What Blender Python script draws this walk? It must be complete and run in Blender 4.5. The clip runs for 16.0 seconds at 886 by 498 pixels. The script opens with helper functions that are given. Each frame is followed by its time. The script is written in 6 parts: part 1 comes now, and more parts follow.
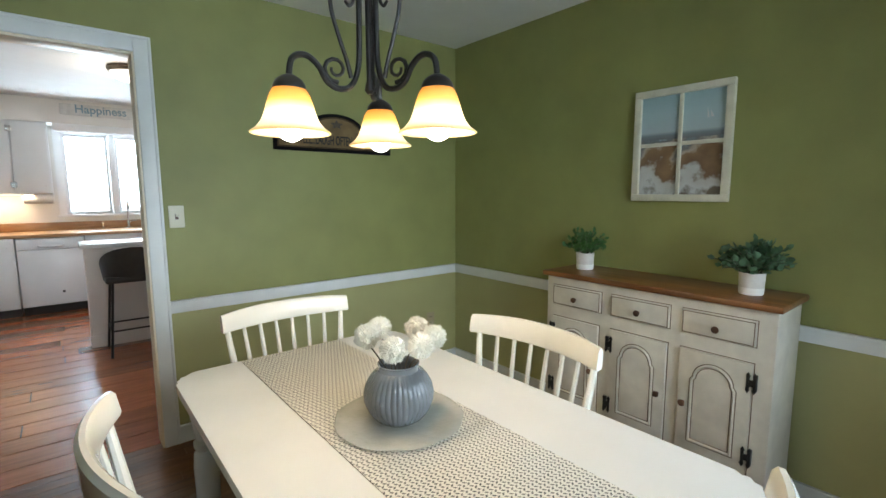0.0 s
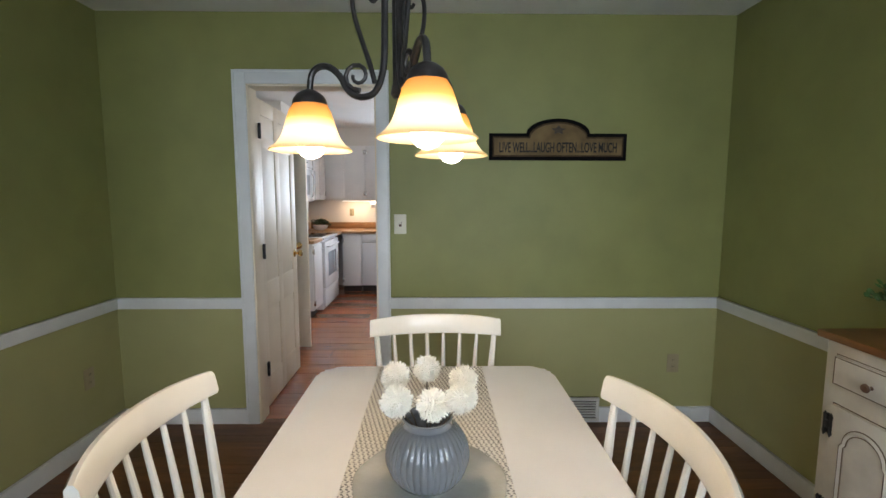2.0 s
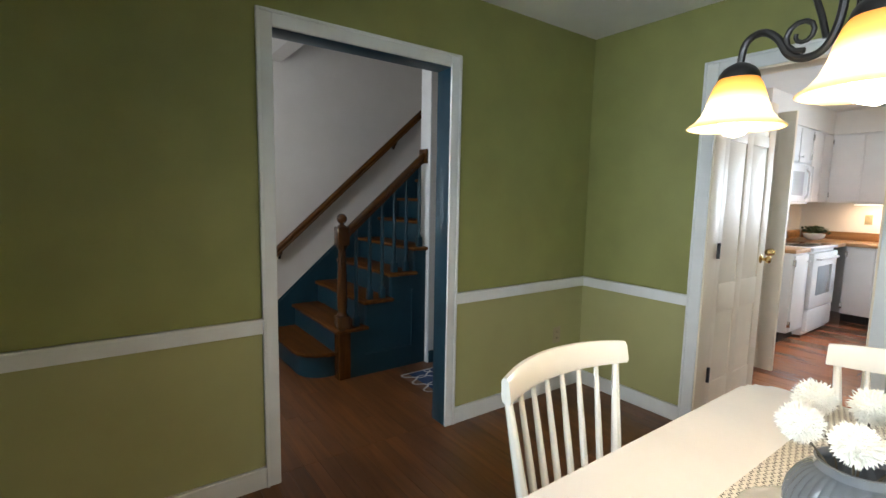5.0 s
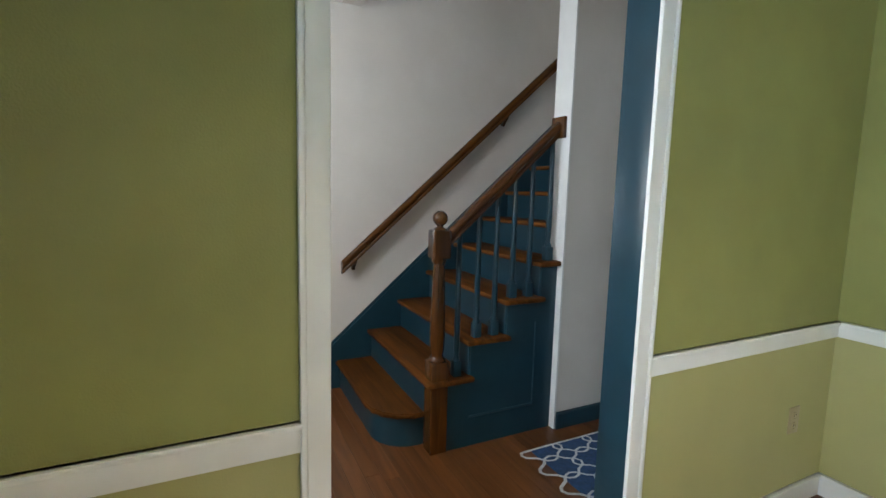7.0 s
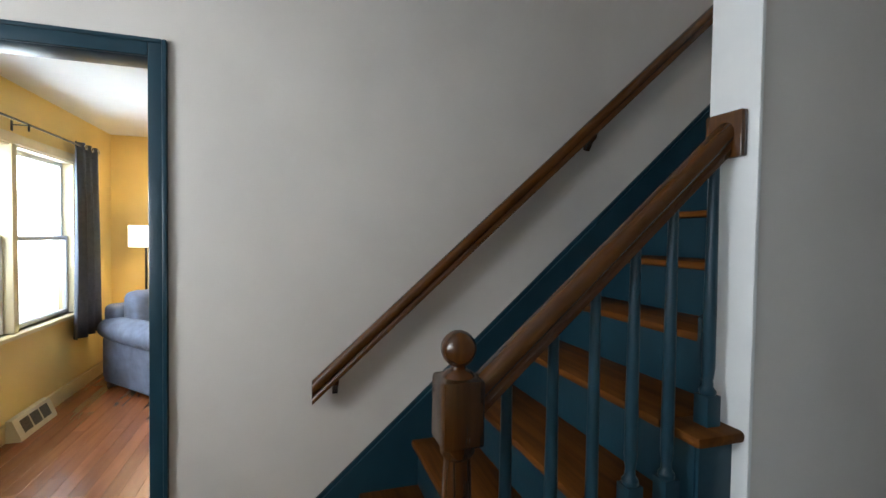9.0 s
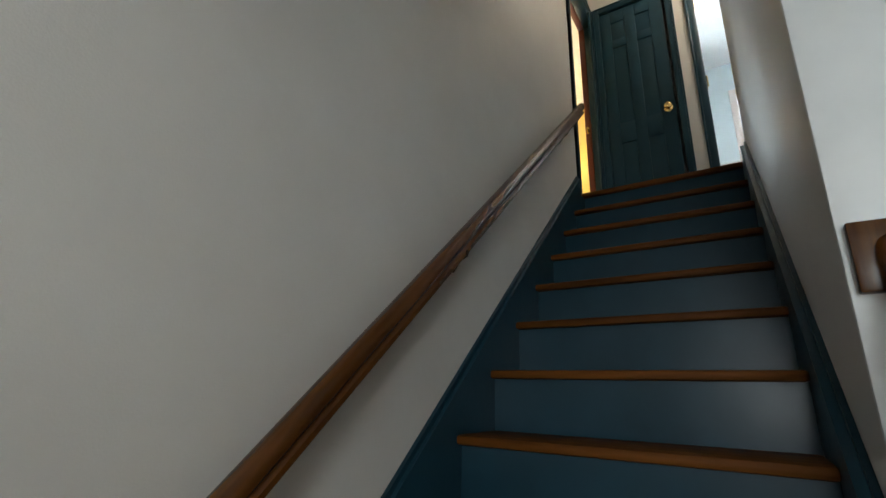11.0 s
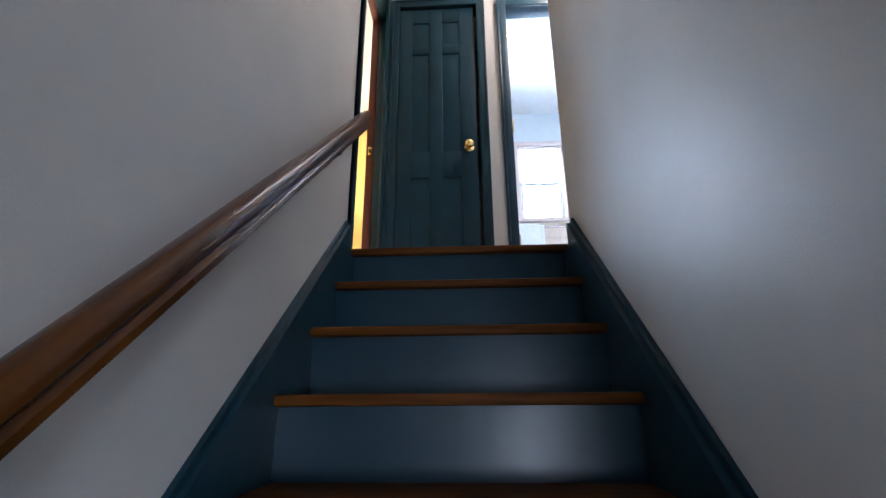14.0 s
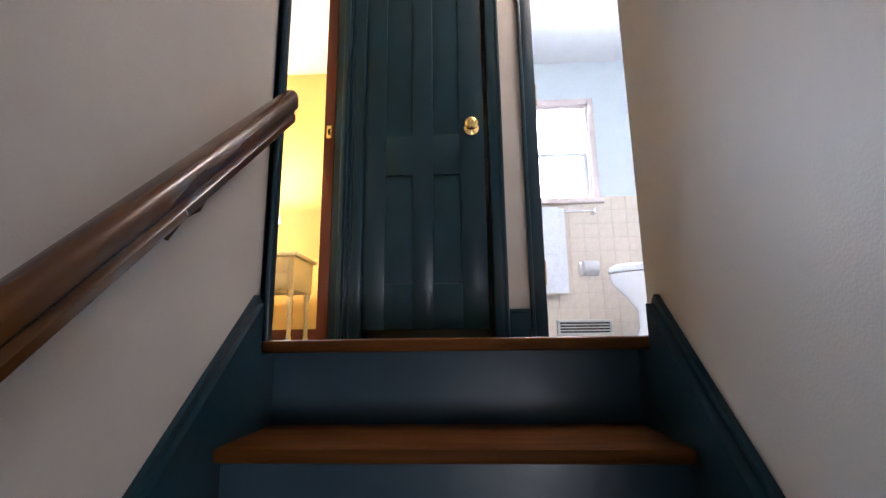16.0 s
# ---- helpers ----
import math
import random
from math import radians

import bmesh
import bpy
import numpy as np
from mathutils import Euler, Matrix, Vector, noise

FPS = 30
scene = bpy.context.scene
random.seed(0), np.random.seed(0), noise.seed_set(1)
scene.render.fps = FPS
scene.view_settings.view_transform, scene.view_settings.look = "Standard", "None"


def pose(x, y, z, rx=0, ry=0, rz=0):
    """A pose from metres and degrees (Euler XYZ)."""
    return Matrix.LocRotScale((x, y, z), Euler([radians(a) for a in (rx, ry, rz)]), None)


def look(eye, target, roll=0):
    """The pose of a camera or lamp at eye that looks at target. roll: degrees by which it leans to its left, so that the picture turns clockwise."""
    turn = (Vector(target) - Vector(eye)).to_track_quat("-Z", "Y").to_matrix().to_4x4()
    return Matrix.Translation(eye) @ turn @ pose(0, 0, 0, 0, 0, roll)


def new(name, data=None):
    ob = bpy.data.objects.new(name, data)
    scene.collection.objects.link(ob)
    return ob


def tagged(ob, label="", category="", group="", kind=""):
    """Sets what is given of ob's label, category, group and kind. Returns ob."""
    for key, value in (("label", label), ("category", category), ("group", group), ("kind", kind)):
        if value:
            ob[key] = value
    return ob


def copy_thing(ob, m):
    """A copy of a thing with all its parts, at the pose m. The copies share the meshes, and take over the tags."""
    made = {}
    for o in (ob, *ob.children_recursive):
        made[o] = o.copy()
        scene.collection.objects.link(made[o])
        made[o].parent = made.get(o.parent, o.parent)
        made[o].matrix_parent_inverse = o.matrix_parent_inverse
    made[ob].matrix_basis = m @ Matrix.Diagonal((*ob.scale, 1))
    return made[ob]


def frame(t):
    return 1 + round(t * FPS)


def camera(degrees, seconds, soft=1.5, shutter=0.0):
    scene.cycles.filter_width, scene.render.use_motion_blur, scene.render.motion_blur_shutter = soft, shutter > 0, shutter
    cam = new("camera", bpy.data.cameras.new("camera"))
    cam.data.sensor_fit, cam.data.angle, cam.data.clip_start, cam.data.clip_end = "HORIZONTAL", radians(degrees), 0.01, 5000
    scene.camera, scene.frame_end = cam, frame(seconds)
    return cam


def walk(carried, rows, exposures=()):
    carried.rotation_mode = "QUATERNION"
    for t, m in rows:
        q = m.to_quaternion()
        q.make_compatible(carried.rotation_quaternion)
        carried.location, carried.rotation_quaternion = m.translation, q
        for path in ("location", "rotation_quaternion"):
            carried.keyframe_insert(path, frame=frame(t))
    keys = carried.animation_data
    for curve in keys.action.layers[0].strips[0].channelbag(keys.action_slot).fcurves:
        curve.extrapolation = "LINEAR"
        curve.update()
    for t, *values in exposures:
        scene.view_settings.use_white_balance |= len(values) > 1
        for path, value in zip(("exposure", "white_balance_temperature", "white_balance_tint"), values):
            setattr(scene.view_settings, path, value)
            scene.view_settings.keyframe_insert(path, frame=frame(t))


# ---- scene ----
cam = camera(87.7, 16.0)
PATH = [
    (0, (0.051, 0.333, 1.365), (1.31, 1.867, 1.119), -0.2),
    (0.5, (0.25, 0.263, 1.375), (1.22, 1.996, 1.135), -0.4),
    (1, (0.411, 0.271, 1.37), (1.09, 2.138, 1.144), -0.2),
    (1.5, (0.587, 0.343, 1.378), (0.944, 2.299, 1.168), -0.0),
    (2, (0.725, 0.348, 1.394), (0.753, 2.336, 1.175), 0.1),
    (2.5, (0.894, 0.369, 1.376), (0.53, 2.325, 1.17), 0.3),
    (3, (0.993, 0.438, 1.361), (0.266, 2.29, 1.159), 0.5),
    (3.5, (1.062, 0.448, 1.373), (0.029, 2.148, 1.169), 0.6),
    (4, (1.116, 0.398, 1.36), (-0.208, 1.884, 1.161), 0.9),
    (4.5, (1.074, 0.372, 1.354), (-0.45, 1.649, 1.141), 1.1),
    (5, (0.886, 0.327, 1.346), (-0.724, 1.492, 1.122), 1.1),
    (5.2, (0.773, 0.309, 1.336), (-0.848, 1.458, 1.111), 1.3),
    (7.3, (-0.374, 0.822, 1.289), (-2.175, 1.66, 1.053), 1.1),
    (7.5, (-0.481, 0.906, 1.303), (-2.294, 1.716, 1.064), 0.8),
    (8, (-0.744, 1.074, 1.336), (-2.602, 1.771, 1.088), 0.8),
    (8.5, (-1.034, 1.196, 1.383), (-2.923, 1.819, 1.171), 0.6),
    (9, (-1.328, 1.35, 1.407), (-3.231, 1.961, 1.348), 0.8),
    (9.2, (-1.438, 1.378, 1.423), (-3.331, 2.023, 1.439), 0.9),
    (11.3, (-2.513, 1.473, 1.457), (-3.331, 3.182, 2.099), 1.3),
    (11.5, (-2.563, 1.518, 1.474), (-3.234, 3.286, 2.126), 1.0),
    (12, (-2.622, 1.716, 1.535), (-3.01, 3.563, 2.198), 0.5),
    (12.5, (-2.671, 1.89, 1.666), (-2.909, 3.76, 2.334), -0.0),
    (13, (-2.707, 2.046, 1.793), (-2.839, 3.926, 2.462), -0.0),
    (13.5, (-2.69, 2.225, 1.931), (-2.778, 4.111, 2.59), -0.3),
    (14, (-2.686, 2.397, 2.071), (-2.783, 4.293, 2.7), -0.4),
    (14.5, (-2.679, 2.564, 2.213), (-2.77, 4.487, 2.756), -0.4),
    (15, (-2.681, 2.725, 2.37), (-2.763, 4.667, 2.841), -0.6),
    (15.5, (-2.683, 2.89, 2.516), (-2.782, 4.837, 2.965), -0.4),
    (16, (-2.673, 3.067, 2.652), (-2.782, 5.024, 3.049), -0.7),
]
EXPOSURES = [
    (0, -0.24, 6250, 7), (1, -0.56, 6350, 12), (2, -0.60, 6500, 14), (3, -0.53, 6500, 14), (4, -0.16, 6500, 10), (5, 0.0, 6550, 11),
    (7.5, 0.70, 6500, 9), (8.5, 0.58, 6250, 10), (9, 0.39, 6450, 10), (11.5, 0.12, 6650, 5), (12.5, 0.55, 6000, 10), (13.5, 0.68, 5650, 15), (14, 0.58, 5600, 16), (15, 0.60, 5800, 19), (16, 0.68, 6350, 22)]
walk(cam, [(t, look(eye, target, roll)) for t, eye, target, roll in PATH], EXPOSURES)

# ---- world and daylight ----
world = bpy.data.worlds.new("sky")
world.use_nodes = True
scene.world = world
_sky = world.node_tree.nodes.new("ShaderNodeTexSky")
_sky.sky_type = "NISHITA"
_sky.sun_disc = False
_sky.sun_elevation = radians(38)
_sky.sun_rotation = radians(200)
world.node_tree.links.new(_sky.outputs[0], world.node_tree.nodes["Background"].inputs[0])
world.node_tree.nodes["Background"].inputs[1].default_value = 0.12


def area_lamp(name, eye, target, w, h, watts, color):
    data = bpy.data.lights.new(name, "AREA")
    data.shape, data.size, data.size_y, data.energy, data.color = "RECTANGLE", w, h, watts, color
    ob = new(name, data)
    ob.matrix_world = look(eye, target)
    return ob


def point_lamp(name, at, watts, color, radius=0.03):
    data = bpy.data.lights.new(name, "POINT")
    data.energy, data.color, data.shadow_soft_size = watts, color, radius
    ob = new(name, data)
    ob.matrix_world = Matrix.Translation(at)
    return ob


DAY = (0.74, 0.88, 1.0)
CHWARM = (1.0, 0.74, 0.47)
# daylight in the window openings
area_lamp("window_light_dining", (1.0, -0.62, 1.5), (0.9, 3, 0.9), 1.4, 1.2, 26, DAY).data.spread = radians(108)
area_lamp("window_light_living", (-5.2, -0.60, 1.5), (-5.2, 3, 1.2), 1.75, 0.95, 68, DAY)
area_lamp("window_light_kitchen", (0.59, 7.86, 1.62), (0.59, 3, 1.1), 0.95, 0.9, 92, DAY)
area_lamp("window_light_bath", (-1.93, 6.66, 4.10), (-2.0, 3, 3.6), 0.48, 0.85, 128, (0.78, 0.88, 1.0))
# Lamp of an unseen bedroom window, added to brighten the stair's right wall.
area_lamp("unseen_window_light_bedroom", (-4.8, 6.66, 4.1), (-3.6, 5.2, 3.6), 0.95, 1.15, 45, DAY)
# Fill lamp added inside the solid front door, to light the hall from the south.
area_lamp("entry_fill_light", (-1.90, -0.44, 1.72), (-2.25, 2.2, 2.0), 0.8, 0.8, 32, (0.90, 0.95, 1.0))
# lamps of the place
CH = (0.642, 1.328)
for k in range(3):
    a = radians(51 + 120 * k)
    point_lamp("chandelier_bulb_light", (CH[0] + 0.188 * math.cos(a), CH[1] + 0.188 * math.sin(a), 1.512), 7.6, CHWARM, 0.03)
point_lamp("kitchen_ceiling_light", (0.60, 5.28, 2.27), 20, (1.0, 0.82, 0.63), 0.10)
area_lamp("under_cabinet_light", (-0.45, 7.52, 1.335), (-0.45, 7.60, 0.9), 0.5, 0.05, 5.0, (1.0, 0.72, 0.45))
point_lamp("living_lamp_light", (-6.52, -0.04, 1.34), 10, (1.0, 0.74, 0.42), 0.06)
point_lamp("bedroom_lamp_light", (-4.14, 6.12, 3.66), 50, (1.0, 0.70, 0.36), 0.06)
point_lamp("upper_hall_light", (-2.0, 4.42, 4.74), 22.0, (1.0, 0.84, 0.68), 0.12)

# ---- materials ----


def mat(name, color, rough=0.5, metal=0.0, vary=0.10, scale=6.0, bump=0.05, fine=120.0, coat=0.0, spec=0.5, stretch=None):
    m = bpy.data.materials.new(name)
    m.use_nodes = True
    t = m.node_tree
    b = t.nodes["Principled BSDF"]
    b.inputs["Roughness"].default_value = rough
    b.inputs["Metallic"].default_value = metal
    b.inputs["Coat Weight"].default_value = coat
    b.inputs["Specular IOR Level"].default_value = spec
    co = t.nodes.new("ShaderNodeTexCoord")
    src = co.outputs["Object"]
    if stretch:
        mp = t.nodes.new("ShaderNodeMapping")
        mp.inputs["Scale"].default_value = stretch
        t.links.new(src, mp.inputs[0])
        src = mp.outputs[0]
    n1 = t.nodes.new("ShaderNodeTexNoise")
    n1.inputs["Scale"].default_value = scale
    n1.inputs["Detail"].default_value = 4
    t.links.new(src, n1.inputs["Vector"])
    r = t.nodes.new("ShaderNodeValToRGB")
    lo = [c * (1 - vary) for c in color]
    hi = [min(1, c * (1 + vary)) for c in color]
    r.color_ramp.elements[0].position, r.color_ramp.elements[1].position = 0.3, 0.7
    r.color_ramp.elements[0].color, r.color_ramp.elements[1].color = (*lo, 1), (*hi, 1)
    t.links.new(n1.outputs[0], r.inputs[0])
    t.links.new(r.outputs[0], b.inputs["Base Color"])
    if bump:
        n2 = t.nodes.new("ShaderNodeTexNoise")
        n2.inputs["Scale"].default_value = fine
        n2.inputs["Detail"].default_value = 2
        t.links.new(src, n2.inputs["Vector"])
        bp = t.nodes.new("ShaderNodeBump")
        bp.inputs["Strength"].default_value = bump
        bp.inputs["Distance"].default_value = 0.01
        t.links.new(n2.outputs[0], bp.inputs["Height"])
        t.links.new(bp.outputs[0], b.inputs["Normal"])
    return m


def wood(name, dark, light, rough=0.35, along="y", ring=9.0, per_piece=True, coat=0.2, bump=0.06):
    m = bpy.data.materials.new(name)
    m.use_nodes = True
    t = m.node_tree
    b = t.nodes["Principled BSDF"]
    b.inputs["Roughness"].default_value = rough
    b.inputs["Coat Weight"].default_value = coat
    b.inputs["Coat Roughness"].default_value = 0.25
    co = t.nodes.new("ShaderNodeTexCoord")
    mp = t.nodes.new("ShaderNodeMapping")
    s = {"x": (0.7, 9, 9), "y": (9, 0.7, 9), "z": (9, 9, 0.7), "yz": (26, 1.4, 1.4)}[along]
    mp.inputs["Scale"].default_value = s
    t.links.new(co.outputs["Object"], mp.inputs[0])
    src = mp.outputs[0]
    oi = t.nodes.new("ShaderNodeObjectInfo")
    if per_piece:
        ad = t.nodes.new("ShaderNodeVectorMath")
        ad.operation = "ADD"
        sc = t.nodes.new("ShaderNodeMath")
        sc.operation = "MULTIPLY"
        sc.inputs[1].default_value = 37.0
        t.links.new(oi.outputs["Random"], sc.inputs[0])
        t.links.new(src, ad.inputs[0])
        t.links.new(sc.outputs[0], ad.inputs[1])
        src = ad.outputs[0]
    n = t.nodes.new("ShaderNodeTexNoise")
    n.inputs["Scale"].default_value = ring * 0.35
    n.inputs["Detail"].default_value = 6
    n.inputs["Distortion"].default_value = 0.6
    t.links.new(src, n.inputs["Vector"])
    r = t.nodes.new("ShaderNodeValToRGB")
    r.color_ramp.elements[0].position, r.color_ramp.elements[1].position = 0.32, 0.68
    r.color_ramp.elements[0].color, r.color_ramp.elements[1].color = (*dark, 1), (*light, 1)
    t.links.new(n.outputs[0], r.inputs[0])
    last = r.outputs[0]
    if per_piece:
        hs = t.nodes.new("ShaderNodeHueSaturation")
        mr = t.nodes.new("ShaderNodeMapRange")
        mr.inputs[3].default_value, mr.inputs[4].default_value = 0.75, 1.25
        t.links.new(oi.outputs["Random"], mr.inputs[0])
        t.links.new(mr.outputs[0], hs.inputs["Value"])
        t.links.new(last, hs.inputs["Color"])
        last = hs.outputs[0]
    t.links.new(last, b.inputs["Base Color"])
    bp = t.nodes.new("ShaderNodeBump")
    bp.inputs["Strength"].default_value = bump
    bp.inputs["Distance"].default_value = 0.005
    t.links.new(n.outputs[0], bp.inputs["Height"])
    t.links.new(bp.outputs[0], b.inputs["Normal"])
    return m


def glow(name, color, strength):
    m = bpy.data.materials.new(name)
    m.use_nodes = True
    b = m.node_tree.nodes["Principled BSDF"]
    b.inputs["Base Color"].default_value = (*color, 1)
    b.inputs["Emission Color"].default_value = (*color, 1)
    b.inputs["Emission Strength"].default_value = strength
    return m


def glass(name):
    m = bpy.data.materials.new(name)
    m.use_nodes = True
    b = m.node_tree.nodes["Principled BSDF"]
    b.inputs["Transmission Weight"].default_value = 1.0
    b.inputs["Roughness"].default_value = 0.02
    b.inputs["IOR"].default_value = 1.1
    return m


GREEN = mat("green_wall_paint", (0.245, 0.252, 0.084), 0.55, vary=0.08, scale=4, bump=0.11, fine=200)
GREENL = mat("lighter_green_dado", (0.362, 0.355, 0.160), 0.5, vary=0.05, scale=3, bump=0.08, fine=220)
GREY = mat("warm_grey_wall_paint", (0.60, 0.575, 0.54), 0.45, vary=0.045, scale=3, bump=0.06, fine=220)
YELLOW = mat("yellow_wall_paint", (0.78, 0.59, 0.23), 0.5, vary=0.04, scale=3, bump=0.06, fine=220)
KWALL = mat("off_white_kitchen_paint", (0.72, 0.70, 0.66), 0.55, vary=0.03, scale=3, bump=0.05, fine=220)
CEIL = mat("white_ceiling_paint", (0.74, 0.74, 0.73), 0.8, vary=0.03, scale=4, bump=0.12, fine=160)
TRIM = mat("white_trim_paint", (0.70, 0.72, 0.72), 0.35, vary=0.04, scale=9, bump=0.04, fine=60)
BLUE = mat("teal_blue_gloss_paint", (0.0105, 0.039, 0.058), 0.30, vary=0.10, scale=7, bump=0.06, fine=30, coat=0.0, spec=0.30)
_bt = BLUE.node_tree
_bn = _bt.nodes.new("ShaderNodeTexNoise")
_bn.inputs["Scale"].default_value = 5
_bn.inputs["Detail"].default_value = 5
_bt.links.new(_bt.nodes.new("ShaderNodeTexCoord").outputs["Object"], _bn.inputs["Vector"])
_bm = _bt.nodes.new("ShaderNodeMapRange")
_bm.inputs[1].default_value, _bm.inputs[2].default_value, _bm.inputs[3].default_value, _bm.inputs[4].default_value = 0.40, 0.62, 0.29, 0.335
_bt.links.new(_bn.outputs[0], _bm.inputs[0])
_bt.links.new(_bm.outputs[0], _bt.nodes["Principled BSDF"].inputs["Roughness"])
CREAM = mat("cream_door_paint", (0.78, 0.70, 0.55), 0.45, vary=0.04, scale=6, bump=0.03, fine=50)
CHAIRW = mat("cream_white_chair_paint", (0.72, 0.695, 0.62), 0.20, vary=0.04, scale=8, bump=0.03, fine=50, coat=0.5)
TABLEW = mat("white_table_lacquer", (0.72, 0.715, 0.70), 0.22, vary=0.03, scale=5, bump=0.02, fine=60)
CABW = mat("white_cabinet_paint", (0.76, 0.76, 0.76), 0.35, vary=0.03, scale=5, bump=0.02, fine=60)
APPL = mat("white_appliance_enamel", (0.78, 0.79, 0.81), 0.2, vary=0.02, scale=5, bump=0.0)
BLACK = mat("black_painted_metal", (0.02, 0.02, 0.02), 0.4, metal=0.3, vary=0.2, scale=30, bump=0.05)
IRON = mat("dark_bronze_iron", (0.035, 0.033, 0.032), 0.38, metal=0.6, vary=0.3, scale=30, bump=0.08, fine=80)
BRASS = mat("polished_brass", (0.80, 0.58, 0.25), 0.2, metal=1.0, vary=0.1, scale=30, bump=0.0)
CHROME = mat("brushed_steel", (0.62, 0.62, 0.62), 0.25, metal=1.0, vary=0.05, scale=30, bump=0.0)
RED = mat("red_brown_paint", (0.12, 0.020, 0.008), 0.5, vary=0.1, scale=8, bump=0.03)
DARKGAP = mat("dark_joint_filler", (0.02, 0.013, 0.01), 0.8, vary=0.1, bump=0)
OAKDARK = wood("dark_stained_oak_floor", (0.075, 0.026, 0.007), (0.145, 0.055, 0.016), 0.33, "x", coat=0.0, bump=0.03)
OAKRED = wood("red_stained_pine_floor", (0.22, 0.068, 0.026), (0.33, 0.115, 0.046), 0.24, "x")
OAKLR = wood("red_oak_living_floor", (0.20, 0.066, 0.024), (0.26, 0.092, 0.036), 0.27, "x", bump=0.01)
TREADW = wood("stained_oak_tread", (0.056, 0.018, 0.0025), (0.135, 0.046, 0.007), 0.58, "x", coat=0.0)
TREADW.node_tree.nodes["Principled BSDF"].inputs["IOR"].default_value = 1.22
RAILW = wood("varnished_oak_rail", (0.046, 0.015, 0.0016), (0.088, 0.029, 0.0032), 0.26, "yz", coat=0.1)
NEWELW = wood("varnished_oak_newel", (0.026, 0.009, 0.0015), (0.085, 0.029, 0.0045), 0.27, "z", coat=0.1)
PINETOP = wood("honey_pine_top", (0.15, 0.055, 0.016), (0.30, 0.125, 0.042), 0.35, "y")
BUTCHER = wood("butcher_block_counter", (0.30, 0.15, 0.06), (0.50, 0.28, 0.13), 0.35, "x")
PANE = glass("window_glass")

# ---- mesh helpers ----


def bx(bm, x0, x1, y0, y1, z0, z1, bev=0.0, m=None):
    base = Matrix.Translation(((x0 + x1) / 2, (y0 + y1) / 2, (z0 + z1) / 2)) @ Matrix.Diagonal((abs(x1 - x0), abs(y1 - y0), abs(z1 - z0), 1))
    r = bmesh.ops.create_cube(bm, size=1, matrix=(m @ base) if m else base)
    if bev:
        edges = list({e for v in r["verts"] for e in v.link_edges})
        bmesh.ops.bevel(bm, geom=edges, offset=bev, segments=2, affect="EDGES", profile=0.5)
    return bm


def lathe(bm, prof, n=24, m=Matrix(), ribs=0, depth=0.0, zlim=(-9, 9)):
    rings = []
    for r, z in prof:
        ring = []
        for k in range(n):
            a = 2 * math.pi * k / n
            rr = r * (1 + depth * abs(math.cos(a * ribs / 2))) if ribs and zlim[0] < z < zlim[1] else r
            ring.append(bm.verts.new(m @ Vector((rr * math.cos(a), rr * math.sin(a), z))))
        rings.append(ring)
    for a, b in zip(rings, rings[1:]):
        for k in range(n):
            bm.faces.new((a[k], a[(k + 1) % n], b[(k + 1) % n], b[k]))
    for ring, flip in ((rings[0], True), (rings[-1], False)):
        bm.faces.new(ring[::-1] if flip else ring)
    return bm


def tube(bm, pts, rad, n=8, cap=True, flat=1.0):
    pts = [Vector(p) for p in pts]
    rad = rad if isinstance(rad, (list, tuple)) else [rad] * len(pts)
    rings = []
    up = Vector((0, 0, 1))
    for i, p in enumerate(pts):
        d = (pts[min(i + 1, len(pts) - 1)] - pts[max(i - 1, 0)]).normalized()
        ref = up if abs(d.z) < 0.95 else Vector((1, 0, 0))
        if i and abs(d.dot(side)) < 0.95:
            s = (side - d * d.dot(side)).normalized()
        else:
            s = d.cross(ref).normalized()
        side = s
        u = s.cross(d)
        rings.append([bm.verts.new(p + rad[i] * (math.cos(2 * math.pi * k / n) * s * flat + math.sin(2 * math.pi * k / n) * u)) for k in range(n)])
    for a, b in zip(rings, rings[1:]):
        for k in range(n):
            bm.faces.new((a[k], a[(k + 1) % n], b[(k + 1) % n], b[k]))
    if cap:
        bm.faces.new(rings[0][::-1])
        bm.faces.new(rings[-1])
    return bm


def prism(bm, pts, axis, a0, a1):
    """A polygon pushed through along an axis; pts are the two other coordinates in x, y, z order."""
    def at(p, a):
        return {"x": (a, p[0], p[1]), "y": (p[0], a, p[1]), "z": (p[0], p[1], a)}[axis]
    lo = [bm.verts.new(at(p, a0)) for p in pts]
    hi = [bm.verts.new(at(p, a1)) for p in pts]
    bm.faces.new(lo)
    bm.faces.new(hi[::-1])
    for k in range(len(pts)):
        j = (k + 1) % len(pts)
        bm.faces.new((lo[j], lo[k], hi[k], hi[j]))
    return bm


def link(name, bm, material, smooth=False):
    bmesh.ops.recalc_face_normals(bm, faces=bm.faces)
    me = bpy.data.meshes.new(name)
    bm.to_mesh(me)
    bm.free()
    me.materials.append(material)
    if smooth:
        for p in me.polygons:
            p.use_smooth = True
        me.set_sharp_from_angle(angle=radians(38))
    return new(name, me)


def part(name, bm, material, parent, label="", smooth=True):
    ob = link(name, bm, material, smooth)
    ob.parent = parent
    if label:
        ob["label"] = label
    return ob


def solid(name, bm, material, label, category, kind="", group="", smooth=True):
    return tagged(link(name, bm, material, smooth), label, category, group, kind)


def thing(name, label, category, group="", kind="", at=(0, 0, 0)):
    ob = new(name)
    ob.empty_display_size = 0.1
    ob.matrix_basis = Matrix.Translation(at)
    return tagged(ob, label, category, group, kind)


def B():
    return bmesh.new()


def moved(ob, m):
    ob.matrix_basis = m
    return ob


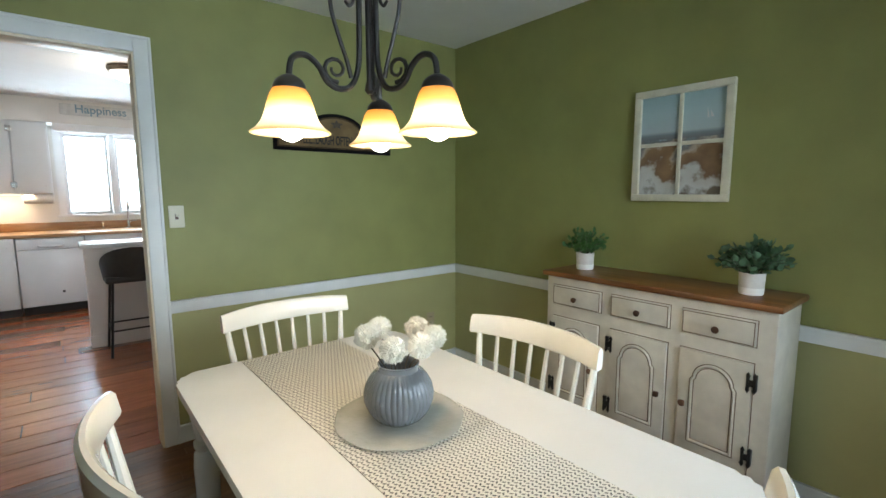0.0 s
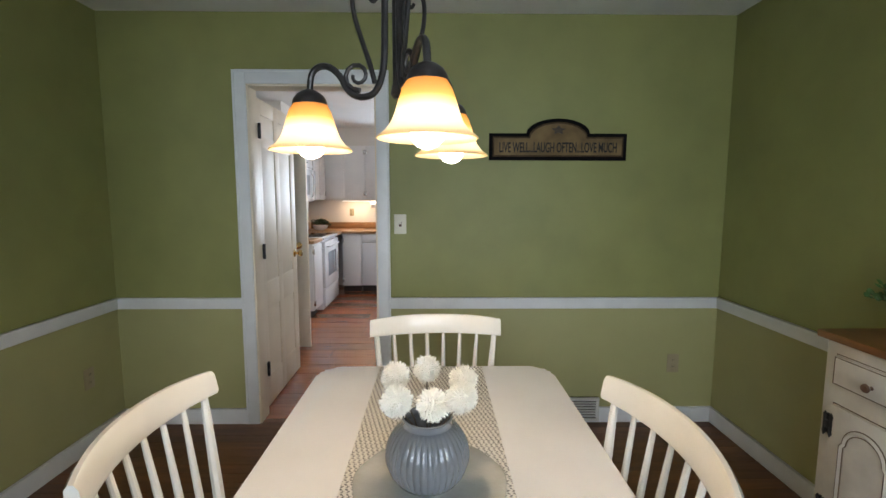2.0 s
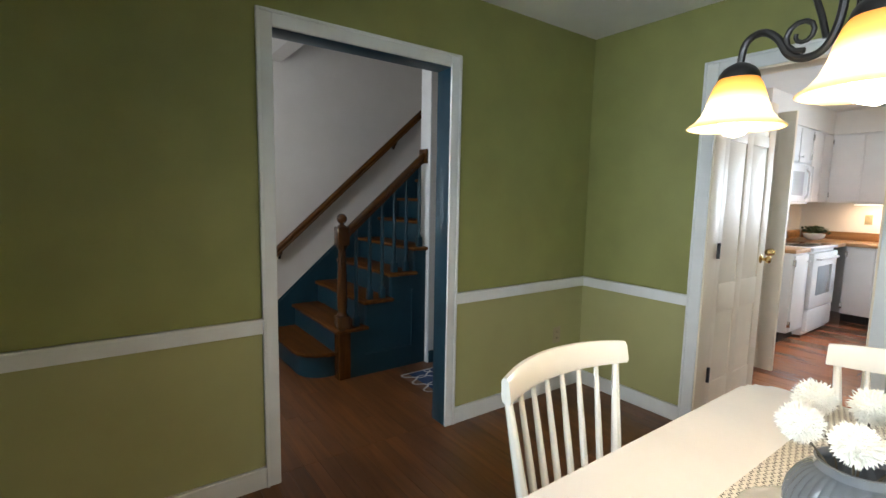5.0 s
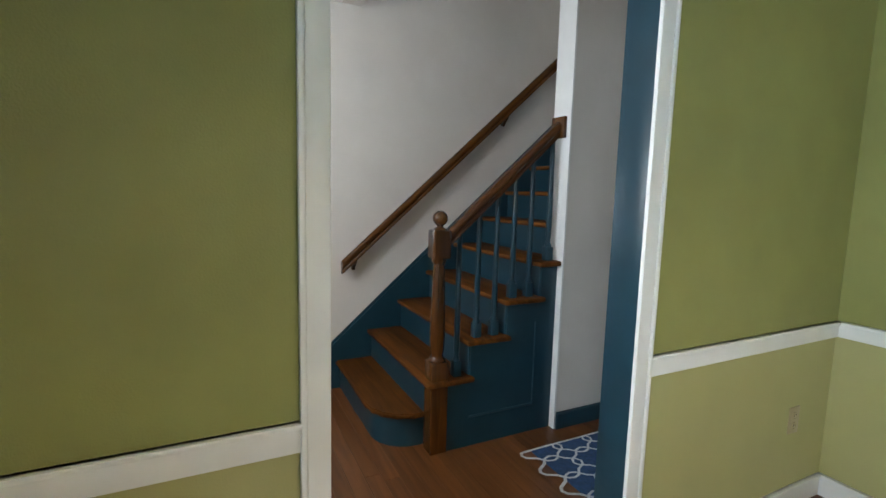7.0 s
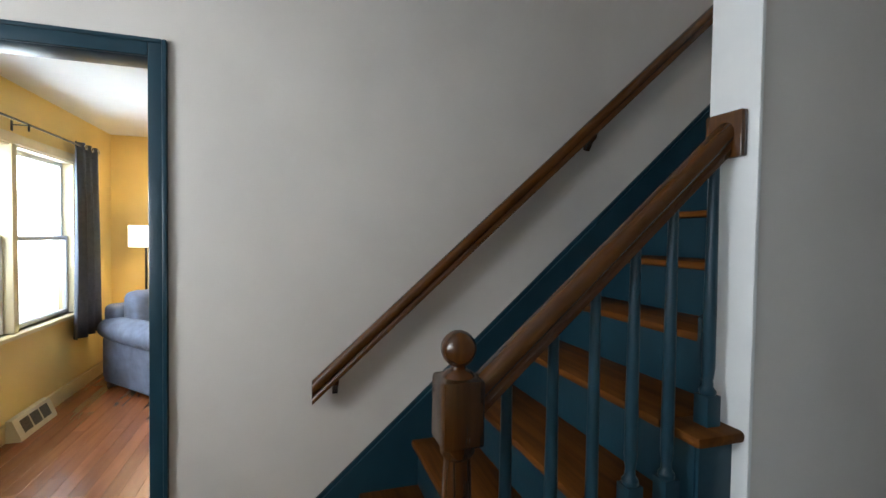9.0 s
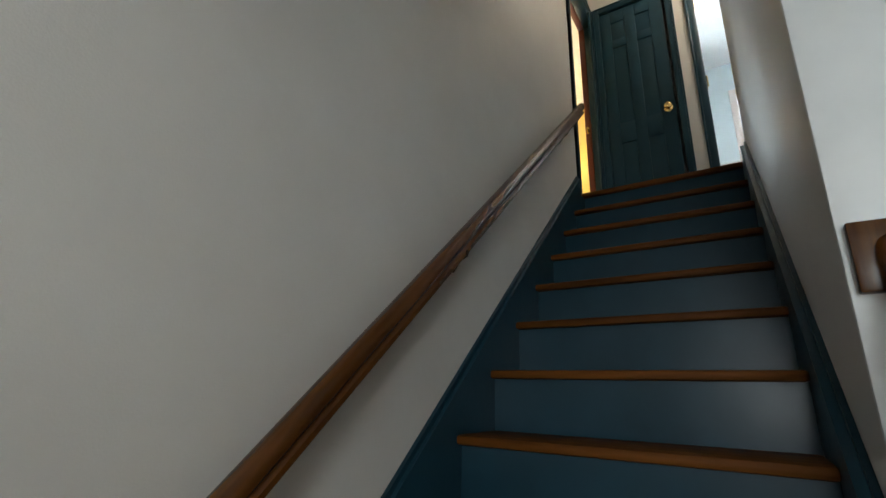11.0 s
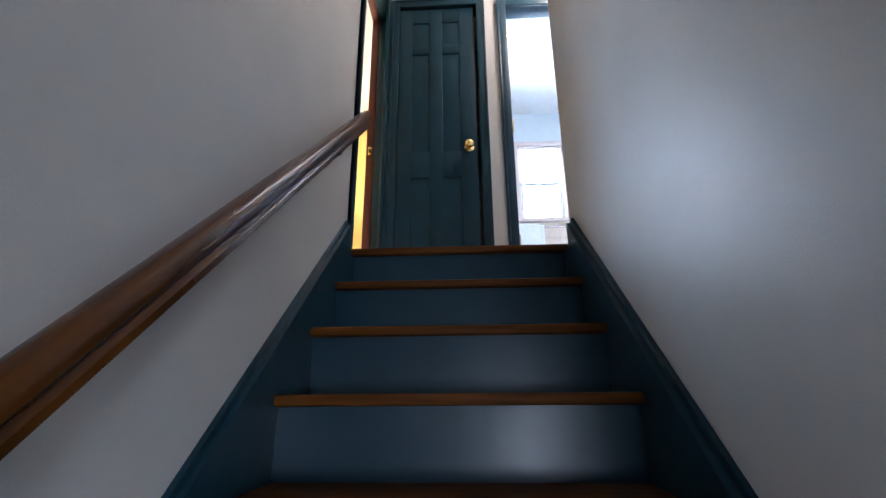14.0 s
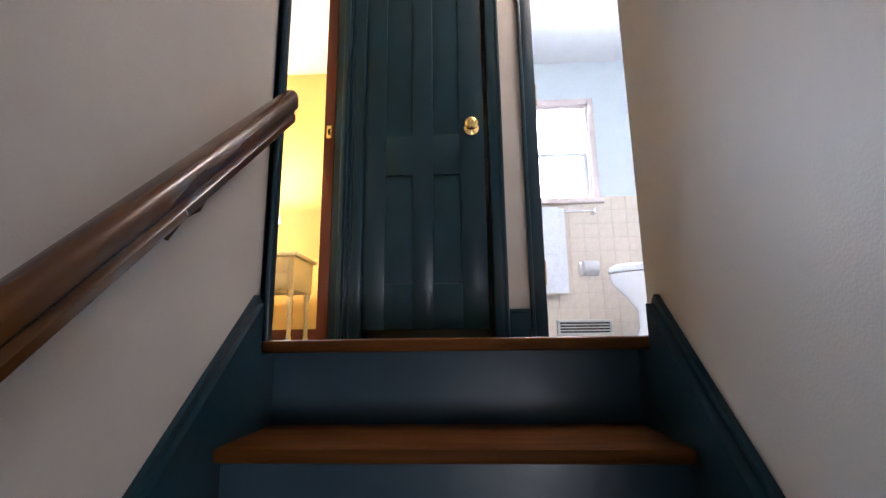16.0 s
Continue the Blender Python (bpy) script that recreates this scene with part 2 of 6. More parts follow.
def leaf(name, axis, p0, p1, a0, a1, z0, z1, material, label, openings=()):
    """One leaf of a wall: p0..p1 through its thickness, a0..a1 along it, with openings (a, a, z, z)."""
    bm = B()

    def put(a, b, c, d):
        if b - a > 1e-4 and d - c > 1e-4:
            bx(bm, *((p0, p1, a, b) if axis == "x" else (a, b, p0, p1)), c, d)
    cuts = sorted(openings)
    at = a0
    for u, v, c, d in cuts:
        put(at, u, z0, z1)
        put(u, v, z0, c)
        put(u, v, d, z1)
        at = v
    put(at, a1, z0, z1)
    return solid(name, bm, material, label, "wall", "structure", smooth=False)


def planks(name, x0, x1, y0, y1, z, along, width, length, material, label, seed, gap=0.003, under=0.05, cap=280):
    """A board floor: an underlay that is one mesh, and its boards as pieces that share a few meshes."""
    bm = B()
    bx(bm, x0, x1, y0, y1, z - under, z - 0.006)
    floor = solid(name, bm, DARKGAP, label, "floor", "structure", smooth=False)
    rnd = random.Random(seed)
    meshes = {}
    n = 0
    w0, w1, l0, l1 = (x0, x1, y0, y1) if along == "y" else (y0, y1, x0, x1)
    rest = B()
    w = w0
    while w < w1 - 0.005:
        ww = min(width, w1 - w)
        at = l0 - rnd.random() * length * 0.6
        while at < l1:
            ln = length * rnd.choice((0.7, 1.0, 1.3))
            s, e = max(at, l0), min(at + ln, l1)
            at += ln
            if e - s < 0.02:
                continue
            sz = (ww - gap, e - s - gap) if along == "y" else (e - s - gap, ww - gap)
            cx, cy = ((w + ww / 2), (s + e) / 2) if along == "y" else ((s + e) / 2, w + ww / 2)
            if n < cap:
                key = (round(sz[0], 3), round(sz[1], 3))
                if key not in meshes:
                    b2 = B()
                    bx(b2, -sz[0] / 2, sz[0] / 2, -sz[1] / 2, sz[1] / 2, -0.006, 0, 0.0012)
                    me = bpy.data.meshes.new("floorboard")
                    b2.to_mesh(me)
                    b2.free()
                    me.materials.append(material)
                    meshes[key] = me
                ob = new("floorboard", meshes[key])
                ob.matrix_basis = Matrix.Translation((cx, cy, z))
                ob.parent = floor
            else:
                bx(rest, cx - sz[0] / 2, cx + sz[0] / 2, cy - sz[1] / 2, cy + sz[1] / 2, z - 0.006, z)
            n += 1
        w += width
    if len(rest.verts):
        ob = part("floorboards_rest", rest, material, floor, smooth=False)
        ob["kind"] = "stuff"
    else:
        rest.free()
    return floor


def casing(name, axis, p, side, a0, a1, top, w, d, material, label, z0=0.0):
    """Door casing on one face of a wall: two legs and a head, with an inner bead. p: wall face, side: +1 or -1 away from it."""
    bm = B()

    def put(a, b, c, e, dd, bev=0.004):
        q0, q1 = sorted((p, p + side * dd))
        bx(bm, *((q0, q1, a, b) if axis == "x" else (a, b, q0, q1)), c, e, bev)
    put(a0 - w, a0, z0, top + w, d)
    put(a1, a1 + w, z0, top + w, d)
    put(a0, a1, top, top + w, d)
    put(a0 - w, a0 - w + 0.014, z0, top + w + 0.002, d + 0.007)
    put(a1 + w - 0.014, a1 + w, z0, top + w + 0.002, d + 0.007)
    put(a0 - w + 0.014, a1 + w - 0.014, top + w - 0.012, top + w + 0.002, d + 0.007)
    return solid(name, bm, material, label, "trim", "structure")


def lining(name, axis, p0, p1, a0, a1, top, material, label, z0=0.0, th=0.018):
    bm = B()

    def put(a, b, c, e):
        bx(bm, *((p0, p1, a, b) if axis == "x" else (a, b, p0, p1)), c, e, 0.002)
    put(a0, a0 + th, z0, top)
    put(a1 - th, a1, z0, top)
    put(a0 + th, a1 - th, top - th, top)
    return solid(name, bm, material, label, "trim", "structure")


def run_trim(name, segs, h, d, z, material, label, bead=True):
    """A rail or baseboard: segs of (axis, wall face, side, a0, a1)."""
    bm = B()
    for axis, p, side, a0, a1 in segs:
        for dd, c, e in ((d, z, z + h), (d + 0.008, z + h - 0.012, z + h)) if bead else ((d, z, z + h),):
            q0, q1 = sorted((p, p + side * dd))
            bx(bm, *((q0, q1, a0, a1) if axis == "x" else (a0, a1, q0, q1)), c, e, 0.003)
    return solid(name, bm, material, label, "trim", "structure")

# ---- structure: walls, ceilings, openings ----
H = 2.44            # ground floor ceiling
F2 = 2.66           # upper floor
H2 = 4.87           # upper ceiling
R, T = 0.19, 0.212  # riser, going


def nose(n):
    return 2.23 + (n - 5) * T


SY = -0.47          # front of the house, inner face
# dining room
leaf("wall_dining_north", "y", 3.10, 3.16, -1.2, 2.45, 0, H, GREEN, "sage green painted dining room wall", [(-0.378, 0.382, -0.1, 2.05)])
leaf("wall_dining_east", "x", 2.45, 2.57, SY - 0.12, 3.22, 0, H, GREEN, "sage green painted dining room wall")
leaf("wall_dining_west", "x", -1.26, -1.2, SY, 3.16, 0, H, GREEN, "sage green wall with a wide cased opening", [(0.895, 1.884, -0.1, 2.06)])
leaf("wall_dining_south", "y", SY - 0.12, SY, -1.32, 2.45, 0, H, GREEN, "sage green painted wall with a front window", [(0.1, 1.7, 0.85, 2.1)])
# hall and stair
leaf("wall_hall_east", "x", -1.32, -1.26, SY, 4.72, 0, H, GREY, "warm grey painted hall wall", [(0.895, 1.884, -0.1, 2.06)])
leaf("wall_stair_west", "x", -3.225, -3.165, SY, 5.3, 0, H2, GREY, "warm grey painted wall beside the stairs", [(-0.36, 0.884, -0.1, 2.02), (4.160, 4.93, F2, 4.60)])
leaf("wall_living_east", "x", -3.285, -3.225, SY, 3.4, 0, 2.40, YELLOW, "yellow painted living room wall", [(-0.36, 0.884, -0.1, 2.02)])
leaf("wall_bedroom_east", "x", -3.285, -3.225, 3.4, 6.5, F2, H2, YELLOW, "yellow painted bedroom wall", [(4.160, 5.04, F2, 4.60)])
leaf("wall_stair_east", "x", -2.26, -2.13, 2.38, 4.17, 0, H2, GREY, "warm grey painted wall between stairs and passage")
leaf("wall_stair_upper_east", "x", -2.26, -2.13, 1.55, 2.38, H + 0.01, H2, GREY, "warm grey painted upper stairwell wall")
leaf("wall_stair_upper_south", "y", 1.43, 1.55, -3.165, -2.13, H, H2, GREY, "warm grey painted upper stairwell wall")
leaf("wall_hall_front", "y", SY - 0.12, SY, -3.225, -1.32, 0, H, GREY, "warm grey entrance wall with a front door, out of view", [(-2.42, -1.48, 0.0, 2.08)])
leaf("wall_passage_end", "y", 4.60, 4.72, -2.13, -1.32, 0, H, GREY, "warm grey painted passage end wall")
# living room
leaf("wall_living_south", "y", SY - 0.12, SY, -7.07, -3.225, 0, 2.40, YELLOW, "yellow painted wall with a double window", [(-6.11, -4.29, 0.70, 1.985)])
leaf("wall_living_west", "x", -7.07, -6.95, SY, 3.52, 0, 2.40, YELLOW, "yellow painted living room wall")
leaf("wall_living_north", "y", 3.4, 3.52, -6.95, -3.285, 0, 2.40, YELLOW, "yellow painted living room wall")
# kitchen
leaf("wall_kitchen_south", "y", 3.16, 3.22, -1.3, 2.57, 0, H, KWALL, "off-white painted kitchen wall", [(-0.378, 0.382, -0.1, 2.05)])
leaf("wall_kitchen_north", "y", 7.72, 7.84, -1.42, 3.12, 0, H, KWALL, "off-white kitchen wall with a casement window", [(0.085, 1.095, 1.10, 2.10)])
leaf("wall_kitchen_west", "x", -1.42, -1.3, 4.72, 7.72, 0, H, KWALL, "off-white painted kitchen wall")
leaf("wall_kitchen_closet", "y", 4.60, 4.72, -1.3, -1.12, 0, H, KWALL, "off-white painted wall end beside a closet door")
leaf("wall_kitchen_east", "x", 3.0, 3.12, 3.22, 7.72, 0, H, KWALL, "off-white painted kitchen wall")
# upstairs
leaf("wall_landing_north", "y", 4.80, 4.90, -3.164, -0.9, F2, H2, GREY, "pale painted landing wall with two doorways", [(-3.088, -2.575, F2, 4.570), (-2.398, -1.70, F2, 4.55)])
leaf("wall_closet_back", "y", 5.3, 5.36, -3.225, -2.45, F2, H2, GREY, "plain closet back wall")
leaf("wall_landing_east", "x", -1.0, -0.9, 1.4, 4.80, F2, H2, GREY, "warm grey painted landing wall")
leaf("wall_landing_south", "y", 3.3, 3.4, -2.13, -1.0, F2, H2, GREY, "warm grey painted landing wall")
leaf("wall_bedroom_north", "y", 6.5, 6.62, -6.0, -3.225, F2, H2, YELLOW, "yellow painted bedroom wall with an unseen window", [(-5.3, -4.3, 3.5, 4.7)])
leaf("wall_bedroom_west", "x", -6.0, -5.9, 3.4, 6.5, F2, H2, YELLOW, "yellow painted bedroom wall")
leaf("wall_bedroom_south", "y", 3.3, 3.4, -6.0, -3.285, F2, H2, YELLOW, "yellow painted bedroom wall")
BATHP = mat("pale_blue_grey_bath_paint", (0.62, 0.68, 0.70), 0.5, vary=0.03, bump=0.05, fine=220)
leaf("wall_bath_north", "y", 6.5, 6.62, -2.45, -0.6, F2, H2, BATHP, "pale blue-grey bathroom wall with a sash window", [(-2.15, -1.712, 3.70, 4.49)])
# Two walls added to keep light from leaking under the closet door.
leaf("wall_closet_back", "y", 5.2, 5.26, -3.255, -2.51, F2, H2, GREY, "plain grey wall added in the closet to stop stray light")
leaf("closet_light_stop", "x", -3.255, -3.23, 4.94, 5.2, F2, H2, RED, "red-brown painted closet wall added to stop stray light")
leaf("wall_bath_west", "x", -2.51, -2.45, 4.9, 6.5, F2, H2, BATHP, "pale blue-grey painted bathroom wall")
leaf("wall_bath_east", "x", -0.7, -0.6, 4.9, 6.5, F2, H2, BATHP, "pale blue-grey painted bathroom wall")
# ceilings and floors
for nm, x0, x1, y0, y1, z0, z1, lab in (
    ("ceiling_dining", -1.32, 2.57, SY - 0.12, 3.22, H, H + 0.1, "flat white dining room ceiling"),
    ("ceiling_kitchen", -1.42, 3.12, 3.22, 7.84, H, H + 0.1, "flat white kitchen ceiling"),
    ("ceiling_living", -7.07, -3.225, SY - 0.12, 3.52, 2.40, 2.48, "flat white living room ceiling"),
    ("ceiling_hall", -3.225, -1.32, SY - 0.12, 1.43, H, H + 0.1, "flat white hall ceiling"),
    ("ceiling_passage", -2.13, -1.32, 1.43, 4.72, H, H + 0.1, "flat white passage ceiling"),
    ("ceiling_upper", -6.0, -0.6, 1.4, 6.62, H2, H2 + 0.1, "flat white upstairs ceiling"),
):
    bm = B()
    bx(bm, x0, x1, y0, y1, z0, z1)
    solid(nm, bm, CEIL, lab, "ceiling", "structure", smooth=False)
bm = B()
bx(bm, -3.285, -1.0, nose(14) + 0.047, 4.9, F2 - 0.22, F2, 0)
bx(bm, -3.225, -2.45, 4.9, 5.3, F2 - 0.22, F2 - 0.002, 0)
solid("floor_landing", bm, TREADW, "stained wood landing floor", "floor", "structure", smooth=False)
bm = B()
bx(bm, -6.0, -3.285, 3.3, 6.5, F2 - 0.1, F2 - 0.002)
solid("floor_bedroom", bm, wood("pale_oak_floor", (0.36, 0.24, 0.15), (0.5, 0.36, 0.24), 0.3, "y"), "pale oak bedroom floor", "floor", "structure", smooth=False)
bm = B()
bx(bm, -2.51, -0.6, 4.9, 6.62, F2 - 0.1, F2 + 0.004)
solid("floor_bathroom", bm, mat("white_floor_tile", (0.7, 0.7, 0.68), 0.3, vary=0.05), "white bathroom floor", "floor", "structure", smooth=False)
bm = B()
bx(bm, -40, 40, -40, 40, -0.6, -0.35)
solid("ground", bm, mat("lawn_green", (0.07, 0.11, 0.04), 0.9, vary=0.3, scale=2, bump=0.3), "grass outside the house", "ground", "structure", smooth=False)

# trims of the dining room
casing("door_casing_kitchen", "y", 3.10, -1, -0.37, 0.374, 2.045, 0.075, 0.016, TRIM, "pale white painted door casing")
casing("door_casing_kitchen_back", "y", 3.22, 1, -0.37, 0.374, 2.045, 0.075, 0.016, CREAM, "cream painted door casing")
lining("door_lining_kitchen", "y", 3.094, 3.226, -0.378, 0.382, 2.05, CREAM, "cream painted door lining")
casing("opening_casing_dining", "x", -1.2, 1, 0.918, 1.864, 2.045, 0.066, 0.016, TRIM, "pale white painted opening casing")
casing("opening_casing_hall", "x", -1.32, -1, 0.915, 1.870, 2.045, 0.066, 0.008, BLUE, "teal blue gloss painted opening casing")
lining("opening_lining", "x", -1.324, -1.196, 0.899, 1.885, 2.06, BLUE, "teal blue gloss painted opening lining")
casing("living_casing", "x", -3.165, 1, -0.352, 0.870, 2.004, 0.057, 0.02, BLUE, "teal blue gloss painted opening casing")
lining("living_lining", "x", -3.29, -3.16, -0.36, 0.884, 2.02, BLUE, "teal blue gloss painted opening lining")
for nm, axis, p, side, a0, a1 in (
    ("dado_north_west", "y", 3.10, -1, -1.2, -0.447), ("dado_north_east", "y", 3.10, -1, 0.449, 2.45),
    ("dado_west_south", "x", -1.2, 1, SY, 0.855), ("dado_west_north", "x", -1.2, 1, 1.930, 3.10), ("dado_east", "x", 2.45, -1, SY, 3.10)):
    q0, q1 = sorted((p, p + side * 0.003))
    bm = B()
    bx(bm, *((q0, q1, a0, a1) if axis == "x" else (a0, a1, q0, q1)), 0.05, 0.76)
    solid(nm, bm, GREENL, "lighter sage green wall below the chair rail", "wall", "structure", smooth=False)
run_trim("chair_rail", [
    ("y", 3.10, -1, -1.2, -0.447), ("y", 3.10, -1, 0.449, 2.45),
    ("x", -1.2, 1, SY, 0.855), ("x", -1.2, 1, 1.930, 3.10),
    ("x", 2.45, -1, SY, 3.10)], 0.068, 0.016, 0.728, TRIM, "pale white painted chair rail")
run_trim("baseboard_dining", [
    ("y", 3.10, -1, -1.2, -0.447), ("y", 3.10, -1, 0.449, 2.45),
    ("x", -1.2, 1, SY, 0.855), ("x", -1.2, 1, 1.930, 3.10),
    ("x", 2.45, -1, SY, 3.10), ("y", SY, 1, -1.2, 2.45)], 0.10, 0.014, 0.0, TRIM, "pale white painted baseboard")
run_trim("baseboard_hall", [
    ("x", -3.165, 1, 0.929, 1.19), ("x", -2.13, 1, 2.38, 4.6), ("x", -1.32, -1, 1.930, 4.6), ("x", -1.32, -1, SY, 0.855)],
    0.098, 0.016, 0.0, BLUE, "teal blue gloss painted baseboard")
YTRIM = mat("yellow_trim_paint", (0.66, 0.52, 0.26), 0.4, vary=0.04)
run_trim("baseboard_living", [("y", SY, 1, -6.95, -3.285), ("x", -6.95, 1, SY, 3.4)], 0.12, 0.016, 0.0, YTRIM, "yellow painted living room baseboard")
run_trim("baseboard_bedroom", [("y", 6.5, -1, -5.9, -3.285)], 0.1, 0.016, F2, RED, "red-brown painted bedroom baseboard")

# ---- stairs ----
stairs = thing("staircase", "teal blue staircase with stained oak treads", "stairs", kind="structure", at=(-2.7, nose(1), 0))
SO = Matrix.Translation((2.7, -nose(1), 0))


def sp(name, bm, material, label="", smooth=True):
    bmesh.ops.transform(bm, matrix=SO, verts=bm.verts)
    return part(name, bm, material, stairs, label, smooth)


XL, XR, XO = -3.145, -2.290, -2.165
for n in range(1, 15):
    y0, z = nose(n), n * R
    right = XO if n < 5 else XR
    back = nose(n + 1) + 0.050
    bm = B()
    if n == 1:
        pts = [(XL, y0 + 0.03), (-2.47, y0 + 0.03)]
        pts += [(-2.47 + 0.19 * math.sin(radians(a)), y0 + 0.22 - 0.19 * math.cos(radians(a))) for a in range(15, 91, 15)]
        pts += [(-2.28, back), (XL, back)]
        prism(bm, pts, "z", 0, z - 0.028)
    else:
        bx(bm, XL if n < 14 else -3.163, XO - 0.012 if n < 6 else (XR if n < 14 else -2.262), y0 + 0.03, y0 + 0.045, z - R - 0.002, z - 0.028)
    sp("riser", bm, BLUE, "teal blue gloss riser")
    bm = B()
    if n == 1:
        pts = [(XL, y0), (-2.47, y0)]
        pts += [(-2.47 + 0.22 * math.sin(radians(a)), y0 + 0.22 - 0.22 * math.cos(radians(a))) for a in range(10, 91, 10)]
        pts += [(-2.25, back), (XL, back)]
        prism(bm, pts, "z", z - 0.028, z)
        bmesh.ops.bevel(bm, geom=[e for e in bm.edges if abs(e.verts[0].co.z - e.verts[1].co.z) < 1e-5], offset=0.009, segments=2, affect="EDGES")
    elif n == 14:
        bx(bm, -3.163, -2.262, y0, back - 0.1, z - 0.028, z + 0.002, 0.010)
    else:
        bx(bm, XL, XR if n > 5 else (-2.262 if n == 5 else XO + 0.028), y0, back if n != 5 else back, z - 0.028, z, 0.010)
    sp("tread", bm, TREADW)
    if n == 5:
        bm = B()
        bx(bm, -2.262, XO + 0.028, y0, 2.379, z - 0.028, z, 0.010)
        sp("tread_return", bm, TREADW)
# outer string, stepped under the treads
bm = B()
prof = [(nose(1) + 0.29, 0.0)]
for n in range(2, 6):
    prof += [(nose(n) + 0.036, (n - 1) * R - 0.028), (nose(n) + 0.036, n * R - 0.028)] if n > 2 else [(nose(1) + 0.29, n * R - 0.028)]
prof += [(2.378, 5 * R - 0.028), (2.378, 0.0)]
prism(bm, prof, "x", XO - 0.03, XO - 0.004)
sp("outer_string", bm, BLUE, "teal blue panelled stair side")
bm = B()
for p, q in (((1.84, 0.16), (2.24, 0.16)), ((2.24, 0.16), (2.24, 0.62))):
    tube(bm, [(XO - 0.002, *p), (XO - 0.002, *q)], 0.006, 6)
sp("panel_moulding", bm, BLUE)
# sloping skirts


def skirt(name, x0, x1, ys, ye, rise):
    def zt(y):
        return 5 * R + (y - nose(5)) * R / T + rise
    bm = B()
    prism(bm, [(ys, max(0, zt(ys) - 0.42)), (ys, zt(ys)), (ye, zt(ye)), (ye, zt(ye) - 0.42)] + ([(1.46, 0.0)] if ys < 2 else []), "x", x0, x1)
    sp(name, bm, BLUE, "teal blue gloss stair skirt", smooth=False)
    bm = B()
    d = 0.012
    c0, c1 = (x0, x0 + d) if x0 < -3 else (x1 - d, x1)
    prism(bm, [(ys, zt(ys) - 0.02), (ys, zt(ys) + 0.020), (ye, zt(ye) + 0.020), (ye + 0.016, zt(ye) + 0.006), (ye + 0.016, zt(ye) - 0.03)], "x", c0, c1)
    sp("skirt_cap", bm, BLUE, smooth=False)
    bm = B()
    bx(bm, x0, x1, ye, 4.168, zt(ye) - 0.42, 2.631)
    sp("skirt_end", bm, BLUE, smooth=False)


skirt("wall_skirt", -3.164, XL + 0.006, 1.20, 4.095, 0.122)
skirt("wall_skirt", XR - 0.002, -2.261, 2.382, 4.095, 0.108)
bm = B()
bx(bm, -2.263, -2.127, 2.368, 2.381, 0.0, 4.9, 0.003)
solid("wall_end_trim", bm, TRIM, "white painted trim on the wall end", "trim", "structure")
# newel post
NX, NY = -2.205, 1.668
newel = thing("newel_post", "varnished dark oak newel post with a ball top", "newel post", at=(NX, NY, 0))
bm = B()
bx(bm, -0.045, 0.045, -0.045, 0.045, 0.0, 0.47, 0.004)
part("base_block", bm, NEWELW, newel)
bm = B()
lathe(bm, [(0.042, 0.47), (0.045, 0.478), (0.036, 0.488), (0.030, 0.50), (0.036, 0.53), (0.038, 0.60), (0.034, 0.78), (0.029, 0.92), (0.027, 0.955), (0.036, 0.967), (0.036, 0.985)], 16)
part("turned_shaft", bm, NEWELW, newel)
bm = B()
bx(bm, -0.044, 0.044, -0.044, 0.044, 0.985, 1.122, 0.008)
part("cap_block", bm, NEWELW, newel)
bm = B()
lathe(bm, [(0.034, 1.122), (0.03, 1.129), (0.016, 1.137), (0.014, 1.142), (0.022, 1.148)], 16)
bmesh.ops.create_uvsphere(bm, u_segments=20, v_segments=12, radius=0.037, matrix=Matrix.Translation((0, 0, 1.178)))
part("ball_top", bm, NEWELW, newel)

# rail profile swept along a slope


def rail_mesh(bm, p, q, w=0.055, h=0.062):
    p, q = Vector(p), Vector(q)
    d = (q - p).normalized()
    s = Vector((1, 0, 0))
    u = s.cross(d)
    half = [(0.36, -0.5), (0.40, -0.47), (0.40, -0.30), (0.33, -0.24), (0.32, -0.14), (0.46, -0.06), (0.5, 0.02), (0.5, 0.18), (0.46, 0.30), (0.36, 0.41), (0.2, 0.48), (0, 0.5)]
    prof = half + [(-x, y) for x, y in half[-2::-1]]
    def plumb(e):
        out = []
        for x, y in prof:
            v = e + s * (x * w) + u * (y * h)
            out.append(bm.verts.new(v + d * ((e.y - v.y) / d.y)))
        return out
    a, b = plumb(p), plumb(q)
    for k in range(len(prof)):
        j = (k + 1) % len(prof)
        bm.faces.new((a[k], a[j], b[j], b[k]))
    bm.faces.new(a[::-1])
    bm.faces.new(b)


SL = 0.895
balus = thing("balustrade", "oak handrail on square teal blue balusters beside the open steps", "balustrade", at=(-2.2, 2.0, 0.6))
BO = Matrix.Translation((2.2, -2.0, -0.6))
bm = B()
rail_mesh(bm, (-2.2, NY + 0.04, 1.082), (-2.2, 2.36, 1.082 + (2.36 - NY - 0.04) * 0.890), 0.056, 0.062)
bmesh.ops.transform(bm, matrix=BO, verts=bm.verts)
part("rail", bm, RAILW, balus)
bm = B()
bx(bm, -2.254, -2.152, 2.346, 2.367, 1.604, 1.716, 0.004)
bmesh.ops.transform(bm, matrix=BO, verts=bm.verts)
part("rosette_block", bm, RAILW, balus)
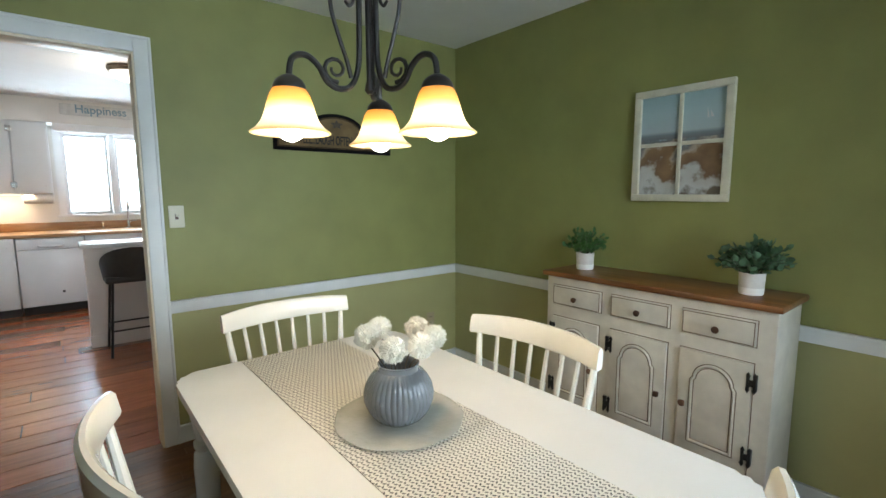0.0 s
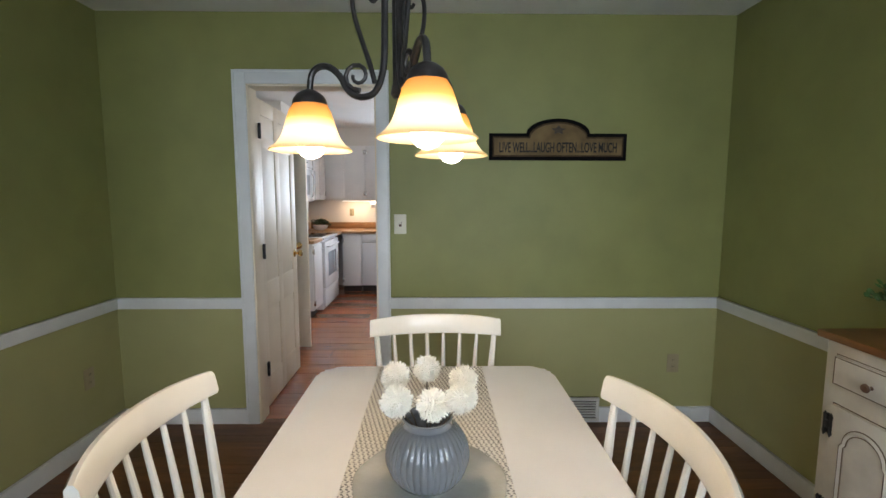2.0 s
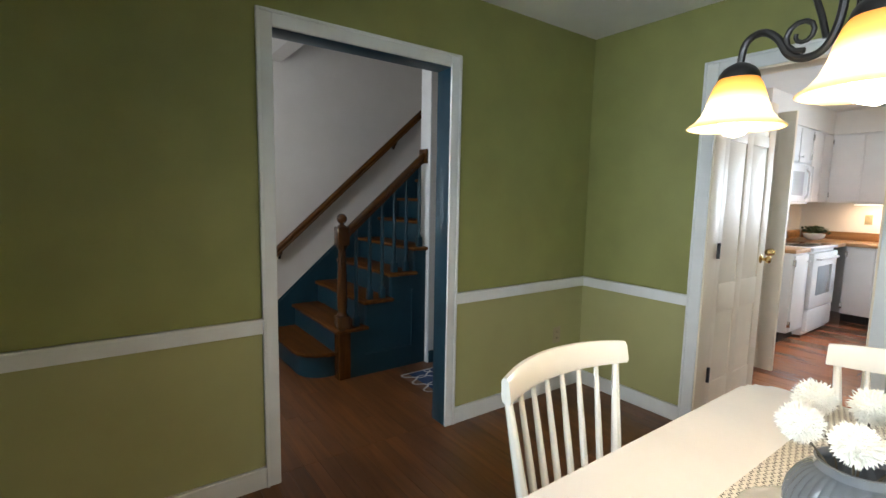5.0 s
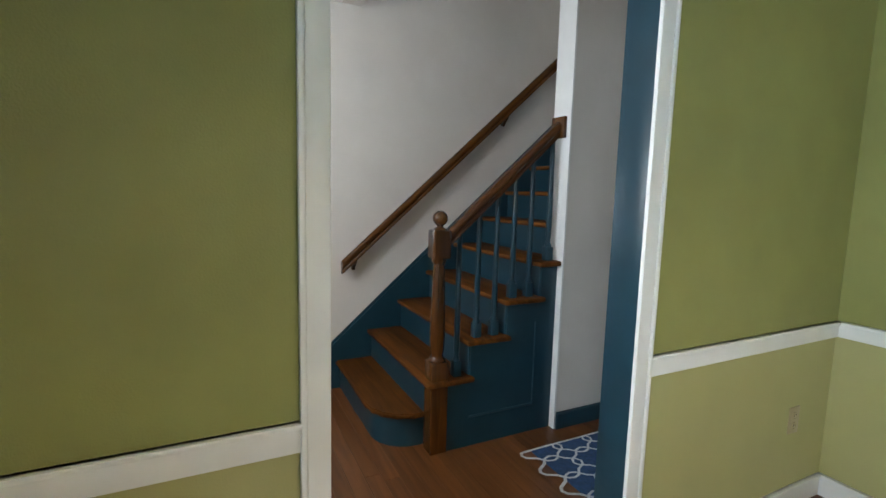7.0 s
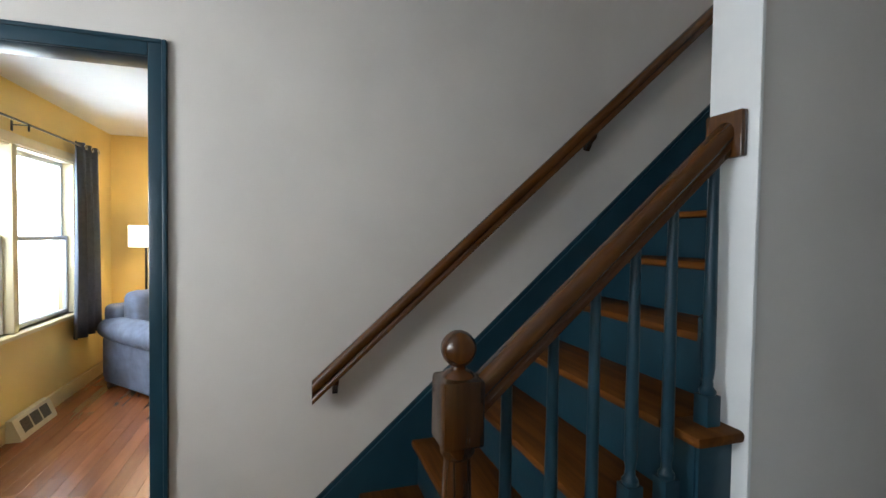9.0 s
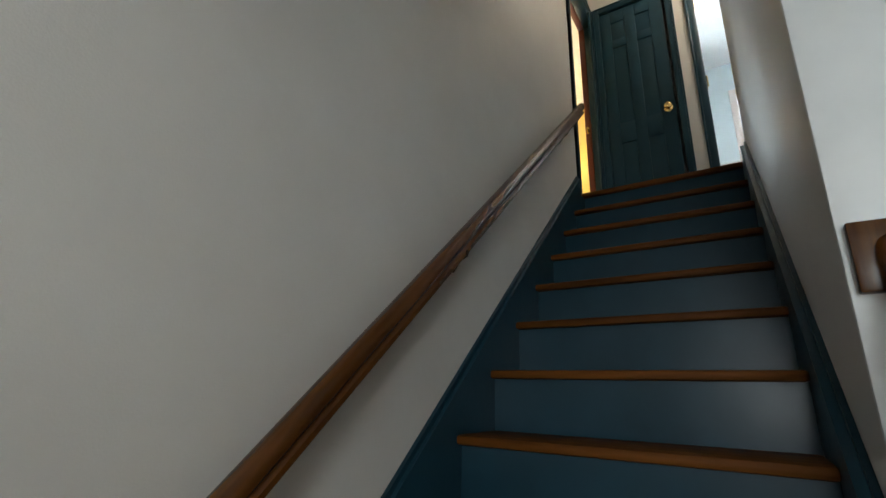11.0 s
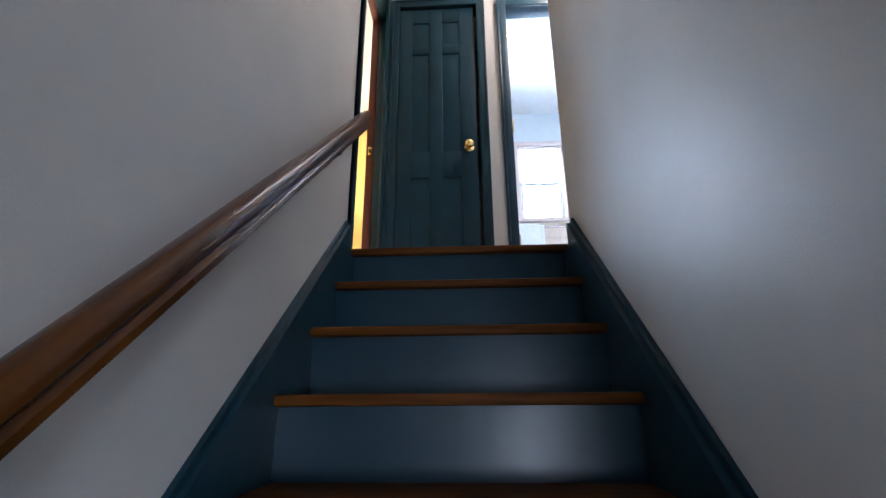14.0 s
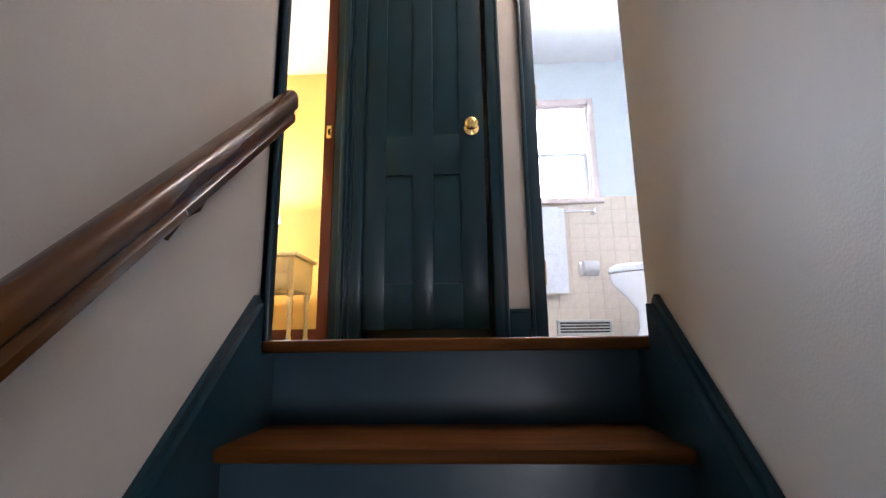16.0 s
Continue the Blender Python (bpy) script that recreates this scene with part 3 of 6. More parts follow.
for k, (y, n) in enumerate(((1.775, 2), (1.885, 3), (1.99, 3), (2.095, 4), (2.20, 4), (2.32, 5))):
    zb, zt = n * R, 1.082 + (y - NY - 0.04) * 0.890 - 0.03
    bm = B()
    m0 = Matrix.Translation((-2.2, y, 0))
    bx(bm, -0.021, 0.021, -0.021, 0.021, zb, zb + 0.075, 0.002, m0)
    lathe(bm, [(0.019, zb + 0.075), (0.020, zb + 0.085), (0.013, zb + 0.095), (0.012, zb + 0.11), (0.0155, zb + 0.14), (0.015, zb + 0.3), (0.0115, zt)], 10, m0)
    bmesh.ops.transform(bm, matrix=BO, verts=bm.verts)
    part("baluster", bm, BLUE, balus, "teal blue baluster")
# wall handrail
hrail = thing("wall_handrail", "dark varnished oak handrail on wooden brackets along the stair wall", "handrail", at=(-3.095, 2.7, 2.0))
HO = Matrix.Translation((3.095, -2.7, -2.0))


def hz(y):
    return 0.815 + 0.905 * (y - 1.412)


bm = B()
rail_mesh(bm, (-3.095, 1.412, hz(1.412)), (-3.095, 4.06, hz(4.06)), 0.047, 0.064)
bmesh.ops.transform(bm, matrix=HO, verts=bm.verts)
part("rail", bm, RAILW, hrail)
bm = B()
bmesh.ops.create_uvsphere(bm, u_segments=12, v_segments=8, radius=0.023, matrix=HO @ Matrix.Translation((-3.095, 4.06, hz(4.06) + 0.008)))
part("rounded_end", bm, RAILW, hrail)
for y in (1.50, 2.62, 3.74):
    bm = B()
    z = hz(y) - 0.048
    prism(bm, [(-3.165, z - 0.05), (-3.165, z - 0.015), (-3.085, z + 0.018), (-3.095, z - 0.012), (-3.12, z - 0.025), (-3.145, z - 0.06)], "y", y - 0.010, y + 0.010)
    bmesh.ops.transform(bm, matrix=HO, verts=bm.verts)
    part("bracket", bm, RAILW, hrail)

# ---- dining room ----


def dining_chair(at, turn):
    """Back towards +y of the chair, seat towards -y; the origin lies under the middle of the seat."""
    ch = thing("dining_chair", "cream white painted wooden spindle-back dining chair at the table", "chair", "chairs round the table")
    bm = B()
    n = 18
    secs = []
    for k in range(n + 1):
        u = -1 + 2 * k / n
        x = 0.257 * u
        y = 0.245 - 0.062 * u * u
        h0, h1 = 0.850 + 0.004 * u * u, 0.925 - 0.008 * abs(u) ** 3
        c = [(x, y - 0.015, h0), (x, y - 0.018, h0 + 0.01), (x, y - 0.010, h1 - 0.010), (x, y - 0.002, h1), (x, y + 0.008, h1), (x, y + 0.016, h1 - 0.010), (x, y + 0.014, h0 + 0.008), (x, y + 0.010, h0)]
        secs.append([bm.verts.new(p) for p in c])
    for a, b in zip(secs, secs[1:]):
        for i in range(8):
            j = (i + 1) % 8
            bm.faces.new((a[i], a[j], b[j], b[i]))
    bm.faces.new(secs[0][::-1])
    bm.faces.new(secs[-1])
    part("crest_rail", bm, CHAIRW, ch)
    for k in range(8):
        u = -1 + 2 * k / 7
        xt, xb = 0.235 * u, 0.19 * u
        yt, yb = 0.245 - 0.062 * (xt / 0.265) ** 2, 0.165 - 0.03 * u * u
        end = k in (0, 7)
        bm = B()
        r = 0.0125 if end else 0.0085
        tube(bm, [(xb, yb, 0.44), ((xb * 2 + xt) / 3, (yb * 2 + yt) / 3, 0.575), ((xb + xt) / 2, (yb + yt) / 2, 0.645), (xt, yt, 0.858)], [r * 0.8, r * 1.25, r * 1.2, r * 0.8], 8)
        part("back_post" if end else "spindle", bm, CHAIRW, ch)
    bm = B()
    pts = [(-0.215, -0.20), (-0.18, -0.225), (0.18, -0.225), (0.215, -0.20), (0.225, 0.0), (0.205, 0.15), (0.15, 0.195), (0, 0.205), (-0.15, 0.195), (-0.205, 0.15), (-0.225, 0.0)]
    prism(bm, pts, "z", 0.415, 0.45)
    bmesh.ops.bevel(bm, geom=[e for e in bm.edges if abs(e.verts[0].co.z - e.verts[1].co.z) < 1e-5], offset=0.01, segments=2, affect="EDGES")
    part("seat", bm, CHAIRW, ch)
    feet = []
    for sx in (-1, 1):
        for sy in (-1, 1):
            a, b = Vector((0.15 * sx, 0.13 * sy, 0.42)), Vector((0.21 * sx, 0.20 * sy, 0.0))
            bm = B()
            tube(bm, [a, a.lerp(b, 0.3), a.lerp(b, 0.6), b], [0.014, 0.021, 0.019, 0.012], 10)
            part("leg", bm, CHAIRW, ch)
            feet.append((a.lerp(b, 0.55), sx, sy))
    for sx in (-1, 1):
        p = [f[0] for f in feet if f[1] == sx]
        bm = B()
        tube(bm, [p[0], p[0].lerp(p[1], 0.5), p[1]], [0.009, 0.013, 0.009], 8)
        part("stretcher", bm, CHAIRW, ch)
    bm = B()
    m0, m1 = [feet[i][0].lerp(feet[i + 1][0], 0.5) for i in (0, 2)]
    tube(bm, [m0, m0.lerp(m1, 0.5), m1], [0.009, 0.013, 0.009], 8)
    part("stretcher", bm, CHAIRW, ch)
    ch.matrix_basis = pose(*at, 0, 0, 0, turn)
    return ch


c0 = dining_chair((0.728, 1.943), 2)
copy_thing(c0, pose(0.292, 1.340, 0, 0, 0, 92))
copy_thing(c0, pose(1.015, 1.283, 0, 0, 0, -88))
copy_thing(c0, pose(0.665, 0.712, 0, 0, 0, 180))

# table
TX0, TX1, TY0, TY1 = 0.286, 1.158, 0.57, 2.066
table = thing("dining_table", "white lacquered wooden dining table with rounded corners and turned legs", "table", at=((TX0 + TX1) / 2, (TY0 + TY1) / 2, 0))
hw, hl = (TX1 - TX0) / 2, (TY1 - TY0) / 2
bm = B()
pts = []
for cx, cy, a0 in ((hw - 0.09, hl - 0.09, 0), (-hw + 0.09, hl - 0.09, 90), (-hw + 0.09, -hl + 0.09, 180), (hw - 0.09, -hl + 0.09, 270)):
    pts += [(cx + 0.09 * math.cos(radians(a0 + a)), cy + 0.09 * math.sin(radians(a0 + a))) for a in range(0, 91, 10)]
prism(bm, pts, "z", 0.722, 0.75)
bmesh.ops.bevel(bm, geom=[e for e in bm.edges if abs(e.verts[0].co.z - e.verts[1].co.z) < 1e-5], offset=0.008, segments=3, affect="EDGES")
part("tabletop", bm, TABLEW, table)
for x0, x1, y0, y1 in ((-hw + 0.09, hw - 0.09, hl - 0.085, hl - 0.065), (-hw + 0.09, hw - 0.09, -hl + 0.065, -hl + 0.085), (hw - 0.085, hw - 0.065, -hl + 0.09, hl - 0.09), (-hw + 0.065, -hw + 0.085, -hl + 0.09, hl - 0.09)):
    bm = B()
    bx(bm, x0, x1, y0, y1, 0.63, 0.722, 0.003)
    part("apron", bm, TABLEW, table)
for sx in (-1, 1):
    for sy in (-1, 1):
        bm = B()
        m0 = Matrix.Translation((sx * (hw - 0.075), sy * (hl - 0.075), 0))
        bx(bm, -0.036, 0.036, -0.036, 0.036, 0.60, 0.722, 0.004, m0)
        lathe(bm, [(0.018, 0.0), (0.026, 0.02), (0.02, 0.05), (0.026, 0.10), (0.037, 0.30), (0.040, 0.44), (0.036, 0.49), (0.028, 0.50), (0.036, 0.515), (0.036, 0.53), (0.028, 0.54), (0.034, 0.57), (0.036, 0.60)], 20, m0)
        part("leg", bm, TABLEW, table)


def woven():
    m = bpy.data.materials.new("woven_chevron_cloth")
    m.use_nodes = True
    t = m.node_tree
    b = t.nodes["Principled BSDF"]
    b.inputs["Roughness"].default_value = 0.9
    co = t.nodes.new("ShaderNodeTexCoord")
    sx = t.nodes.new("ShaderNodeSeparateXYZ")
    t.links.new(co.outputs["Object"], sx.inputs[0])

    def op(kind, a, b_=None):
        n = t.nodes.new("ShaderNodeMath")
        n.operation = kind
        for i, v in ((0, a), (1, b_)):
            if v is None:
                continue
            if isinstance(v, (int, float)):
                n.inputs[i].default_value = v
            else:
                t.links.new(v, n.inputs[i])
        return n.outputs[0]
    row = op("MULTIPLY", sx.outputs[1], 1 / 0.0175)
    fr = op("FRACT", row)
    tri = op("PINGPONG", row, 0.5)
    u = op("ADD", op("ADD", op("MULTIPLY", sx.outputs[0], 1 / 0.0130), tri), op("MULTIPLY", op("FLOOR", row), 0.37))
    dash = op("LESS_THAN", op("FRACT", u), 0.42)
    edge = op("GREATER_THAN", op("ABSOLUTE", op("SUBTRACT", fr, 0.5)), 0.09)
    edge2 = op("LESS_THAN", op("ABSOLUTE", op("SUBTRACT", fr, 0.5)), 0.44)
    ink = op("MULTIPLY", op("MULTIPLY", dash, edge), edge2)
    n = t.nodes.new("ShaderNodeTexNoise")
    n.inputs["Scale"].default_value = 60
    t.links.new(co.outputs["Object"], n.inputs["Vector"])
    ink = op("MULTIPLY", ink, op("ADD", op("MULTIPLY", n.outputs[0], 0.6), 0.55))
    mx = t.nodes.new("ShaderNodeMix")
    mx.data_type = "RGBA"
    mx.inputs[6].default_value = (0.66, 0.635, 0.57, 1)
    mx.inputs[7].default_value = (0.045, 0.045, 0.05, 1)
    t.links.new(ink, mx.inputs[0])
    t.links.new(mx.outputs[2], b.inputs["Base Color"])
    bp = t.nodes.new("ShaderNodeBump")
    bp.inputs["Strength"].default_value = 0.4
    bp.inputs["Distance"].default_value = 0.002
    t.links.new(op("ADD", op("MULTIPLY", tri, 2.0), op("FRACT", u)), bp.inputs["Height"])
    t.links.new(bp.outputs[0], b.inputs["Normal"])
    return m


bm = B()
bx(bm, -0.194, 0.194, -0.738, 0.738, 0, 0.0035, 0.001)
run = solid("table_runner", bm, woven(), "cream and dark grey woven table runner along the table", "table runner")
run.matrix_basis = Matrix.Translation((0.704, 1.318, 0.7505))
# glass charger plate
FROST = mat("smoky_frosted_glass", (0.50, 0.49, 0.44), 0.2, vary=0.08, scale=14, bump=0.25, fine=45)
FROST.node_tree.nodes["Principled BSDF"].inputs["Alpha"].default_value = 0.62
bm = B()
rings = []
for r, z in ((0.001, 0.004), (0.10, 0.004), (0.165, 0.006), (0.195, 0.010), (0.199, 0.013), (0.195, 0.015), (0.165, 0.010), (0.10, 0.008), (0.001, 0.008)):
    rings.append([bm.verts.new((r * (1 + 0.012 * math.sin(9 * a) * (r > 0.15)) * math.cos(a), r * (1 + 0.012 * math.sin(9 * a) * (r > 0.15)) * math.sin(a), z)) for a in [2 * math.pi * k / 72 for k in range(72)]])
for a, b in zip(rings, rings[1:]):
    for k in range(72):
        bm.faces.new((a[k], a[(k + 1) % 72], b[(k + 1) % 72], b[k]))
plate = solid("charger_plate", bm, FROST, "smoky frosted glass charger plate with a wavy rim", "plate")
plate.matrix_basis = Matrix.Translation((0.710, 1.324, 0.7505)) @ Matrix.Diagonal((0.87, 0.87, 1, 1))
# vase
VX, VY, VZ = 0.705, 1.318, 0.7590
GLAZE = mat("grey_blue_glaze", (0.135, 0.147, 0.160), 0.09, vary=0.15, scale=9, bump=0.02, fine=30, coat=0.6)
bm = B()
prof = [(0.040, 0.0), (0.050, 0.002), (0.064, 0.014), (0.079, 0.036), (0.0875, 0.062), (0.0885, 0.078), (0.084, 0.100), (0.074, 0.120), (0.063, 0.134), (0.054, 0.142), (0.052, 0.150), (0.054, 0.157), (0.050, 0.158), (0.046, 0.150), (0.048, 0.140), (0.066, 0.115), (0.070, 0.08)]
lathe(bm, prof, 152, ribs=38, depth=0.034, zlim=(0.003, 0.139))
vase = solid("vase", bm, GLAZE, "round ribbed grey-blue glazed ceramic vase on the plate", "vase")
vase.matrix_basis = Matrix.Translation((VX, VY, VZ)) @ Matrix.Diagonal((1.03, 1.03, 1.0, 1))
PETAL = mat("white_paper_petal", (0.80, 0.78, 0.70), 0.7, vary=0.05, scale=40, bump=0)
STEM = mat("dry_brown_stem", (0.05, 0.04, 0.025), 0.7, vary=0.2)
bm = B()
rnd = random.Random(4)
NP = 330
for k in range(NP):
    zc = 1 - 2 * (k + 0.5) / NP
    ph = k * 2.39996
    d = Vector((math.sqrt(1 - zc * zc) * math.cos(ph), math.sqrt(1 - zc * zc) * math.sin(ph), zc))
    s = d.cross(Vector((0.3, 0.2, 1))).normalized()
    u = s.cross(d)
    ln = 0.036 * rnd.uniform(0.88, 1.06)
    w = 0.0032
    tip = d * ln + (s * rnd.uniform(-1, 1) + u * rnd.uniform(-1, 1)) * 0.004
    a, b_, c, e = d * 0.012, d * ln * 0.75 + s * w, tip, d * ln * 0.75 - s * w
    mid = d * ln * 0.78 + u * 0.0022
    va = [bm.verts.new(p) for p in (a, b_, c, e, mid)]
    for f in ((0, 1, 4), (1, 2, 4), (2, 3, 4), (3, 0, 4)):
        bm.faces.new([va[i] for i in f])
bmesh.ops.create_icosphere(bm, subdivisions=2, radius=0.024)
bloom_me = bpy.data.meshes.new("blossom")
bm.to_mesh(bloom_me)
bm.free()
bloom_me.materials.append(PETAL)
for dx, dy, dz in ((-0.073, 0.036, 0.073), (-0.003, 0.086, 0.070), (0.080, 0.027, 0.068), (-0.062, -0.069, 0.062), (0.013, -0.083, 0.060), (0.071, -0.062, 0.065)):
    fl = thing("flower", "white paper pompom flower standing in the vase", "flower", "flowers in the vase", at=(VX, VY, VZ + 0.10))
    o = new("blossom", bloom_me)
    o.parent = fl
    o.matrix_basis = pose(dx, dy, 0.062 + dz, rnd.uniform(0, 90), rnd.uniform(0, 90), rnd.uniform(0, 360))
    bm = B()
    tube(bm, [(dx * 0.15, dy * 0.15, -0.02), (dx * 0.4, dy * 0.4, 0.045), (dx * 0.9, dy * 0.9, 0.055 + dz * 0.75), (dx, dy, 0.062 + dz)], 0.0018, 6)
    part("stem", bm, STEM, fl)

# chandelier
chand = thing("chandelier", "dark wrought iron chandelier with three lit amber glass bell shades", "chandelier", at=(CH[0], CH[1], 1.618))
SHADE = bpy.data.materials.new("lit_amber_alabaster_glass")
SHADE.use_nodes = True
_t = SHADE.node_tree
_b = _t.nodes["Principled BSDF"]
_co = _t.nodes.new("ShaderNodeTexCoord")
_sp = _t.nodes.new("ShaderNodeSeparateXYZ")
_t.links.new(_co.outputs["Object"], _sp.inputs[0])
_mr = _t.nodes.new("ShaderNodeMapRange")
_mr.inputs[1].default_value, _mr.inputs[2].default_value = -0.100, 0.0
_t.links.new(_sp.outputs[2], _mr.inputs[0])
_rp = _t.nodes.new("ShaderNodeValToRGB")
_e = _rp.color_ramp.elements
_e[0].position, _e[0].color = 0.0, (0.85, 0.68, 0.40, 1)
_e[1].position, _e[1].color = 1.0, (0.52, 0.30, 0.09, 1)
for _p, _c in ((0.10, (0.95, 0.90, 0.76, 1)), (0.45, (0.95, 0.90, 0.76, 1)), (0.68, (0.70, 0.48, 0.20, 1))):
    _n = _e.new(_p)
    _n.color = _c
_t.links.new(_mr.outputs[0], _rp.inputs[0])
_tl = _t.nodes.new("ShaderNodeBsdfTranslucent")
_mx = _t.nodes.new("ShaderNodeMixShader")
_mx.inputs[0].default_value = 0.55
_t.links.new(_rp.outputs[0], _b.inputs["Base Color"])
_t.links.new(_rp.outputs[0], _tl.inputs[0])
_t.links.new(_b.outputs[0], _mx.inputs[1])
_t.links.new(_tl.outputs[0], _mx.inputs[2])
_t.links.new(_mx.outputs[0], _t.nodes["Material Output"].inputs[0])
_b.inputs["Roughness"].default_value = 0.25
# Emission ramp puts the bulb's glow into the shade, brightest in its lower half.
_rp2 = _t.nodes.new("ShaderNodeValToRGB")
_f = _rp2.color_ramp.elements
_f[0].position, _f[0].color = 0.0, (0.55, 0.36, 0.12, 1)
_f[1].position, _f[1].color = 1.0, (0.30, 0.18, 0.06, 1)
for _p, _c in ((0.07, (0.75, 0.52, 0.20, 1)), (0.14, (1.0, 0.92, 0.70, 1)), (0.48, (1.0, 0.90, 0.66, 1)), (0.70, (0.60, 0.42, 0.16, 1))):
    _n = _f.new(_p)
    _n.color = _c
_t.links.new(_mr.outputs[0], _rp2.inputs[0])
_t.links.new(_rp2.outputs[0], _b.inputs["Emission Color"])
_b.inputs["Emission Strength"].default_value = 0.52
BULB = glow("lit_bulb", (1.0, 0.88, 0.68), 24.0)


def spiral(cx, cz, r0, r1, a0, a1, n=14):
    return [(cx + (r0 + (r1 - r0) * k / n) * math.cos(radians(a0 + (a1 - a0) * k / n)), cz + (r0 + (r1 - r0) * k / n) * math.sin(radians(a0 + (a1 - a0) * k / n))) for k in range(n + 1)]


def smooth_path(pts, n=6):
    out = []
    P = [Vector(p) for p in pts]
    for i in range(len(P) - 1):
        a, b, c, d = P[max(i - 1, 0)], P[i], P[i + 1], P[min(i + 2, len(P) - 1)]
        for k in range(n):
            t = k / n
            out.append(0.5 * (2 * b + (c - a) * t + (2 * a - 5 * b + 4 * c - d) * t * t + (3 * b - a - 3 * c + d) * t ** 3))
    return out + [P[-1]]


for k in range(3):
    a = radians(51 + 120 * k)
    ax, ay = math.cos(a), math.sin(a)

    def rad(pts):
        return [(r * ax, r * ay, z) for r, z in pts]
    bm = B()
    arm = smooth_path([Vector((r, 0, z)) for r, z in ((0.022, 0.235), (0.023, 0.12), (0.027, 0.04), (0.045, -0.005), (0.075, -0.015), (0.102, -0.002), (0.120, 0.028), (0.142, 0.047), (0.164, 0.049), (0.182, 0.034), (0.188, -0.004))], 5)
    tube(bm, [(p.x * ax, p.x * ay, p.z) for p in arm], 0.0070, 8)
    part("arm", bm, IRON, chand)
    bm = B()
    sc = [(0.045, 0.012), (0.055, 0.05), (0.072, 0.10), (0.088, 0.155), (0.088, 0.195), (0.068, 0.214), (0.045, 0.206), (0.036, 0.186), (0.046, 0.172), (0.056, 0.182)]
    sm = smooth_path([Vector((r, 0, z)) for r, z in sc], 5)
    tube(bm, [(p.x * ax, p.x * ay, p.z) for p in sm], [0.0055 - 0.002 * i / len(sm) for i in range(len(sm))], 8)
    part("upper_scroll", bm, IRON, chand)
    bm = B()
    sm = spiral(0.082, 0.028, 0.030, 0.010, -100, -100 + 470)
    tube(bm, rad(sm), [0.0055 - 0.002 * i / len(sm) for i in range(len(sm))], 8)
    part("lower_scroll", bm, IRON, chand)
    lx, ly = 0.188 * ax, 0.188 * ay
    m0 = Matrix.Translation((lx, ly, 0))
    bm = B()
    lathe(bm, [(0.006, 0.004), (0.012, 0.002), (0.018, -0.001), (0.028, -0.008), (0.034, -0.017), (0.036, -0.023), (0.037, -0.028), (0.033, -0.028)], 24, m0)
    part("shade_holder", bm, IRON, chand)
    bm = B()
    pr = [(r_ * 0.82, z_ * 0.73) for r_, z_ in [(0.036, 0.0), (0.043, -0.005), (0.052, -0.022), (0.060, -0.048), (0.067, -0.075), (0.076, -0.100), (0.090, -0.120), (0.104, -0.131), (0.107, -0.135), (0.104, -0.137), (0.088, -0.123), (0.073, -0.101), (0.064, -0.075), (0.057, -0.048), (0.048, -0.022), (0.036, -0.004)]]
    rg = [[bm.verts.new((r * math.cos(2 * math.pi * j / 40), r * math.sin(2 * math.pi * j / 40), z)) for j in range(40)] for r, z in pr]
    for p, q in zip(rg, rg[1:]):
        for j in range(40):
            bm.faces.new((p[j], p[(j + 1) % 40], q[(j + 1) % 40], q[j]))
    sh = part("shade", bm, SHADE, chand, "lit amber and white glass bell shade")
    sh.matrix_basis = Matrix.Translation((lx, ly, -0.024))
    bm = B()
    lathe(bm, [(0.012, -0.02), (0.014, -0.04), (0.024, -0.070), (0.030, -0.095), (0.028, -0.112), (0.018, -0.124), (0.004, -0.129)], 20)
    bu = part("bulb", bm, BULB, chand, "lit frosted bulb")
    bu.matrix_basis = Matrix.Translation((lx, ly, -0.012))
    bu.visible_shadow = False
bm = B()
lathe(bm, [(0.006, -0.02), (0.012, -0.012), (0.010, 0.0), (0.007, 0.01), (0.007, 0.22), (0.02, 0.23), (0.036, 0.238), (0.044, 0.25), (0.044, 0.262), (0.03, 0.275), (0.012, 0.29), (0.006, 0.31), (0.006, 0.76), (0.02, 0.775), (0.05, 0.81), (0.062, 0.825), (0.062, 0.84)], 20)
part("centre_column", bm, IRON, chand)

# ---- sideboard ----
WASH = mat("antiqued_cream_paint", (0.60, 0.56, 0.48), 0.45, vary=0.12, scale=9, bump=0.08, fine=40)
# Brown of the antique glaze lines, and of the shade painted round drawers and doors.
GLAZESHADE = mat("brown_glaze_and_gap_shade", (0.13, 0.085, 0.05), 0.5, vary=0.25, scale=25, bump=0.05)
KNOBW = wood("walnut_knob", (0.05, 0.022, 0.01), (0.12, 0.055, 0.028), 0.35, "z")
side = thing("sideboard", "antiqued cream sideboard with pine top, three drawers and arched doors", "sideboard", at=(2.28, 1.415, 0))
DO = Matrix.Translation((-2.28, -1.415, 0))


def dpart(name, bm, material, parent=None, label=""):
    bmesh.ops.transform(bm, matrix=DO, verts=bm.verts)
    return part(name, bm, material, parent or side, label)


SX = 2.12
bm = B()
bx(bm, SX, 2.43, 0.842, 1.926, 0.0, 0.905, 0.004)
dpart("body", bm, WASH)
bm = B()
bx(bm, SX - 0.012, SX + 0.02, 0.838, 1.93, 0.0, 0.10, 0.004)
dpart("plinth", bm, WASH)
bm = B()
bx(bm, SX - 0.030, 2.445, 0.822, 1.944, 0.905, 0.933, 0.007)
dpart("top", bm, PINETOP, label="honey stained pine top")


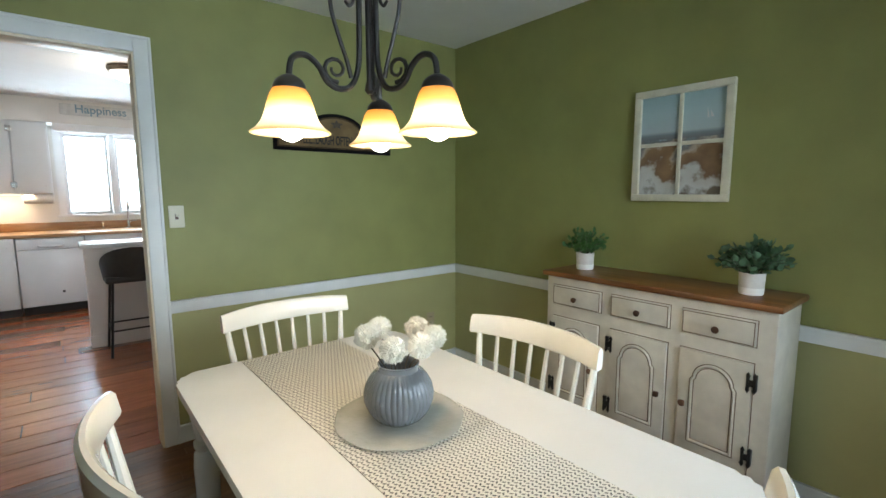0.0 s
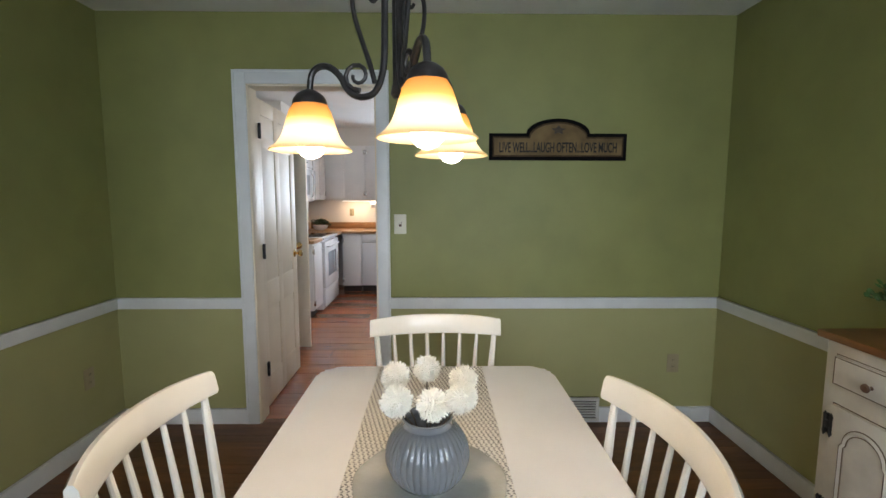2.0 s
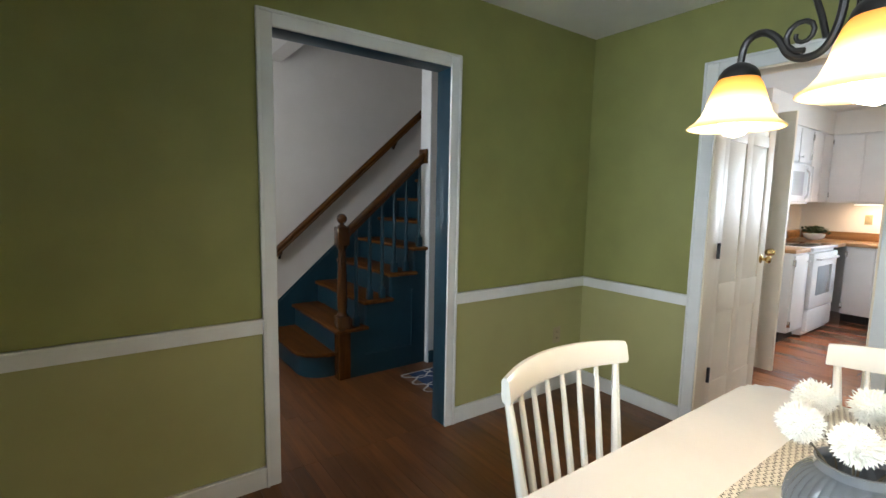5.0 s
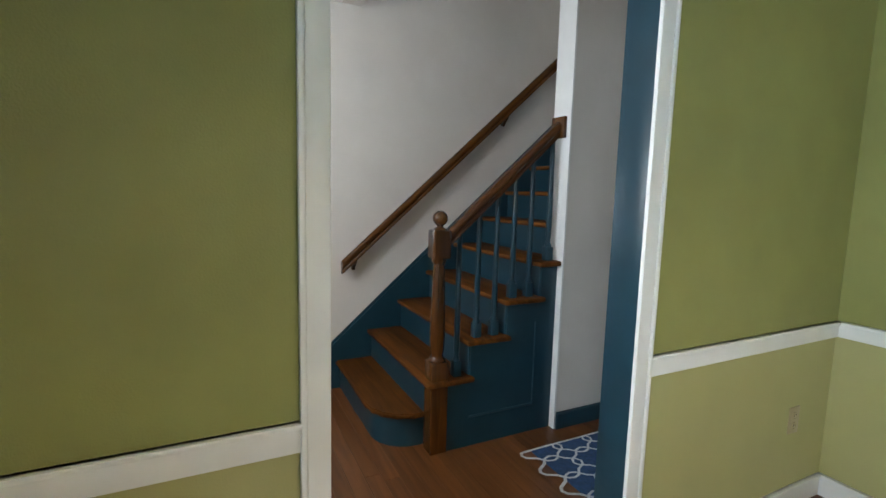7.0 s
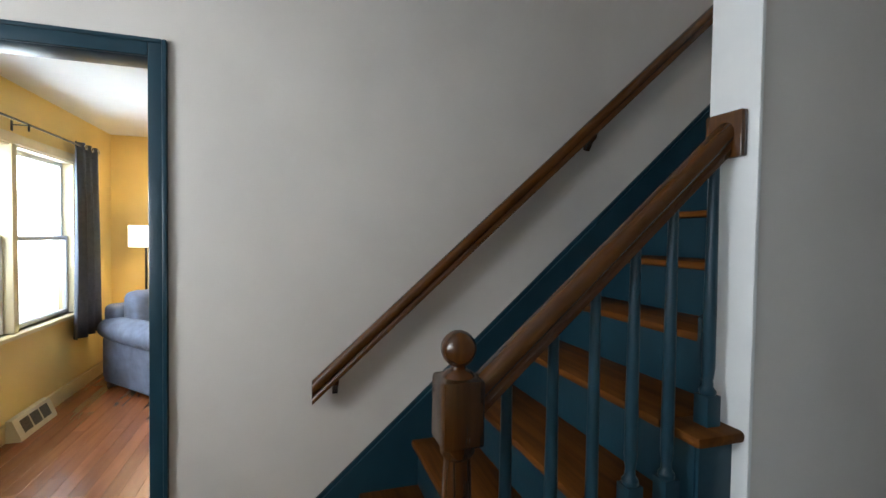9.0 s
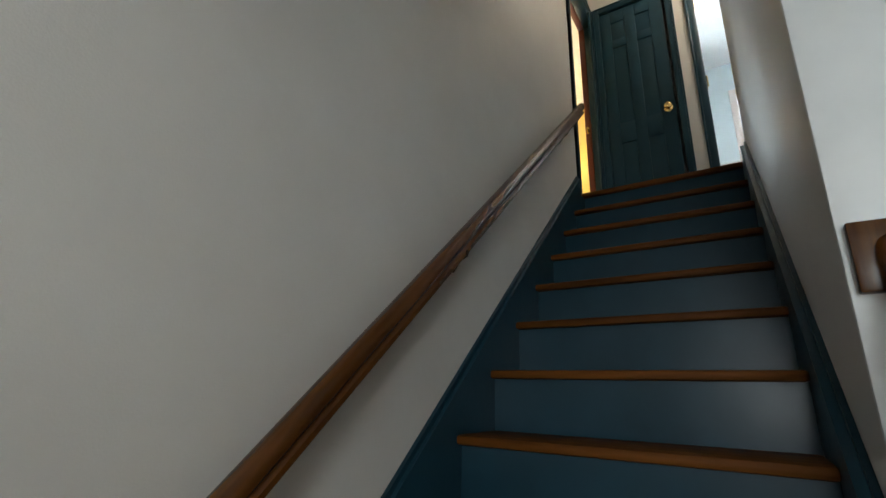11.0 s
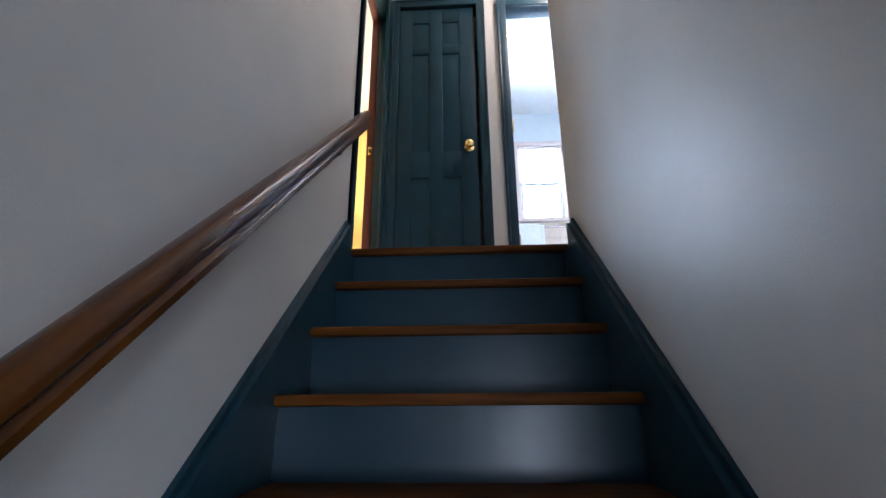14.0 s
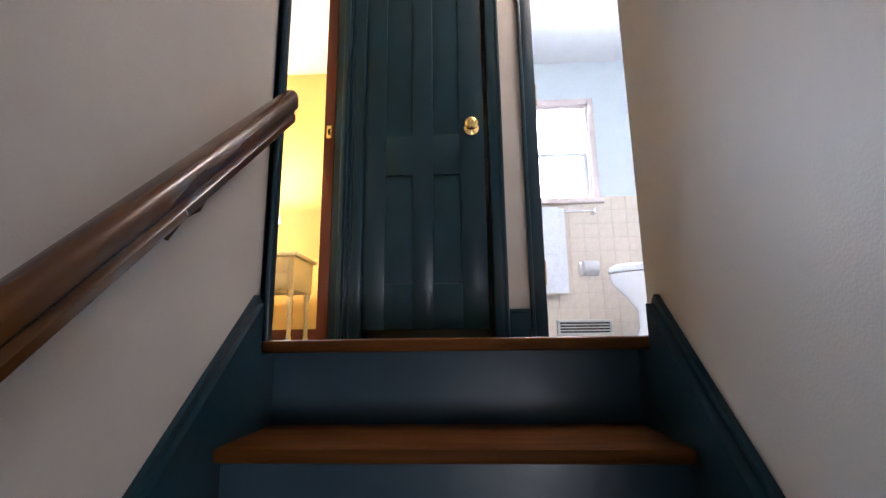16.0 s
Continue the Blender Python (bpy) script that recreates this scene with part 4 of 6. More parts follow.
def knob(x, y, z, parent):
    bm = B()
    m0 = Matrix.Translation((x, y, z)) @ Matrix.Rotation(radians(-90), 4, "Y")
    lathe(bm, [(0.007, 0.0), (0.006, 0.010), (0.012, 0.015), (0.0155, 0.021), (0.012, 0.027), (0.004, 0.029)], 16, m0)
    dpart("knob", bm, KNOBW, parent, "round walnut knob")


def outline(x, y0, y1, z0, z1, w, parent, name="glaze_line"):
    bm = B()
    for a, b, c, d in ((y0, y1, z0, z0 + w), (y0, y1, z1 - w, z1), (y0, y0 + w, z0 + w, z1 - w), (y1 - w, y1, z0 + w, z1 - w)):
        bx(bm, x - 0.0012, x, a, b, c, d)
    dpart(name, bm, GLAZESHADE, parent)


for y0, y1 in ((1.590, 1.880), (1.246, 1.532), (0.908, 1.190)):
    bm = B()
    bx(bm, SX - 0.014, SX, y0, y1, 0.752, 0.856, 0.004)
    dr = dpart("drawer", bm, WASH)
    outline(SX - 0.0142, y0 + 0.004, y1 - 0.004, 0.756, 0.852, 0.003, dr)
    # Brown strip on the body paints in the shade of the drawer's gap.
    outline(SX, y0 - 0.004, y1 + 0.004, 0.748, 0.86, 0.003, dr, "painted_gap_shade")
    knob(SX - 0.014, (y0 + y1) / 2, 0.796, dr)


def arch(y0, y1, z0, z1, n=14):
    r = (y1 - y0) / 2
    zs = z1 - r * 0.95
    pts = [(y0, z0), (y1, z0), (y1, zs)]
    pts += [((y0 + y1) / 2 + r * 0.88 * math.cos(math.pi * k / n), zs + 0.012 + (r * 0.95 - 0.012) * math.sin(math.pi * k / n)) for k in range(n + 1)]
    return pts + [(y0, zs)]


for y0, y1, hinge in ((1.598, 1.876, 1), (1.250, 1.532, 1), (0.910, 1.191, -1)):
    bm = B()
    bx(bm, SX - 0.016, SX, y0, y1, 0.215, 0.682, 0.004)
    dr = dpart("door", bm, WASH)
    # Gap shade painted round the door likewise.
    outline(SX, y0 - 0.004, y1 + 0.004, 0.211, 0.686, 0.0035, dr, "painted_gap_shade")
    a_out = arch(y0 + 0.050, y1 - 0.050, 0.268, 0.640)
    a_in = arch(y0 + 0.066, y1 - 0.066, 0.284, 0.622)
    bm = B()
    n = len(a_out)
    fo = [bm.verts.new((SX - 0.0165, *p)) for p in a_out]
    mid = [bm.verts.new((SX - 0.024, (p[0] + q[0]) / 2, (p[1] + q[1]) / 2)) for p, q in zip(a_out, a_in)]
    fi = [bm.verts.new((SX - 0.0165, *p)) for p in a_in]
    for k in range(n):
        j = (k + 1) % n
        bm.faces.new((fo[k], fo[j], mid[j], mid[k]))
        bm.faces.new((mid[k], mid[j], fi[j], fi[k]))
    dpart("arch_moulding", bm, WASH, dr)
    for ring in (a_out, a_in):
        bm = B()
        tube(bm, [(SX - 0.0168, *p) for p in ring + ring[:1]], 0.0022, 6, cap=False)
        dpart("glaze_line", bm, GLAZESHADE, dr)
    ky = y0 + 0.028 if hinge > 0 else y1 - 0.028
    knob(SX - 0.016, ky, 0.440, dr)
    hy = y1 if hinge > 0 else y0
    for hz_ in (0.607, 0.295):
        bm = B()
        for s in (-1, 1):
            bx(bm, SX - 0.0215, SX - 0.0165 if s * hinge < 0 else SX - 0.001, hy + s * 0.012 - 0.006, hy + s * 0.012 + 0.006, hz_ - 0.034, hz_ + 0.034, 0.002)
            for e in (-1, 1):
                prism(bm, [(hy + s * 0.012 - 0.009, hz_ + e * 0.028), (hy + s * 0.012 + 0.009, hz_ + e * 0.028), (hy + s * 0.012, hz_ + e * 0.044)], "x", SX - 0.021, SX - 0.017)
        bx(bm, SX - 0.0235, SX - 0.016, hy - 0.009, hy + 0.009, hz_ - 0.014, hz_ + 0.014, 0.002)
        dpart("hinge", bm, BLACK, dr, "black iron H hinge")

# plants on the sideboard


def potted_plant(at, color, spread, tall, leaves, leaf_l, leaf_w, seed, label):
    pl = thing("potted_plant", label, "plant", "plants on the sideboard", at=at)
    POT = mat("stone_white_pot", (0.62, 0.60, 0.57), 0.6, vary=0.08, scale=30, bump=0.1, fine=80)
    BAND = mat("matte_white_pot_base", (0.78, 0.77, 0.74), 0.5, vary=0.03)
    LEAF = mat("leaf_green", color, 0.5, vary=0.35, scale=25, bump=0.05)
    bm = B()
    lathe(bm, [(0.046, 0.03), (0.049, 0.085), (0.050, 0.092), (0.046, 0.092), (0.044, 0.07)], 28)
    part("pot", bm, POT, pl)
    bm = B()
    lathe(bm, [(0.043, 0.0), (0.046, 0.004), (0.047, 0.03)], 28)
    part("pot_base", bm, BAND, pl)
    rn = random.Random(seed)
    bm = B()
    st = B()
    per = 9
    for k in range(leaves // per):
        az = rn.uniform(0, 2 * math.pi)
        el = rn.uniform(0.15, 1.35)
        L = rn.uniform(0.6, 1.0)
        tip = Vector((math.cos(az) * math.cos(el) * spread * L, math.sin(az) * math.cos(el) * spread * L, 0.085 + math.sin(el) * tall * L + 0.01))
        root = Vector((rn.uniform(-0.02, 0.02), rn.uniform(-0.02, 0.02), 0.07))
        mid = root.lerp(tip, 0.5) + Vector((0, 0, 0.02))
        tube(st, [root, mid, tip], 0.0012, 4)
        for j in range(per):
            f = 0.3 + 0.7 * j / (per - 1)
            p = root.lerp(mid, f * 2) if f < 0.5 else mid.lerp(tip, f * 2 - 1)
            d = Vector((rn.uniform(-1, 1), rn.uniform(-1, 1), rn.uniform(-0.4, 1))) + (tip - root).normalized() * 0.7
            d.normalize()
            s = d.cross(Vector((rn.uniform(-1, 1), rn.uniform(-1, 1), rn.uniform(-1, 1)))).normalized()
            u = s.cross(d)
            ll, lw = leaf_l * rn.uniform(0.7, 1.15), leaf_w * rn.uniform(0.8, 1.1)
            v = [bm.verts.new(q) for q in (p, p + d * ll * 0.35 + s * lw, p + d * ll * 0.75 + s * lw * 0.7 - u * ll * 0.05, p + d * ll - u * ll * 0.12, p + d * ll * 0.75 - s * lw * 0.7 - u * ll * 0.05, p + d * ll * 0.35 - s * lw, p + d * ll * 0.5 + u * lw * 0.25)]
            for i in range(6):
                bm.faces.new((v[i], v[(i + 1) % 6], v[6]))
    part("foliage", bm, LEAF, pl)
    part("stems", st, STEM, pl)


potted_plant((2.291, 1.806, 0.933), (0.055, 0.140, 0.034), 0.135, 0.130, 520, 0.026, 0.009, 3, "small bright green artificial plant in a white pot")
potted_plant((2.271, 0.986, 0.933), (0.075, 0.150, 0.078), 0.168, 0.145, 500, 0.036, 0.012, 8, "grey-green artificial plant in a white pot")

# ---- on the dining room walls ----
pic = thing("framed_picture", "cream window-style frame with four panes showing a beach dune", "picture", at=(2.448, 1.388, 1.594))
FRAMEW = mat("aged_cream_frame", (0.62, 0.59, 0.47), 0.5, vary=0.08, scale=20)


def painting():
    m = bpy.data.materials.new("beach_dune_print")
    m.use_nodes = True
    t = m.node_tree
    b = t.nodes["Principled BSDF"]
    b.inputs["Roughness"].default_value = 0.35
    co = t.nodes.new("ShaderNodeTexCoord")
    sp_ = t.nodes.new("ShaderNodeSeparateXYZ")
    t.links.new(co.outputs["Object"], sp_.inputs[0])
    n = t.nodes.new("ShaderNodeTexNoise")
    n.inputs["Scale"].default_value = 9
    n.inputs["Detail"].default_value = 8
    t.links.new(co.outputs["Object"], n.inputs["Vector"])
    mr = t.nodes.new("ShaderNodeMapRange")
    mr.inputs[1].default_value, mr.inputs[2].default_value, mr.inputs[3].default_value, mr.inputs[4].default_value = 0.3, 0.7, -0.09, 0.09
    t.links.new(n.outputs[0], mr.inputs[0])
    wob = t.nodes.new("ShaderNodeMath")
    wob.operation = "MULTIPLY_ADD"
    wob.inputs[1].default_value = 1.0
    low = t.nodes.new("ShaderNodeMath")
    low.operation = "LESS_THAN"
    low.inputs[1].default_value = 0.03
    t.links.new(sp_.outputs[2], low.inputs[0])
    amt = t.nodes.new("ShaderNodeMath")
    amt.operation = "MULTIPLY"
    t.links.new(mr.outputs[0], amt.inputs[0])
    t.links.new(low.outputs[0], amt.inputs[1])
    t.links.new(sp_.outputs[2], wob.inputs[0])
    t.links.new(amt.outputs[0], wob.inputs[2])
    m2 = t.nodes.new("ShaderNodeMapRange")
    m2.inputs[1].default_value, m2.inputs[2].default_value = -0.26, 0.26
    t.links.new(wob.outputs[0], m2.inputs[0])
    r = t.nodes.new("ShaderNodeValToRGB")
    e = r.color_ramp.elements
    e[0].position, e[0].color = 0.0, (0.16, 0.13, 0.10, 1)
    e[1].position, e[1].color = 1.0, (0.30, 0.42, 0.47, 1)
    for p, c in ((0.08, (0.50, 0.52, 0.52, 1)), (0.20, (0.45, 0.45, 0.43, 1)), (0.27, (0.17, 0.10, 0.055, 1)), (0.42, (0.24, 0.15, 0.08, 1)), (0.49, (0.42, 0.36, 0.30, 1)), (0.55, (0.17, 0.17, 0.17, 1)), (0.60, (0.20, 0.24, 0.26, 1)), (0.63, (0.42, 0.50, 0.52, 1)), (0.8, (0.40, 0.52, 0.54, 1))):
        k = e.new(p)
        k.color = c
    t.links.new(m2.outputs[0], r.inputs[0])
    t.links.new(r.outputs[0], b.inputs["Base Color"])
    return m


PRINT = painting()
fw, fh = 0.235, 0.280
bm = B()
for a, b_, c, d in ((-fw, fw, -fh, -fh + 0.034), (-fw, fw, fh - 0.034, fh), (-fw, -fw + 0.034, -fh + 0.034, fh - 0.034), (fw - 0.034, fw, -fh + 0.034, fh - 0.034)):
    bx(bm, -0.028, 0.0, a, b_, c, d, 0.003)
part("frame", bm, FRAMEW, pic)
bm = B()
bx(bm, -0.022, -0.004, -0.0085, 0.0085, -fh + 0.034, fh - 0.034, 0.002)
part("muntin", bm, FRAMEW, pic)
bm = B()
for s in (-1, 1):
    bx(bm, -0.0215, -0.004, s * 0.0085, s * (fw - 0.034), -0.004, 0.014, 0.002)
part("muntin", bm, FRAMEW, pic)
bm = B()
bx(bm, -0.010, -0.002, -fw + 0.02, fw - 0.02, -fh + 0.02, fh - 0.02)
part("print", bm, PRINT, pic, "beach dune print")
bm = B()
prism(bm, [(-0.120, 0.115), (-0.118, 0.165), (-0.128, 0.118)], "x", -0.0112, -0.0102)
prism(bm, [(-0.135, 0.118), (-0.132, 0.150), (-0.150, 0.118)], "x", -0.0112, -0.0102)
part("painted_sail", bm, mat("white_paint_stroke", (0.6, 0.6, 0.58), 0.5), pic, "white sails painted on the print")

sign = thing("wall_sign", "dark bordered wooden plaque with an arched top and lettering", "sign", at=(1.434, 3.098, 1.616))
SIGNB = mat("black_sign_border", (0.006, 0.005, 0.005), 0.85, vary=0.2, spec=0.1)
SIGNT = mat("tan_sign_field", (0.165, 0.112, 0.052), 0.8, vary=0.35, scale=9, spec=0.2)


def sign_outline(i):
    L, h, r, top = 0.402 - i, 0.154 - i, 0.185 - i * 0.7, 0.239 - i
    pts = [(-L, i), (L, i), (L, h), (r, h)]
    pts += [(r * math.cos(math.pi * k / 12) * (1.0 if 0 < k < 12 else 1), h + (top - h) * math.sin(math.pi * k / 12)) for k in range(1, 12)]
    return pts + [(-r, h), (-L, h)]


bm = B()
prism(bm, sign_outline(0.0), "y", -0.018, 0.0)
part("border", bm, SIGNB, sign, smooth=False)
bm = B()
prism(bm, sign_outline(0.020), "y", -0.0190, -0.017)
part("antiqued_edge", bm, mat("dark_tan_sign_edge", (0.060, 0.038, 0.018), 0.8, vary=0.4, scale=25, spec=0.2), sign, smooth=False)
bm = B()
prism(bm, sign_outline(0.029), "y", -0.0205, -0.0188)
part("field", bm, SIGNT, sign, smooth=False)


def lettering(text, size, at, rx, rz, material, parent, squeeze=1.0):
    cu = bpy.data.curves.new("lettering", "FONT")
    cu.body, cu.size, cu.extrude, cu.offset = text, size, 0.0008, size * 0.018
    cu.align_x, cu.align_y = "CENTER", "BOTTOM_BASELINE"
    tmp = bpy.data.objects.new("tmp", cu)
    scene.collection.objects.link(tmp)
    me = bpy.data.meshes.new_from_object(tmp.evaluated_get(bpy.context.evaluated_depsgraph_get()))
    bpy.data.objects.remove(tmp)
    me.name = "lettering"
    me.materials.append(material)
    ob = new("lettering", me)
    ob.parent = parent
    ob.matrix_basis = pose(*at, rx, 0, rz) @ Matrix.Diagonal((squeeze, 1, 1, 1))
    return ob


LETTER = mat("black_lettering", (0.006, 0.005, 0.004), 0.7, vary=0.1, bump=0)
lettering("LIVE WELL...LAUGH OFTEN...LOVE MUCH", 0.080, (0.0, -0.0215, 0.046), 90, 0, LETTER, sign, 0.47)
bm = B()
prism(bm, [(0.045 * math.cos(radians(90 + 36 * k)) * (1 if k % 2 == 0 else 0.5), 0.172 + 0.028 * math.sin(radians(90 + 36 * k)) * (1 if k % 2 == 0 else 0.5)) for k in range(10)], "y", -0.0225, -0.0205)
part("star_motif", bm, mat("dark_brown_motif", (0.05, 0.033, 0.02), 0.6, vary=0.3, scale=40), sign)

PLATE = mat("ivory_wall_plate", (0.66, 0.64, 0.52), 0.35, vary=0.03, bump=0)


TANP = mat("tan_outlet_plastic", (0.36, 0.31, 0.19), 0.4, vary=0.03, bump=0)


def wall_plate(name, label, category, m, toggle):
    w = thing(name, label, category)
    bm = B()
    bx(bm, -0.036, 0.036, -0.006, 0, -0.058, 0.058, 0.003)
    part("plate", bm, PLATE if toggle else TANP, w)
    if toggle:
        bm = B()
        bx(bm, -0.005, 0.005, -0.018, -0.005, 0.0, 0.016, 0.002)
        part("toggle", bm, PLATE, w)
        bm = B()
        bx(bm, -0.008, 0.008, -0.0068, -0.0055, -0.014, 0.014, 0.0)
        part("slot", bm, KNOBW, w)
    else:
        for s in (-1, 1):
            bm = B()
            bx(bm, -0.014, 0.014, -0.008, -0.005, s * 0.022 - 0.013, s * 0.022 + 0.013, 0.003)
            so = part("socket", bm, TANP, w)
            bm = B()
            for q in (-0.006, 0.006):
                bx(bm, q - 0.0013, q + 0.0013, -0.0086, -0.0078, s * 0.022 - 0.004, s * 0.022 + 0.006)
            part("slots", bm, LETTER, so)
    w.matrix_basis = m
    return w


wall_plate("light_switch", "ivory toggle light switch on the green wall", "light switch", pose(0.509, 3.10, 1.240), True)
wall_plate("wall_outlet", "ivory double outlet below the chair rail", "outlet", pose(2.19, 3.097, 0.38), False)
wall_plate("wall_outlet", "ivory double outlet below the chair rail", "outlet", pose(-1.197, 2.83, 0.40, 0, 0, 90), False)
# baseboard register
VENT = mat("pale_metal_register", (0.55, 0.55, 0.52), 0.4, vary=0.05)


def register(label, m, w, h, slats, frame_mat=VENT):
    v = thing("wall_register", label, "vent")
    bm = B()
    bx(bm, -w / 2, w / 2, -0.012, 0, 0, h, 0.002)
    part("backing", bm, DARKGAP, v)
    bm = B()
    for a, b_, c, d in ((-w / 2, w / 2, 0, 0.018), (-w / 2, w / 2, h - 0.018, h), (-w / 2, -w / 2 + 0.018, 0.018, h - 0.018), (w / 2 - 0.018, w / 2, 0.018, h - 0.018)):
        bx(bm, a, b_, -0.03, -0.011, c, d, 0.003)
    part("frame", bm, frame_mat, v)
    for k in range(slats):
        z = 0.024 + (h - 0.048) * (k + 0.5) / slats
        bm = B()
        bx(bm, -w / 2 + 0.018, w / 2 - 0.018, -0.024, -0.013, z - 0.004, z + 0.004)
        part("slat", bm, frame_mat, v)
    v.matrix_basis = m
    return v


register("pale metal baseboard register under the chair rail", pose(1.55, 3.086, 0.02), 0.36, 0.15, 6)

# ---- doors ----


def panel_door(name, label, w, h, th, material, m, kind="structure", rows=((0.048, 0.115), (0.150, 0.585), (0.675, 0.90)), frame_w=0.105, knob_x=None, knob_z=0.95, hinge_mat=BRASS, hinges=True):
    d = thing(name, label, "door", kind=kind)
    bm = B()
    bx(bm, 0.004, w - 0.004, th * 0.2, th * 0.8, 0.004, h - 0.004)
    part("core", bm, material, d)
    bm = B()
    zs = []
    for a, b_ in rows:
        zs.append((h * (1 - b_), h * (1 - a)))
    zs = sorted(zs)
    xs = ((frame_w, w / 2 - frame_w * 0.42), (w / 2 + frame_w * 0.42, w - frame_w))
    for a, b_ in ((0, xs[0][0]), (xs[1][1], w), (xs[0][1], xs[1][0])):
        bx(bm, a, b_, 0, th, 0, h, 0.003)
    prev = 0
    for z0, z1 in zs + [(h, h)]:
        for x0, x1 in xs:
            bx(bm, x0 - 0.002, x1 + 0.002, 0.0005, th - 0.0005, prev, z0, 0.003)
        prev = z1
    part("stiles_and_rails", bm, material, d)
    for z0, z1 in zs:
        for x0, x1 in xs:
            bm = B()
            for f0, f1 in ((th * 0.2, th * 0.07), (th * 0.8, th * 0.93)):
                lo = [bm.verts.new((x, f0, z)) for x, z in ((x0, z0), (x1, z0), (x1, z1), (x0, z1))]
                lip = [bm.verts.new((x, f0 + (f1 - f0) * 0.12, z)) for x, z in ((x0 + 0.006, z0 + 0.006), (x1 - 0.006, z0 + 0.006), (x1 - 0.006, z1 - 0.006), (x0 + 0.006, z1 - 0.006))]
                hi = [bm.verts.new((x, f1, z)) for x, z in ((x0 + 0.028, z0 + 0.028), (x1 - 0.028, z0 + 0.028), (x1 - 0.028, z1 - 0.028), (x0 + 0.028, z1 - 0.028))]
                for p, q in ((lo, lip), (lip, hi)):
                    for k in range(4):
                        bm.faces.new((p[k], p[(k + 1) % 4], q[(k + 1) % 4], q[k]))
                bm.faces.new(hi)
            part("panel", bm, material, d)
    kx = w - 0.065 if knob_x is None else knob_x
    for s, y in ((-1, 0), (1, th)):
        bm = B()
        mm = Matrix.Translation((kx, y, knob_z)) @ Matrix.Rotation(radians(90 * -s), 4, "X")
        lathe(bm, [(0.030, 0.0), (0.030, 0.004), (0.020, 0.008), (0.011, 0.012), (0.010, 0.028), (0.018, 0.034), (0.026, 0.044), (0.026, 0.054), (0.018, 0.062), (0.004, 0.064)], 20, mm)
        part("knob", bm, BRASS, d, "polished brass knob")
    if hinges:
        for z in (0.18, h * 0.5, h - 0.2):
            bm = B()
            tube(bm, [(-0.004, -0.004, z - 0.045), (-0.004, -0.004, z + 0.045)], 0.007, 8)
            bx(bm, -0.002, 0.014, -0.003, 0.001, z - 0.044, z + 0.044)
            part("hinge", bm, hinge_mat, d)
    d.matrix_basis = m
    return d


panel_door("door_1", "cream six-panel door standing open into the kitchen", 0.79, 2.0, 0.036, CREAM, pose(-0.388, 3.245, 0.012, 0, 0, 90.5), hinges=False)
for z in (0.30, 1.06, 1.80):
    hg = thing("door_hinge", "black door hinge on the cream door lining", "hinge", "hinges of the kitchen door", at=(-0.380, 3.228, z))
    bm = B()
    bx(bm, -0.004, 0.024, -0.006, 0.006, -0.045, 0.045, 0.002)
    part("leaf", bm, BLACK, hg)
    bm = B()
    tube(bm, [(0.028, 0.004, -0.047), (0.028, 0.004, 0.047)], 0.008, 8)
    part("barrel", bm, BLACK, hg)
panel_door("door_2", "cream panel door standing open beside the kitchen closet", 0.70, 2.03, 0.036, CREAM, pose(-1.15, 4.55, 0.012), hinges=False, knob_x=0.62)
panel_door("door_3", "teal blue gloss six-panel closet door, shut", 0.496, 1.855, 0.035, BLUE, pose(-3.095, 4.806, F2 + 0.040), rows=((0.062, 0.156), (0.198, 0.580), (0.672, 0.907)), frame_w=0.098, knob_z=0.800, knob_x=0.446, hinge_mat=IRON)
bm = B()
bx(bm, -3.163, -3.137, 4.785, 4.80, F2, 4.62, 0.003)
solid("closet_corner_board", bm, BLUE, "teal blue gloss corner board", "trim", "structure")
casing("closet_casing", "y", 4.80, -1, -3.083, -2.580, 4.562, 0.053, 0.018, BLUE, "teal blue gloss closet casing", F2)
lining("closet_lining", "y", 4.797, 4.905, -3.088, -2.575, 4.570, BLUE, "teal blue gloss closet lining", F2, 0.005)
casing("bath_casing", "y", 4.80, -1, -2.388, -1.708, 4.535, 0.060, 0.018, BLUE, "teal blue gloss bathroom casing", F2)
lining("bath_lining", "y", 4.797, 4.905, -2.398, -1.70, 4.55, BLUE, "teal blue gloss bathroom lining", F2, 0.012)
casing("bedroom_casing", "x", -3.165, 1, 4.168, 4.742, 4.585, 0.045, 0.018, BLUE, "teal blue gloss bedroom casing", F2)
lining("bedroom_lining", "x", -3.244, -3.163, 4.160, 4.93, 4.60, BLUE, "teal blue gloss bedroom lining", F2, 0.014)
lining("bedroom_lining_red", "x", -3.292, -3.245, 4.160, 4.93, 4.60, RED, "red-brown painted bedroom lining", F2, 0.016)
run_trim("baseboard_landing", [("y", 4.80, -1, -2.526, -2.449)], 0.11, 0.016, F2, BLUE, "teal blue gloss baseboard")
sk = thing("strike_plate", "brass strike plate on the red door lining", "door hardware", at=(-3.268, 4.913, F2 + 0.90))
bm = B()
bx(bm, -0.011, 0.011, -0.003, 0.0, -0.03, 0.03, 0.001)
part("plate", bm, BRASS, sk)
bm = B()
bx(bm, -0.005, 0.005, -0.004, -0.001, -0.014, 0.014)
part("latch_hole", bm, DARKGAP, sk)
